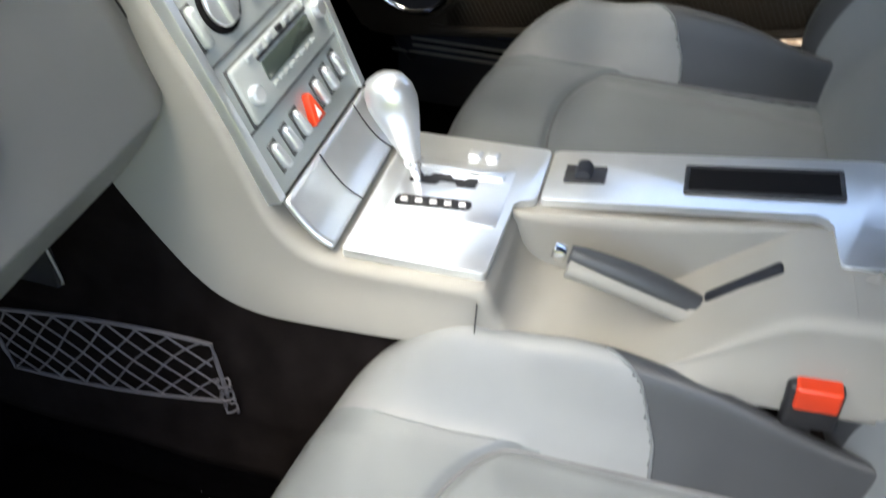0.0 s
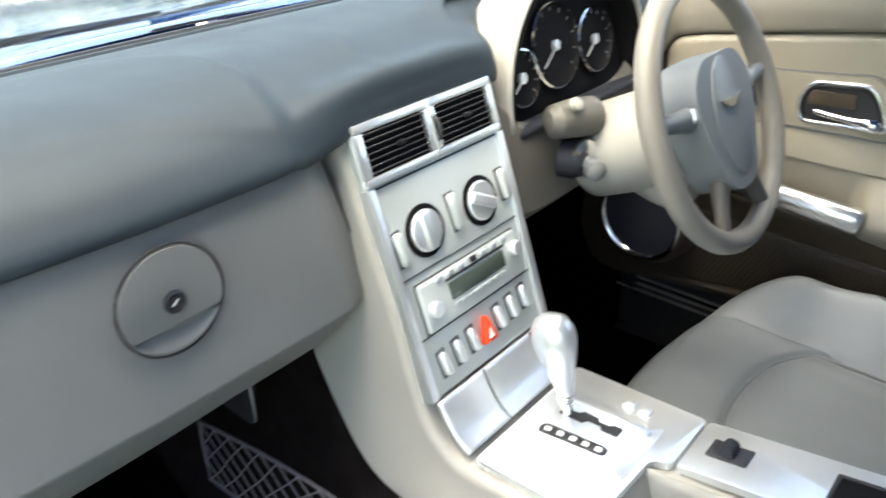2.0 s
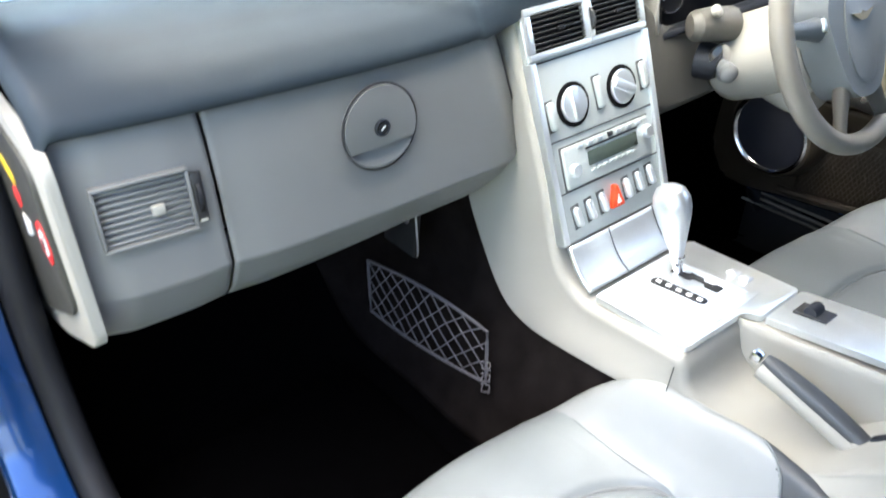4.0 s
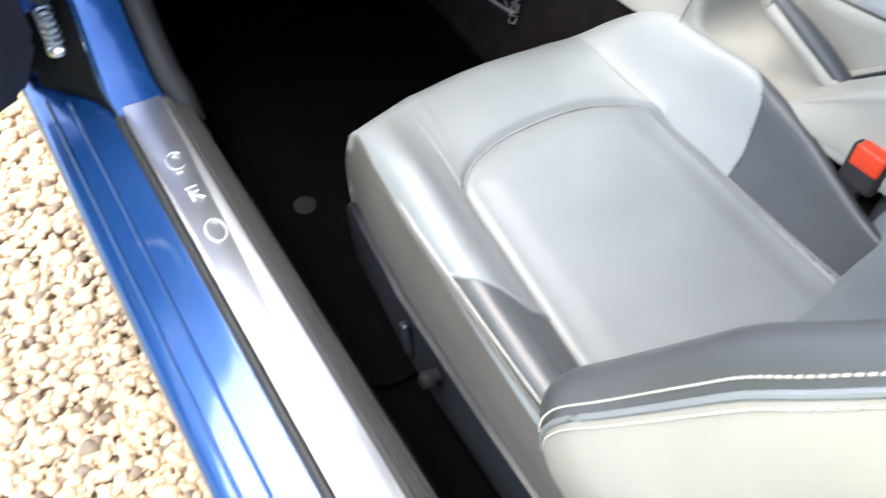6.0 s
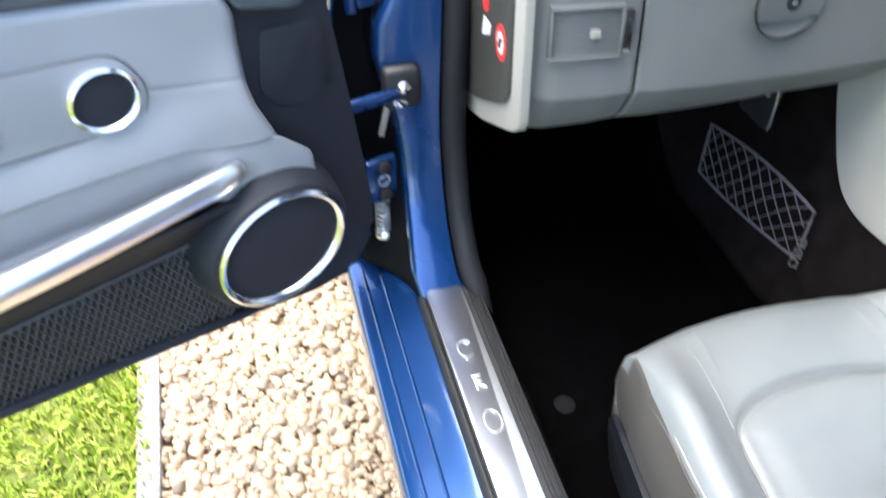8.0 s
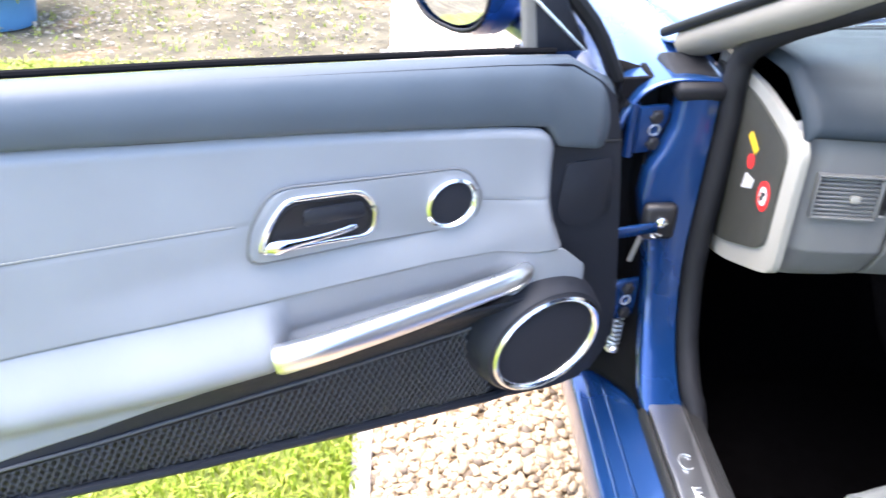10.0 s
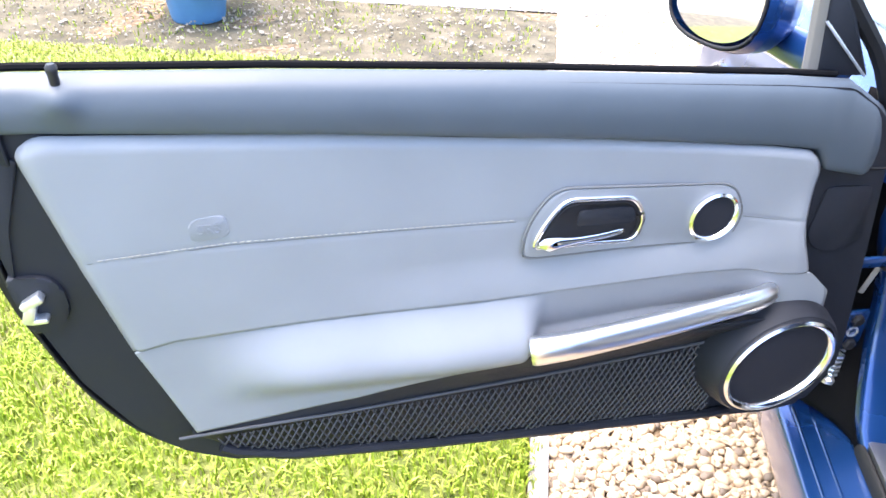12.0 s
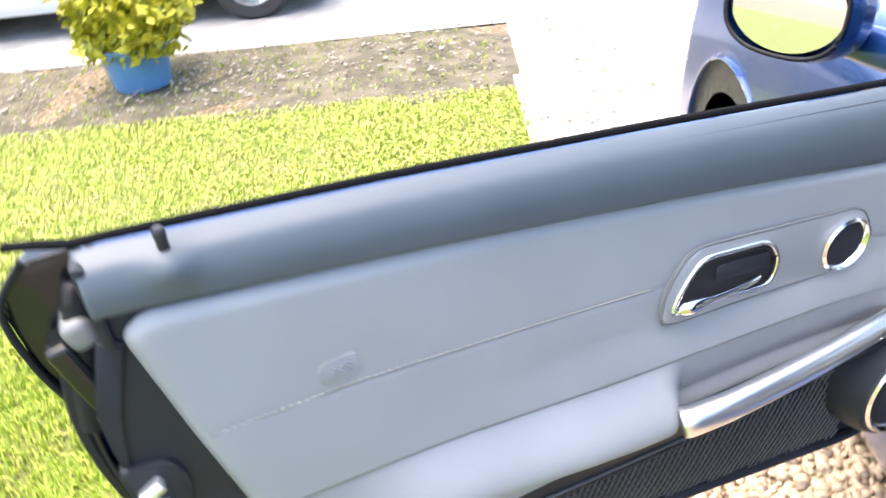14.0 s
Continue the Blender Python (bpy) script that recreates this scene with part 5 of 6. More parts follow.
part("stalk_pod", tube([(0.222, 0.385, 0.992), (0.228, 0.381, 0.992), (0.26, 0.374, 0.990), (0.30, 0.366, 0.985)], [0.016, 0.024, 0.027, 0.028], 16), DASH_TAUPE, col, "taupe stalk housing beside the column")
part("stalk_button", lathe([(0.010, 0), (0.010, 0.006), (0.006, 0.009), (0, 0.009)], pose(0.244, 0.360, 1.016, 50, 0, 0), 16), CONSOLE, col)
part("lock_housing", tube([(0.262, 0.385, 0.930), (0.268, 0.362, 0.930), (0.270, 0.350, 0.928)], [0.030, 0.029, 0.022], 18), DOOR_TRIM, col, "dark ignition lock housing")
part("ignition", lathe([(0.015, 0), (0.017, 0.008), (0.015, 0.020), (0.008, 0.025), (0, 0.025)], pose(0.280, 0.348, 0.918, 90, 0, -30), 24), TRACK_GREY, col, "dark grey ignition switch")
part("ignition_collar", lathe([(0.020, -0.002), (0.020, 0.003), (0.016, 0.004)], pose(0.262, 0.350, 0.944, 90, 0, -20), 24), CHROME, col)

cluster = thing("instrument_cluster", "dark instrument cluster with three chrome-ringed dials", "instrument cluster", pose(0.37, 0.47, 1.05))
CM = pose(0.365, 0.462, 1.052, 90 - 14, 0, 0)
part("bezel", slab(rounded([(-0.172, -0.082), (0.172, -0.082), (0.165, 0.035), (0.10, 0.095), (-0.10, 0.095), (-0.165, 0.035)], 0.03), -0.04, 0.0, lambda a, b, d: CM @ Vector((a, b, d)), 0.004), MATTE, cluster)
for cx, cy, r in ((-0.115, -0.020, 0.040), (-0.022, 0.008, 0.062), (0.088, -0.004, 0.050)):
    g = part("gauge", lathe([(r, 0.001), (r, 0.004), (0, 0.004)], CM @ pose(cx, cy, 0), 40), DIAL, cluster, "dark round gauge with a chrome ring")
    part("gauge_ring", lathe([(r, 0.002), (r + 0.001, 0.008), (r - 0.0012, 0.009), (r - 0.002, 0.003)], CM @ pose(cx, cy, 0), 40), CHROME, g)
    part("needle_hub", lathe([(0.008, 0.004), (0.008, 0.009), (0, 0.010)], CM @ pose(cx, cy, 0), 16), SATIN, g)
    part("needle", box(r * 0.75, 0.0022, 0.002, CM @ pose(cx, cy, 0.008, 0, 0, 215) @ pose(r * 0.36, 0, 0), 0), SATIN, g)
    for k in range(11):
        a = radians(220 - 26 * k)
        part("tick", box(0.006, 0.0016, 0.001, CM @ pose(cx + 0.84 * r * math.cos(a), cy + 0.84 * r * math.sin(a), 0.0045, 0, 0, 220 - 26 * k), 0), CORD, g)


def hoodfn(a, b):
    t = math.pi * a
    k = max(0.0, math.sin(t))
    x, z = -0.192 * math.cos(t), 0.125 * k ** 0.7
    return CM @ Vector((x, z - 0.075 * (1 - k) - 0.005 + 0.012 * b * k, -0.05 + (0.085 + 0.02 * k) * b))


part("hood", grid(hoodfn, 48, 8), CONSOLE, cluster, "pale grey hood over the instruments", solid=0.004)


def liningfn(a, b):
    """The dark inner skin of the hood, a little inside it."""
    t = math.pi * a
    k = max(0.0, math.sin(t))
    return CM @ Vector((-0.181 * math.cos(t), 0.114 * k ** 0.7 - 0.076 * (1 - k) - 0.005 + 0.011 * b * k, -0.045 + (0.078 + 0.02 * k) * b))


part("hood_lining", grid(liningfn, 48, 8), MATTE, cluster, "black inside of the instrument hood", solid=0.002)
part("hood_sill", box(0.36, 0.012, 0.055, CM @ pose(0, -0.086, 0.010), 0.005, 2), DOOR_TRIM, cluster, "dark ledge below the dials")
# ---- doors ----
TOP_U = [-0.16, -0.10, -0.045, 0.065, 0.46, 0.77, 1.04, 1.07]
TOP_Z = [1.085, 1.118, 1.153, 1.167, 1.206, 1.233, 1.251, 1.251]
INS_U = [-0.15, -0.003, 0.074, 0.341, 0.709, 1.029, 1.07]
INS_Z = [1.02, 1.058, 1.073, 1.111, 1.156, 1.190, 1.192]
ARM_U = [-0.10, -0.040, 0.017, 0.083, 0.183, 0.431, 0.726, 0.933, 0.990]
ARM_Z = [0.79, 0.848, 0.852, 0.870, 0.875, 0.875, 0.879, 0.882, 0.872]
LOW_U = [-0.10, -0.03, 0.02, 0.06, 0.24, 0.42, 0.45, 0.572, 0.696, 0.819, 0.934]
LOW_Z = [0.755, 0.762, 0.775, 0.780, 0.782, 0.772, 0.764, 0.740, 0.722, 0.714, 0.710]
REAR_Z = [0.70, 0.873, 1.02, 1.167, 1.20]
REAR_U = [0.926, 0.984, 1.020, 1.052, 1.05]


def dashes(fn, ts, r):
    """A row of stitches along a line: every step of ts holds one stitch and a gap."""
    return join(*[tube([fn(a), fn(a + 0.65 * (b - a))], r, 5) for a, b in zip(ts, ts[1:])])


def build_door(name, s, m, label, leather, belt, plastic):
    """A car door in its own axes: u rearwards along it, n into the cabin (times s), z up."""
    d = thing(name, label, "car door", m)
    L = lambda u, z, n=0.0: Vector((u, s * n, z))
    fl = lambda a, b, n: L(a, b, n)
    rim = [(-0.13, 1.08), (-0.10, 1.110), (-0.045, 1.145), (0.065, 1.159), (0.46, 1.198), (0.77, 1.225), (1.06, 1.243), (1.075, 1.16), (1.104, 1.075), (1.104, 1.03), (1.092, 0.936), (1.060, 0.827), (1.009, 0.730), (0.952, 0.666), (0.885, 0.630), (0.656, 0.587), (0.365, 0.547), (0.03, 0.514), (-0.073, 0.500), (-0.15, 0.505), (-0.198, 0.577), (-0.195, 0.66), (-0.172, 0.85), (-0.150, 1.01)]
    part("outer_skin", slab([(u * 1.0 + (0.02 if u > 0.9 else 0), z - (0.045 if z > 1.0 else 0.02)) for u, z in rim], -0.15, -0.045, fl, 0.0), PAINT, d, "blue painted outer skin", local=True)
    part("trim_base", slab(rounded(rim, 0.012, 3), -0.045, -0.010, fl, 0.012, 3), plastic, d, "plastic door trim", local=True)
    part("window_seal", tube([L(u, lin(u, TOP_U, TOP_Z) + 0.0015, -0.040 - 0.03 * smooth(1.06, 1.13, u)) for u in np.linspace(-0.03, 1.128, 40)], 0.005, 8), MATTE, d, "black rubber window seal", local=True)

    # padded belt along the top
    def pad(a, b):
        u = -0.135 + 1.205 * a
        zt = lin(u, TOP_U, TOP_Z)
        zi = lin(u, INS_U, INS_Z) - 0.002
        if u < 0.0:
            zi -= 0.03 * smooth(0.0, -0.03, u)
        h = zt - zi
        sec = spline([(-0.034, zt - 0.004), (-0.028, zt), (-0.016, zt - 0.004), (-0.002, zt - 0.2 * h), (0.006, zt - 0.5 * h), (0.006, zt - 0.8 * h), (0.002, zi + 0.004), (-0.012, zi)], 24)
        q = sec[round(b * 24)]
        e = smooth(-0.09, -0.135, u)
        mound = 0.013 * math.exp(-((u - 0.993) / 0.020) ** 2) * math.exp(-((q[1] - zt + 0.022) / 0.020) ** 2)
        return L(u, q[1] + 0.3 * mound, q[0] - 0.02 * e + mound)
    part("belt_pad", grid(pad, 200, 24), belt, d, "padded belt along the door top", local=True, solid=0.004)

    # grey leather insert
    def flare(u, z):
        f = smooth(0.10, -0.03, u)
        return 0.018 * f * smooth(1.0, 0.88, z)
    jut = lambda u: 0.012 * smooth(0.0, 0.10, u) * (1 - smooth(0.48, 0.80, u))
    def insert(a, b):
        zt0, zb0 = 1.0, 0.9
        u0 = -0.012 + 1.06 * a
        zt = lin(u0, INS_U, INS_Z) - 0.004
        zb = lin(u0, ARM_U, ARM_Z)
        z = zb + (zt - zb) * b
        ur = lin(z, REAR_Z, REAR_U)
        uf = lin(z, [0.84, 0.87, 0.90, 0.93, 1.02, 1.06], [-0.042, -0.030, -0.018, -0.013, -0.017, -0.004])
        u = uf + (ur - uf) * a
        zt = lin(u, INS_U, INS_Z) - 0.004
        zb = lin(u, ARM_U, ARM_Z)
        z = zb + (zt - zb) * b
        edge = min(a * 1.06, (1 - a) * 1.06, (1 - b) * 0.25)
        n = -0.004 + 0.008 * smooth(0, 0.012, edge) + flare(u, z) + jut(u) * smooth(0.95, 0.875, z)
        n -= 0.018 * math.sin(math.pi * min(1, max(0, u / 1.05))) * 0.6
        # round the two upper corners
        zr = 0.032 if a > 0.5 else 0.022
        eu, ez = (u - (ur - zr) if a > 0.5 else uf + zr - u), z - (zt - zr)
        du, dz = 0.0, 0.0
        if eu > 0 and ez > 0:
            k = max(eu, ez) / math.hypot(eu, ez)
            du, dz = (k - 1) * eu * (1 if a > 0.5 else -1), (k - 1) * ez
        sm = lin(u, [0, 0.1, 0.446, 0.843, 1.02], [0.941, 0.961, 0.996, 1.020, 1.020])
        n -= 0.0014 * math.exp(-((z - sm) / 0.003) ** 2)
        return L(u + du, z + dz, n)
    ins = part("insert", grid(insert, 110, 60), leather, d, "smooth leather door insert", local=True, solid=0.004)
    def on_insert(u, z):
        return 0.008 + flare(u, z) - 0.0108 * math.sin(math.pi * min(1, max(0, u / 1.05)))
    part("insert_seam", tube([L(u, lin(u, [0, 0.1, 0.446, 0.843, 1.02], [0.941, 0.961, 0.996, 1.020, 1.020]), on_insert(u, 1.0) - 0.0016) for u in np.linspace(0.46, 1.01, 30)], 0.0010, 5), SEAM, ins, local=True)
    part("insert_seam", tube([L(u, lin(u, [0, 0.1, 0.446], [0.941, 0.961, 0.996]), on_insert(u, 0.95) - 0.0016) for u in np.linspace(0.0, 0.1, 8)], 0.0010, 5), SEAM, ins, local=True)

    sew = lambda u: L(u, lin(u, [0, 0.1, 0.446, 0.843, 1.02], [0.941, 0.961, 0.996, 1.020, 1.020]) + 0.0035, on_insert(u, 1.0) + jut(u) * smooth(0.95, 0.875, 1.0) + 0.0004)
    part("insert_stitching", dashes(sew, np.linspace(0.465, 1.0, 62), 0.0007), STITCH, ins, "row of pale stitches", local=True)

    # armrest: a bulge that ends in a step before the pull bar, over a recessed panel
    base_n = lambda u: 0.003 + jut(u) + flare(u, 0.87) - 0.0108 * math.sin(math.pi * min(1, max(0, u / 1.05)))
    def arm(a, b):
        ua = -0.095 + 1.085 * a
        zt, zb = lin(ua, ARM_U, ARM_Z), lin(ua, LOW_U, LOW_Z)
        z = zb + (zt - zb) * b
        ur = lin(z, REAR_Z, REAR_U)
        uf = lin(z, [0.755, 0.79, 0.82, 0.85], [-0.088, -0.086, -0.068, -0.042])
        u = uf + (ur - uf) * a
        zt, zb = lin(u, ARM_U, ARM_Z) + 0.0005, lin(u, LOW_U, LOW_Z)
        z = zb + (zt - zb) * b
        amp = 0.046 * smooth(0.405, 0.455, u) * (1 - 0.15 * smooth(0.5, 0.75, u)) * (1 - smooth(0.74, 0.915, u))
        bc = lin(u, [0.43, 0.55, 0.70, 0.90], [0.30, 0.42, 0.50, 0.56])
        if b > bc:
            f = 0.5 + 0.5 * math.cos(math.pi * (b - bc) / (1.02 - bc))
            f = f ** 0.8
        else:
            f = 0.5 + 0.5 * math.cos(math.pi * min(1.0, (bc - b) / lin(u, [0.43, 0.6, 0.8], [0.62, 0.46, 0.36])))
        hollow = smooth(0.06, 0.16, u) * (1 - smooth(0.40, 0.45, u)) * math.sin(math.pi * min(1, b * 1.1) * 0.5) * (1 - smooth(0.55, 1.0, b))
        low = 0.030 * (1 - smooth(0.40, 0.46, u)) * (1 - smooth(0.0, 0.30, b)) * smooth(-0.09, 0.05, u)
        back = jut(u) * (1 - b) * 1.5 * (1 - smooth(0.40, 0.45, u))
        return L(u, z, base_n(u) - back + amp * f + 0.5 * low)
    part("armrest", grid(arm, 150, 48), leather, d, "swelling leather armrest", local=True, solid=0.003)
    part("armrest_seam", tube([L(u, lin(u, ARM_U, ARM_Z), base_n(u) + 0.0008) for u in np.linspace(-0.03, 0.975, 50)], 0.0013, 5), SEAM, d, local=True)

    # pull bar
    bar = spline([(0.442, 0.050, 0.804), (0.42, 0.056, 0.808), (0.36, 0.061, 0.814), (0.25, 0.057, 0.819), (0.14, 0.048, 0.823), (0.06, 0.037, 0.823), (0.018, 0.019, 0.819)], 30)
    rr = [0.0225, 0.024] + [0.0245 - 0.0055 * i / 26 for i in range(27)] + [0.017, 0.010]
    part("pull_bar", tube([L(p[0], p[2], p[1]) for p in bar], rr, 20, squash=0.8), BAR, d, "polished silver pull bar", local=True)
    NT = lambda u: lin(u, [0.06, 0.381, 0.706, 0.937], [0.716, 0.704, 0.699, 0.703])
    def under(a, b):
        u = 0.02 + 0.915 * a
        z0, z1 = lin(u, LOW_U, LOW_Z) + 0.004, NT(u) - 0.004
        n0 = base_n(u) + 0.028 * (1 - smooth(0.40, 0.46, u)) + 0.014 * smooth(0.40, 0.45, u) * (1 - smooth(0.46, 0.62, u)) - 0.003
        return L(u, z0 + (z1 - z0) * b, n0 + (-0.004 - n0) * smooth(0, 1, b))
    part("bar_underside", grid(under, 60, 10), plastic, d, "dark panel below the pull bar", local=True, solid=0.003)

    # net pocket along the bottom
    NB = lambda u: lin(u, [0.06, 0.564, 0.80, 0.881, 0.937], [0.540, 0.597, 0.632, 0.660, 0.700])
    part("pocket_back", grid(lambda a, b: L(0.06 + 0.877 * a, NB(0.06 + 0.877 * a) + (NT(0.06 + 0.877 * a) - NB(0.06 + 0.877 * a)) * b, -0.0085), 40, 6), BLACK if s > 0 else plastic, d, "map pocket recess", local=True, solid=0.002)
    cords = []
    step = 0.0115
    for k in range(-24, 84):
        for sg in (1, -1):
            pts = []
            for t in np.linspace(0, 1, 22):
                z = 0.53 + 0.19 * t
                u = 0.02 + k * step + sg * 0.55 * (0.19 * t)
                if 0.068 < u < 0.925 and NB(u) + 0.004 < z < NT(u) - 0.002:
                    pts.append(L(u, z, -0.001 + 0.004 * math.sin(3.1 * (z - NB(u)) / max(0.02, NT(u) - NB(u)))))
            if len(pts) > 1:
                cords.append(tube(pts, 0.0016, 4))
    net_ = part("pocket_net", join(*cords), NET_DARK if s > 0 else plastic, d, "dark elastic net across the map pocket", local=True, flat=True)
    tagged(net_, kind="stuff")
    part("pocket_hem", tube([L(u, NT(u), 0.001) for u in np.linspace(0.03, 0.955, 40)], 0.0026, 8), HEM if s > 0 else plastic, d, local=True)
    part("pocket_lip", tube([L(u, NB(u) - 0.006, -0.004) for u in np.linspace(0.02, 0.90, 40)], 0.009, 8), plastic, d, local=True)

    # loudspeaker
    spm = m @ Matrix(((1, 0, 0, -0.004), (0, 0, s, 0), (0, 1, 0, 0.686), (0, 0, 0, 1)))
    tilt = pose(0, 0, 0, 0, 0, -24)
    hs = part("speaker_housing", lathe([(0.126, -0.012), (0.122, 0.022), (0.116, 0.046), (0.110, 0.056), (0.103, 0.057), (0.095, 0.052), (0, 0.052)], spm @ tilt, 56, 1.0, 0.88), plastic, d, "charcoal bulge round the loudspeaker")
    part("speaker_ring", lathe([(0.1025, 0.050), (0.1035, 0.061), (0.099, 0.065), (0.094, 0.063), (0.0905, 0.058), (0.089, 0.050)], spm @ tilt, 56, 1.0, 0.88), BRIGHT, hs, "polished chrome speaker ring")
    part("speaker_cloth", lathe([(0.092, 0.052), (0.085, 0.055), (0.05, 0.058), (0, 0.059)], spm @ tilt, 48, 1.0, 0.88), CLOTH, hs, "black speaker cloth")

    # handle and tweeter in one raised plate
    pl = rounded([(0.452, 0.940), (0.443, 0.998), (0.408, 1.045), (0.270, 1.032), (0.130, 1.020), (0.103, 0.968), (0.120, 0.925), (0.290, 0.936)], [0.022, 0.03, 0.03, 0.02, 0.035, 0.035, 0.03, 0.02], 6)
    dep = 0.002
    hp = part("handle_plate", slab(pl, dep - 0.02, dep + 0.004, fl, 0.002), leather, d, "grey plate with door handle and tweeter", local=True)
    pc = (0.28, 0.984)
    part("plate_groove", tube([L(pc[0] + (u - pc[0]) * 1.016, pc[1] + (z - pc[1]) * 1.05, dep + 0.0022) for u, z in pl], 0.0018, 5, True), SEAM, hp, local=True)
    hr = rounded([(0.438, 0.956), (0.420, 0.996), (0.394, 1.029), (0.288, 1.020), (0.268, 0.985), (0.278, 0.947), (0.354, 0.953)], [0.014, 0.03, 0.026, 0.034, 0.045, 0.036, 0.02], 7)
    part("handle_bezel", tube([L(u, z, dep + 0.0045) for u, z in hr], 0.0042, 10, True), BRIGHT, hp, "chrome handle bezel", local=True)
    part("handle_recess", slab([(0.35 + (u - 0.35) * 0.97, 0.983 + (z - 0.983) * 0.95) for u, z in hr], dep + 0.0042, dep + 0.0052, fl), BLACK, hp, "black handle recess", local=True)
    part("recess_grip", slab(rounded([(0.375, 0.985), (0.285, 0.980), (0.288, 1.006), (0.372, 1.010)], 0.008), dep + 0.005, dep + 0.009, fl, 0.003), plastic, hp, local=True)
    part("handle_lever", tube(spline([L(0.428, 0.961, dep + 0.009), L(0.405, 0.966, dep + 0.014), L(0.37, 0.967, dep + 0.015), L(0.33, 0.968, dep + 0.013), L(0.302, 0.970, dep + 0.010)], 14), [0.006, 0.0105, 0.0125, 0.0115, 0.0095, 0.0075, 0.006, 0.0055, 0.0052, 0.005, 0.005, 0.005, 0.005, 0.0048, 0.003], 10, squash=0.7), CHROME, hp, "chrome door release lever", local=True)
    part("recess_lip", tube([L(u, z, dep + 0.006) for u, z in [(0.35 + (a - 0.35) * 0.90, 0.984 + (b - 0.984) * 0.84) for a, b in hr]], 0.0022, 6, True), RUBBER, hp, local=True)
    twm = m @ Matrix(((1, 0, 0, 0.154), (0, 0, s, s * dep), (0, 1, 0, 0.969), (0, 0, 0, 1)))
    part("tweeter_ring", lathe([(0.0405, 0.003), (0.041, 0.009), (0.037, 0.012), (0.033, 0.008), (0.032, 0.004)], twm, 40), BRIGHT, hp, "chrome tweeter ring")
    part("tweeter_cloth", lathe([(0.034, 0.005), (0.02, 0.008), (0, 0.009)], twm, 36), CLOTH, hp, "black tweeter cloth")

    # airbag tag
    tg = part("airbag_tag", slab(rounded([(0.888, 1.030), (0.888, 1.062), (0.842, 1.066), (0.840, 1.034)], 0.012, 4), -0.01, 0.0035, fl, 0.0015), leather, d, "small embossed airbag tag", local=True)
    fc = bpy.data.curves.new("tag_text", "FONT")
    fc.body, fc.size, fc.align_x, fc.align_y, fc.extrude = "SRS", 0.019, "CENTER", "CENTER", 0.0006
    to = bpy.data.objects.new("tag_text", fc)
    me = bpy.data.meshes.new_from_object(to)
    bpy.data.objects.remove(to)
    b = bmesh.new()
    b.from_mesh(me)
    b.transform(Matrix(((-1, 0, 0, 0.864), (0, 0, 0.9, 0.004), (0, 1, 0, 1.047), (0, 0, 0, 1))) if s > 0 else Matrix(((1, 0, 0, 0.864), (0, 0, -0.9, -0.004), (0, 1, 0, 1.047), (0, 0, 0, 1))))
    part("tag_text", b, leather, tg, local=True, flat=True)
    part("tag_groove", tube([L(u, z, 0.0005) for u, z in rounded([(0.891, 1.028), (0.891, 1.064), (0.840, 1.069), (0.837, 1.032)], 0.013, 4)], 0.0013, 5, True), SEAM, tg, local=True)

    # lock pin, dimple, latch, small front panel
    part("lock_collar", lathe([(0.0105, -0.004), (0.0105, 0.001), (0.008, 0.0025), (0.0055, 0.0)], m @ Matrix.Translation(L(0.993, 1.238, -0.004)), 28), belt, d, "moulded collar round the lock pin")
    part("lock_pin", lathe([(0.0055, 0.0), (0.0055, 0.020), (0.0062, 0.022), (0.0062, 0.028), (0.004, 0.031), (0, 0.031)], m @ Matrix.Translation(L(0.993, 1.234, -0.004)), 16), BLACK, d, "black lock pin")
    lp = part("latch_plate", slab(rounded([(1.108, 1.008), (1.062, 1.004), (1.046, 0.985), (1.045, 0.945), (1.062, 0.925), (1.095, 0.918)], 0.012, 4), -0.03, -0.003, fl, 0.004), plastic, d, "dark cover round the door latch", local=True)
    part("latch_claw", join(box(0.030, 0.020, 0.012, Matrix.Translation(L(1.082, 0.975, 0.002)) @ pose(0, 0, 0, 0, 30, 0), 0.004), box(0.014, 0.024, 0.030, Matrix.Translation(L(1.088, 0.960, 0.000)) @ pose(0, 0, 0, 0, -20, 0), 0.004), box(0.022, 0.018, 0.008, Matrix.Translation(L(1.080, 0.948, 0.002)), 0.003)), SATIN, lp, "bright metal latch claw", local=True)
    part("end_panel", slab(rounded([(1.052, 1.158), (1.085, 1.07), (1.096, 1.0), (1.104, 1.08), (1.078, 1.165)], 0.006, 2), -0.03, -0.005, fl, 0.003), plastic, d, local=True)
    part("edge_seal", tube([L(u, z, -0.055) for u, z in spline([(1.082, 1.205), (1.10, 1.16), (1.125, 1.06), (1.115, 0.94), (1.075, 0.82), (1.02, 0.72), (0.95, 0.65)], 30)], 0.012, 8), RUBBER, d, "black rubber edge seal", local=True)
    shut = spline([(1.072, 1.205), (1.095, 1.14), (1.118, 1.05), (1.108, 0.935), (1.075, 0.82), (1.022, 0.722), (0.955, 0.655)], 40)
    part("shut_face", grid(lambda a, b: L(shut[round(a * 40)][0] + 0.004 - 0.03 * (b - 0.5) ** 2, shut[round(a * 40)][1], -0.145 + 0.125 * b), 40, 8), BLACK, d, "black inner edge of the door", local=True, solid=0.004)
    part("end_cap", slab(rounded([(1.074, 1.248), (1.072, 1.158), (1.060, 1.152), (1.062, 1.246)], 0.004, 2), -0.045, -0.001, fl, 0.003), plastic, d, local=True)
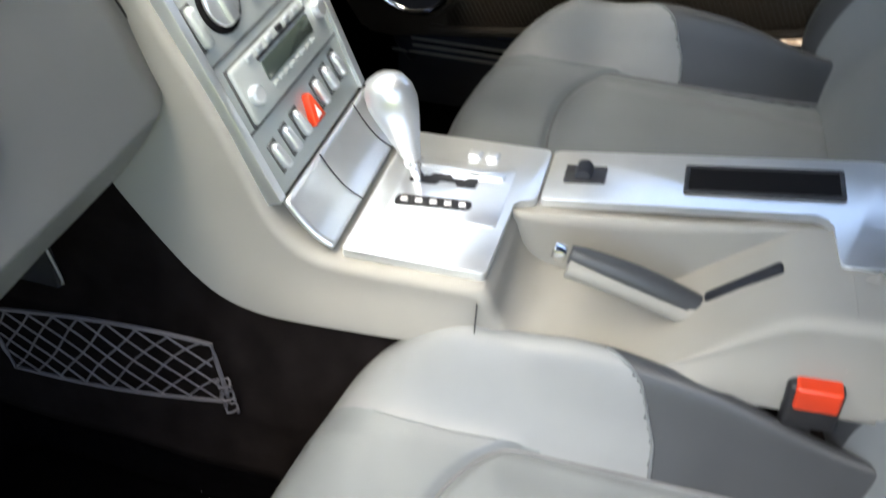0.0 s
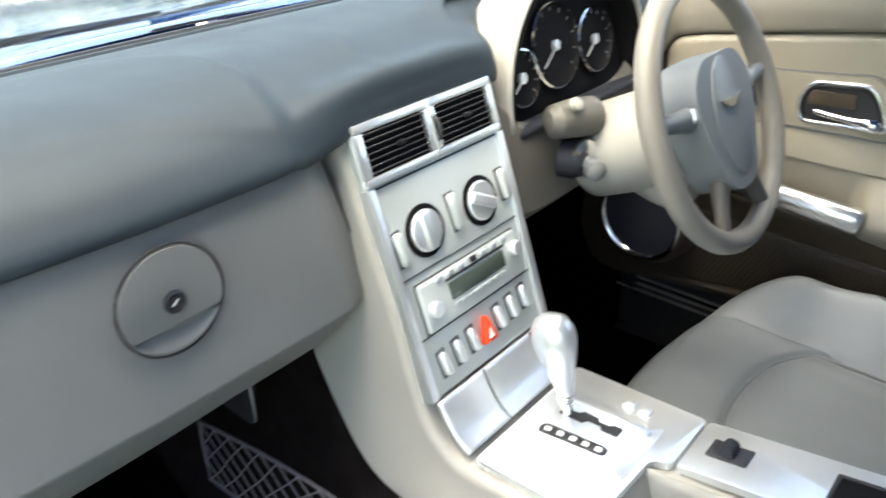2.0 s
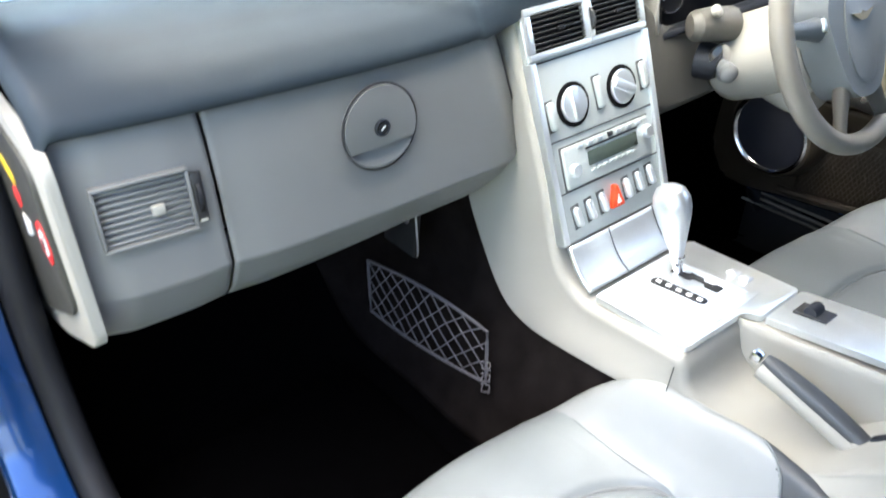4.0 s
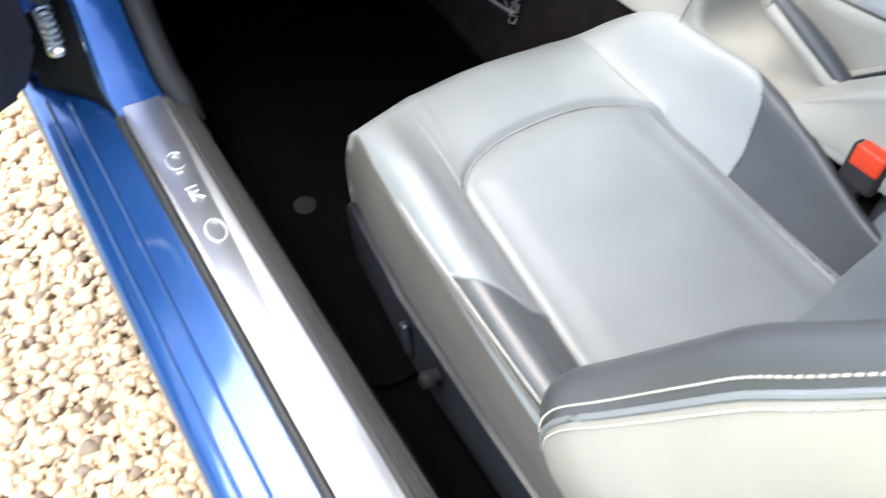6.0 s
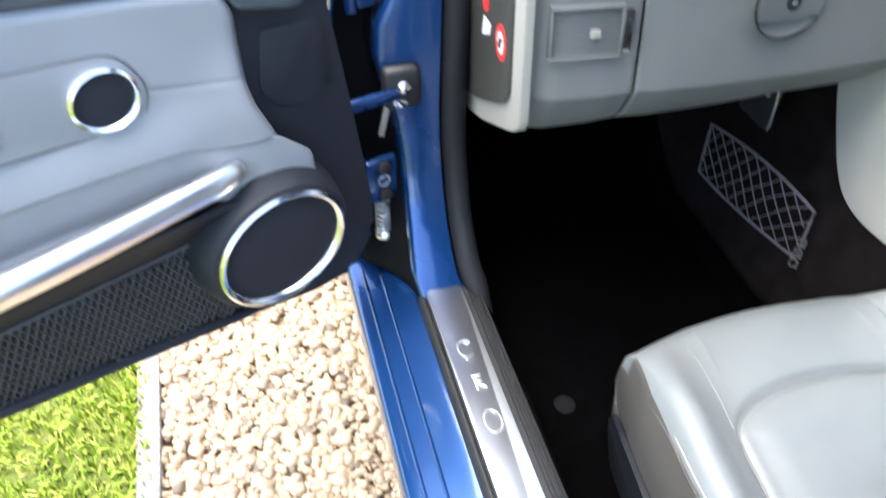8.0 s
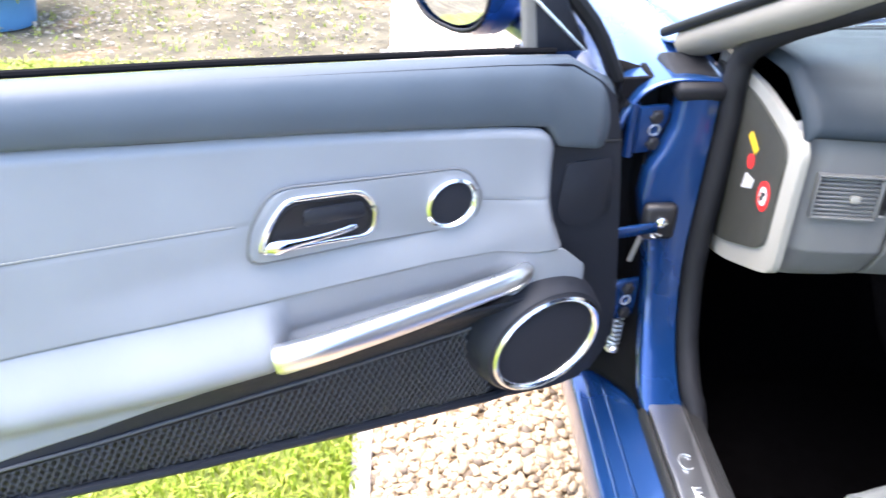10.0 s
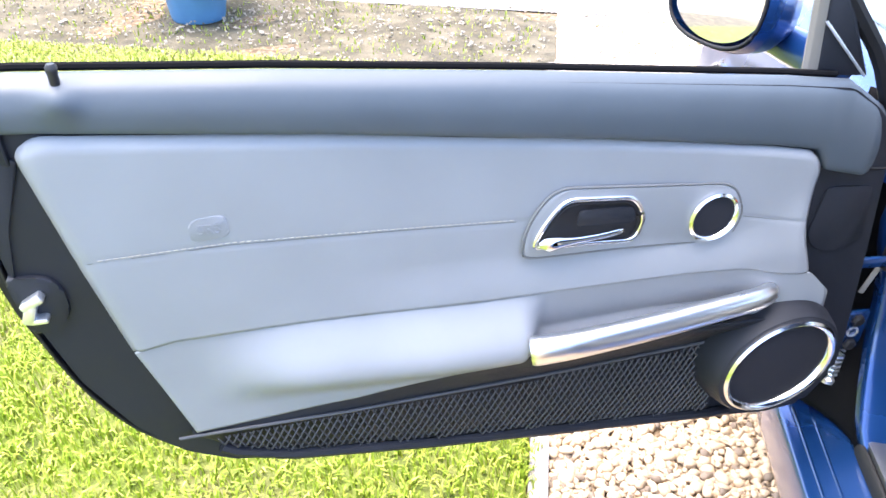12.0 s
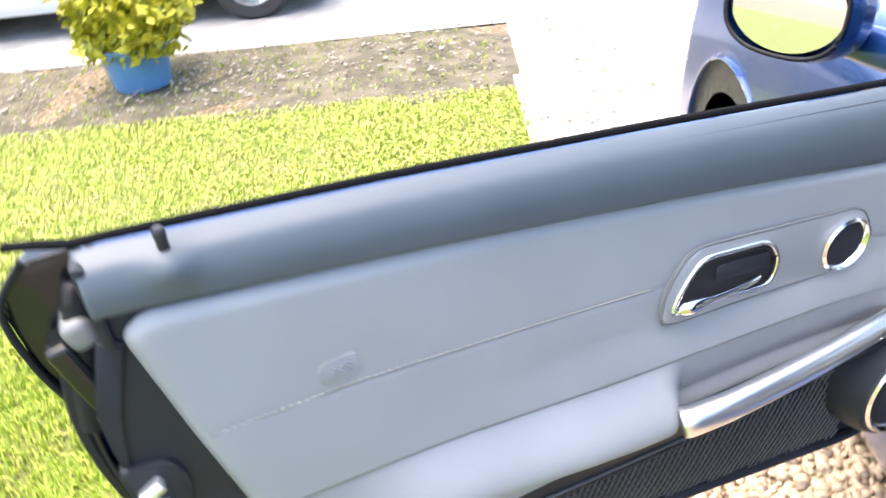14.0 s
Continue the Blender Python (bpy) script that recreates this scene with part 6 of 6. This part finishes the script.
    part("end_seal", tube(spline([L(1.078, 1.215, -0.040), L(1.084, 1.19, -0.030), L(1.096, 1.14, -0.028), L(1.112, 1.055, -0.030)], 14), [0.010] + [0.0145] * 14, 10, squash=0.8), RUBBER, d, "upright black rubber seal at the door end", local=True)
    part("shut_end", slab(rounded([(1.070, 1.238), (1.120, 1.236), (1.150, 1.195), (1.144, 1.125), (1.122, 1.05), (1.085, 1.05)], 0.010, 4), -0.085, -0.062, fl, 0.004), GLOSS_BLACK, d, "black tapering door end behind the window", local=True)
    part("shut_lip", tube([L(u, z, -0.058) for u, z in spline([(1.118, 1.240), (1.150, 1.197), (1.145, 1.125), (1.122, 1.05)], 24)], 0.004, 8), RUBBER, d, local=True)
    part("front_panel", slab(rounded([(-0.050, 0.985), (-0.135, 0.978), (-0.150, 0.88), (-0.105, 0.862), (-0.062, 0.868), (-0.038, 0.90)], 0.012, 4), -0.012, -0.0065, fl, 0.002), plastic, d, "plain dark panel at the hinge end", local=True)
    part("trim_joint", tube([L(-0.016, 1.024, -0.006), L(-0.147, 1.006, -0.008)], 0.0022, 6), BLACK, d, local=True)

    part("end_stop", box(0.024, 0.045, 0.112, Matrix.Translation(L(1.099, 1.112, -0.034)) @ pose(0, 0, 0, 0, 14, 0), 0.006, 3), GLOSS_BLACK, d, "black rubber stop at the door end", local=True)
    part("end_clip", box(0.030, 0.046, 0.034, Matrix.Translation(L(1.088, 1.172, -0.034)) @ pose(0, 0, 0, 0, 14, 0), 0.010, 4), TRACK_GREY, d, "smooth grey catch at the door end", local=True)

    # sail panel before the window
    sp = [(0.000, 1.154), (0.014, 1.31), (0.006, 1.315), (-0.030, 1.255), (-0.094, 1.146)]
    part("sail_panel", slab(rounded(sp, 0.006, 2), -0.075, -0.045, fl, 0.004), plastic, d, "black triangular sail panel at the mirror", local=True)
    part("sail_line", tube([L(0.008, 1.234, -0.043), L(-0.038, 1.191, -0.043), L(-0.084, 1.148, -0.043)], 0.0022, 5), SATIN, d, local=True)
    part("sail_rubber", tube([L(0.012, 1.325, -0.055), L(-0.030, 1.262, -0.055), L(-0.098, 1.187, -0.052), L(-0.120, 1.155, -0.05), L(-0.150, 1.095, -0.045), L(-0.165, 1.05, -0.04)], 0.013, 8), RUBBER, d, "black rubber seal along the sail", local=True)
    part("sail_strip", tube([L(0.006, 1.152, -0.052), L(0.014, 1.24, -0.054), L(0.022, 1.318, -0.056)], 0.012, 8, squash=0.8), PILLAR_TRIM, d, "grey window guide beside the sail panel", local=True)
    return d


door_m = pose(-1.088, 0.483, 0, 0, 0, 202.15)
near_door = build_door("passenger_door", 1, door_m, "open blue car door with grey leather trim and net pocket", DOOR_INSERT, DOOR_PAD, DOOR_TRIM)
far_m = Matrix(((0, 0.92, 0, 0.686), (-0.835, 0, 0, 0.419), (0, 0, 0.92, 0.042), (0, 0, 0, 1)))
# Same trim as the near door; the warm light on it is painted.
far_door = build_door("driver_door", -1, far_m, "closed blue car door, grey trim painted in warm light", WARM_INSERT, WARM_PAD, WARM_TRIM)

# door mirrors
def door_mirror(name, m, face_m, label):
    g = thing(name, label, "door mirror", m)
    def shell(a, b):
        t = 2 * math.pi * a
        rad = lin(b, [0, 0.15, 0.4, 0.65, 0.85, 1], [1.0, 1.04, 1.0, 0.84, 0.52, 0.03])
        x, y = math.cos(t), math.sin(t)
        k = (abs(x) ** 2.6 + abs(y) ** 2.6) ** (-1 / 2.6)
        return face_m @ Vector((0.112 * rad * k * x + 0.02 * b, 0.078 * rad * k * y, -0.125 * b))
    part("shell", grid(shell, 48, 20, True), PAINT, g, "glossy blue mirror shell")
    part("glass", lathe([(1.0, -0.006), (0, -0.0045)], face_m @ Matrix.Diagonal((0.102, 0.069, 1, 1)), 48), MIRROR, g, "mirror glass")
    part("glass_rim", tube([face_m @ Vector((0.107 * math.cos(t) * (abs(math.cos(t)) ** 2.6 + abs(math.sin(t)) ** 2.6) ** (-1 / 2.6), 0.074 * math.sin(t) * (abs(math.cos(t)) ** 2.6 + abs(math.sin(t)) ** 2.6) ** (-1 / 2.6), 0.0)) for t in np.linspace(0, 6.283, 49)[:-1]], 0.0032, 8, True), RUBBER, g, "slim black bezel round the mirror glass")
    return g


MF = look((-1.219, 0.745, 1.200), (-0.379, 1.285, 1.04))
mirror = door_mirror("door_mirror", pose(-1.20, 0.74, 1.13), MF, "blue door mirror on the open door")
part("arm", tube(spline([(-1.04, 0.62, 1.135), (-1.08, 0.70, 1.135), (-1.12, 0.78, 1.14), (-1.15, 0.82, 1.155)], 10), [0.034, 0.034, 0.033, 0.032, 0.031, 0.03, 0.03, 0.032, 0.036, 0.04, 0.04], 14), PAINT, mirror)

# ---- seats ----
def build_seat(name, cx, s, label, lift=0.0, high=1.0, ahead=0.0):
    """A bucket seat; s mirrors the inner and outer bolsters."""
    g = thing(name, label, "car seat", pose(cx, 0, 0.32), group="front seats")

    def half(y):
        return lin(y, [-0.36, -0.20, 0.0, 0.12, 0.21, 0.26], [0.282, 0.280, 0.274, 0.262, 0.240, 0.226])

    def waist(y):
        """How much the cushion narrows towards the back on the console side."""
        return lin(y, [-0.36, -0.29, -0.21, -0.14, -0.07, 0.0, 0.06, 0.3], [0.19, 0.175, 0.135, 0.09, 0.055, 0.02, 0.0, 0.0])

    def front(x):
        return 0.273 - 0.038 * (x / 0.24) ** 2 * (1 if abs(x) < 0.3 else 1)


    def arch(x):
        """y of the front arch of the centre panel at x."""
        t = min(1, abs(x) / 0.165)
        return 0.106 - 0.090 * (1 - math.sqrt(max(0, 1 - t ** 2.4)))

    def dist(x, y):
        """Signed distance-like value to the centre panel's border: negative inside."""
        a = abs(x) - lin(y, [-0.36, -0.10, 0.04, 0.12], [0.185, 0.170, 0.162, 0.150])
        b = y - arch(x)
        return max(a, b)

    across = spline([(-0.965, -0.185), (-0.985, -0.12), (-1.0, -0.06), (-0.985, -0.012), (-0.93, 0.046), (-0.83, 0.056), (-0.70, 0.026), (-0.58, 0.004), (-0.40, -0.004), (0, -0.006), (0.40, -0.004), (0.58, 0.004), (0.70, 0.026), (0.83, 0.056), (0.93, 0.046), (0.985, -0.012), (1.0, -0.06), (0.985, -0.12), (0.965, -0.185)], 260)
    along = spline([(0.045, -0.20), (0.020, -0.13), (0.004, -0.075), (0.0, -0.045), (0.012, -0.014), (0.035, 0.006), (0.07, 0.015), (0.12, 0.015), (0.20, 0.008), (0.32, -0.002), (0.46, -0.016), (0.62, -0.03)], 230)

    def bolster(fx, y):
        """How far a side bolster rises along the cushion: the one by the console is higher."""
        k = smooth(0.45, 0.75, fx * s)
        return smooth(0.25, 0.05, y) * (1 - k) + (1.55 + 0.40 * smooth(0.07, -0.06, y) * smooth(-0.30, -0.12, y)) * smooth(0.262, 0.095, y) * k

    def top(i, j):
        fx, dz = across[i]
        dy, dzf = along[j]
        x0 = fx * 0.26
        y = front(max(-0.24, min(0.24, x0))) - dy
        x = fx * half(y) * (1 + 0.03 * smooth(0.5, 0.9, fx * s)) * (1 - waist(y) * smooth(0.58, 0.88, fx * s))
        bol = bolster(fx, y) * (high if fx * s > 0 else 1.0)
        up = dz * (bol if dz > 0 else 1.0)
        k = smooth(0.0, 0.05, dy)
        if dz < 0:
            z = 0.555 + dz + min(0, dzf) * (1 + max(-1, dz / 0.12)) + max(0, dzf) * (1 + max(-1, dz / 0.08))
        else:
            z = 0.555 + up + dzf
        dd = dist(x, y)
        z -= 0.007 * math.exp(-(dd / 0.007) ** 2)
        if dd < 0:
            z += 0.010 * smooth(0, -0.06, dd)
        return Vector((cx + x, y, max(z + lift, 0.362)))

    NA, NB_ = 260, 230
    pts = [[top(i, j) for j in range(NB_ + 1)] for i in range(NA + 1)]
    names = ("centre_panel", "front_apron", "inner_bolster", "outer_bolster", "rear_bolster", "rear_outer_bolster", "side_skirt")
    regions = {k: bmesh.new() for k in names}
    cache = {k: {} for k in names}
    edge_x = lambda y: lin(y, [-0.36, 0.03, 0.10, 0.16, 0.215, 0.27], [0.172, 0.166, 0.158, 0.156, 0.160, 0.166])
    back_y = lambda o: ahead + lin(o, [0.13, 0.188, 0.215, 0.242, 0.29], [-0.118, -0.103, -0.078, -0.034, 0.01])
    outer_y = lambda o: lin(o, [0.165, 0.20, 0.255, 0.272, 0.289], [-0.165, -0.150, -0.088, -0.036, 0.004])
    for i in range(NA):
        for j in range(NB_):
            q = (pts[i][j] + pts[i + 1][j + 1]) / 2
            x, y = q.x - cx, q.y
            inner = x * s
            if dist(x, y) < 0:
                r = "centre_panel"
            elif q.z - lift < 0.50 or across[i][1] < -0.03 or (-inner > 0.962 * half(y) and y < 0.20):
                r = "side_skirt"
            elif inner > edge_x(y):
                r = "inner_bolster" if y > back_y(inner) else "rear_bolster"
            elif inner < -edge_x(y):
                r = "outer_bolster" if y > outer_y(-inner) or -inner > 0.945 * half(y) else "rear_outer_bolster"
            else:
                r = "front_apron"
            bm, c = regions[r], cache[r]
            vs = []
            for a, b in ((i, j), (i + 1, j), (i + 1, j + 1), (i, j + 1)):
                if (a, b) not in c:
                    c[(a, b)] = bm.verts.new(pts[a][b])
                vs.append(c[(a, b)])
            bm.faces.new(vs)
    labels = {"centre_panel": "smooth grey leather centre panel", "front_apron": "grey leather front of the cushion", "inner_bolster": "grey leather inner thigh bolster, painted lighter as lit", "outer_bolster": "grey leather outer bolster", "rear_bolster": "charcoal leather rear of the inner bolster", "rear_outer_bolster": "charcoal leather rear of the outer bolster", "side_skirt": "grey leather cushion side, painted darker for its shade"}
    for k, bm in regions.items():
        # The bolster that faces the door opening gets the lit copy.
        part(k, bm, LEATHER_LIT if k == "inner_bolster" else LEATHER_DARK if k.startswith("rear") else SKIRT if k == "side_skirt" else LEATHER, g, labels[k], angle=60)
    ax_ = np.array([q for q in across if q[1] > -0.02])
    al_ = np.array(along)[np.array(along)[:, 1] > -0.05]
    al_ = al_[al_[:, 0].argsort()]

    def on_top(x, y):
        """A point of the cushion's top surface."""
        fx = x / half(y)
        fx = max(-0.98, min(0.98, fx / (1 + 0.03 * smooth(0.5, 0.9, fx * s)) / (1 - waist(y) * smooth(0.56, 0.84, fx * s))))
        dz = float(np.interp(fx, ax_[:, 0], ax_[:, 1]))
        dy = front(max(-0.24, min(0.24, fx * 0.26))) - y
        dzf = float(np.interp(dy, al_[:, 0], al_[:, 1]))
        dd = dist(x, y)
        z = 0.555 + dz * (bolster(fx, y) * (high if fx * s > 0 else 1.0) if dz > 0 else 1.0) + (dzf if dz > 0 or dzf < 0 else dzf * (1 + dz / 0.08)) - 0.007 * math.exp(-(dd / 0.007) ** 2) + (0.010 * smooth(0, -0.06, dd) if dd < 0 else 0)
        return (cx + x, y, z + 0.0008 + lift)

    side = lambda y: lin(y, [-0.36, -0.10, 0.04], [0.185, 0.170, 0.162])
    line = [(-side(y), y) for y in np.linspace(-0.34, 0.02, 14)] + [(x, arch(x)) for x in np.linspace(-0.160, 0.160, 41)] + [(side(y), y) for y in np.linspace(0.02, -0.34, 14)]
    part("piping", tube([on_top(x, y) for x, y in line], 0.0022, 6), SEAM, g, "dark piping round the centre panel")
    for sd in (1, -1):
        part("bolster_seam", tube([on_top(sd * edge_x(y), y) for y in np.linspace(0.05, 0.185, 14)], 0.0011, 5), LEATHER, g)
    part("bolster_seam", tube([on_top(s * v, back_y(v)) for v in np.linspace(0.172, 0.238, 18)], 0.0018, 6), LEATHER, g)
    part("bolster_seam", tube([on_top(-s * v, outer_y(v)) for v in np.linspace(0.175, 0.262, 18)], 0.0024, 6), LEATHER, g)
    # outer edge piping with stitches along the sill side
    for off, nm in ((0.0, "edge_piping"), (0.010, "edge_stitching")):
        pp = []
        for y in np.linspace(0.19, -0.34, 30):
            k = smooth(0.235, 0.03, y)
            pp.append((cx - s * (half(y) * (0.955 - off * 1.5) + 0.003), y, 0.555 + lift + 0.030 * k + 0.0005 + off * 0.9 * k - 0.010 * (1 - k)))
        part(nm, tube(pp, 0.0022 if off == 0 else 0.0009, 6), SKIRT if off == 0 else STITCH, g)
    part("seat_base", box(0.46, 0.50, 0.06, pose(cx, -0.06, 0.372), 0.02, 3), BLACK, g, "black seat base")
    for xx in (-0.19, 0.19):
        part("seat_rail", box(0.035, 0.62, 0.030, pose(cx + xx, -0.07, 0.337), 0.004), BLACK, g, "black seat rail")
    side_x = lambda y: cx - s * (half(y) * 0.985 + 0.004)
    cover = [(0.205, 0.40), (0.20, 0.43), (0.15, 0.455), (0.0, 0.462), (-0.20, 0.466), (-0.34, 0.47), (-0.34, 0.365), (-0.05, 0.355), (0.16, 0.36)]
    part("side_cover", slab(rounded(cover, 0.012, 3), 0.0, 0.009, lambda a, b, d: Vector((side_x(a) - s * d, a, b)), 0.003), COVER, g, "dark plastic cover along the seat side")
    part("tilt_lever", box(0.010, 0.016, 0.055, pose(side_x(-0.03) - s * 0.012, -0.03, 0.405, -20, 0, 0), 0.004, 3), COVER, g, "small dark seat lever")
    part("control_knob", lathe([(0.010, 0), (0.010, 0.008), (0.013, 0.012), (0.013, 0.020), (0.009, 0.025), (0, 0.026)], pose(side_x(-0.105) - s * 0.008, -0.105, 0.425, 0, -90 * s, 0), 20), MATTE, g, "round black seat knob")

    # backrest
    bx = spline([(-0.90, 0.10), (-0.99, 0.03), (-1.0, -0.04), (-0.965, -0.098), (-0.90, -0.112), (-0.80, -0.098), (-0.66, -0.05), (-0.5, -0.022), (0, -0.010), (0.5, -0.022), (0.66, -0.05), (0.80, -0.098), (0.90, -0.112), (0.965, -0.098), (1.0, -0.04), (0.99, 0.03), (0.90, 0.10)], 100)
    BM = pose(cx, -0.302, 0.50 + lift, 25, 0, 0)

    def back(i, b):
        f, n = bx[i]
        z = 0.04 + 0.66 * b
        w = soft(b, [0, 0.03, 0.07, 0.12, 0.18, 0.3, 0.6, 0.85, 1], [0.280, 0.288, 0.294, 0.298, 0.300, 0.298, 0.28, 0.24, 0.15])
        rise = soft(b, [0, 0.03, 0.07, 0.12, 0.18, 0.55, 0.85, 1], [0.45, 0.62, 0.80, 0.92, 1.0, 1.0, 0.6, 0.1])
        nn = n * rise if n < 0 else n * lin(b, [0, 0.9, 1], [1, 0.9, 0.1])
        return BM @ Vector((f * w, -nn, z))
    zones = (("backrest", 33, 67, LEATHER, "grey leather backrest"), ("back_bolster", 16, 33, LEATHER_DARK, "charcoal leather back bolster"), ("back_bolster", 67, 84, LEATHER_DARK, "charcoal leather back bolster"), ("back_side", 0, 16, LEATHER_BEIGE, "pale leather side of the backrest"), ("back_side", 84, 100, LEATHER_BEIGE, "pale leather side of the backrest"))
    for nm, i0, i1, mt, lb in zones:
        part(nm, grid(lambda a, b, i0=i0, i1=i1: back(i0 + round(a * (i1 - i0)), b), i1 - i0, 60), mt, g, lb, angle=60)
    for i in (16, 84):
        part("back_piping", tube([back(i, t) for t in np.linspace(0.0, 0.98, 30)], 0.0035, 8), LEATHER, g)
        part("back_stitching", dashes(lambda t: back(i + (1 if i < 50 else -1), t) + Vector((0, 0.002, 0.001)), np.linspace(0.02, 0.95, 90), 0.0011), STITCH, g)
        part("back_stitching", dashes(lambda t: back(i + (-1 if i < 50 else 1), t) + Vector((-0.001 if i < 50 else 0.001, 0.001, 0.001)), np.linspace(0.02, 0.95, 90), 0.0011), STITCH, g)
    part("back_panel", grid(lambda a, b: BM @ Vector(((2 * a - 1) * 0.9 * lin(b, [0, 0.3, 0.6, 0.85, 1], [0.285, 0.285, 0.27, 0.235, 0.15]), -0.10 * lin(b, [0, 0.9, 1], [1, 0.9, 0.1]), 0.04 + 0.66 * b)), 12, 30), LEATHER, g)
    return g


build_seat("seat", -0.365, 1, "grey leather passenger bucket seat, inner bolster painted as lit")
build_seat("seat", 0.385, 1, "grey leather driver's bucket seat, outer bolster painted as lit", 0.012, 0.98, 0.03)

# seat belt buckles
def buckle(x, y, z, rz):
    g = thing("seat_belt_buckle", "black seat belt buckle with orange release button", "buckle", pose(x, y, z - 0.10))
    part("stalk", box(0.022, 0.030, 0.14, pose(x, y, z - 0.085, -6, 0, rz), 0.006), BLACK, g)
    part("buckle_case", box(0.030, 0.050, 0.060, pose(x, y, z - 0.008, -6, 0, rz), 0.007, 3), BLACK, g)
    part("release_button", box(0.024, 0.040, 0.030, pose(x - 0.006, y, z + 0.009, -6, 0, rz), 0.004, 3), ORANGE, g, "orange release button")


buckle(-0.136, -0.232, 0.676, 0)
buckle(0.136, -0.232, 0.676, 0)
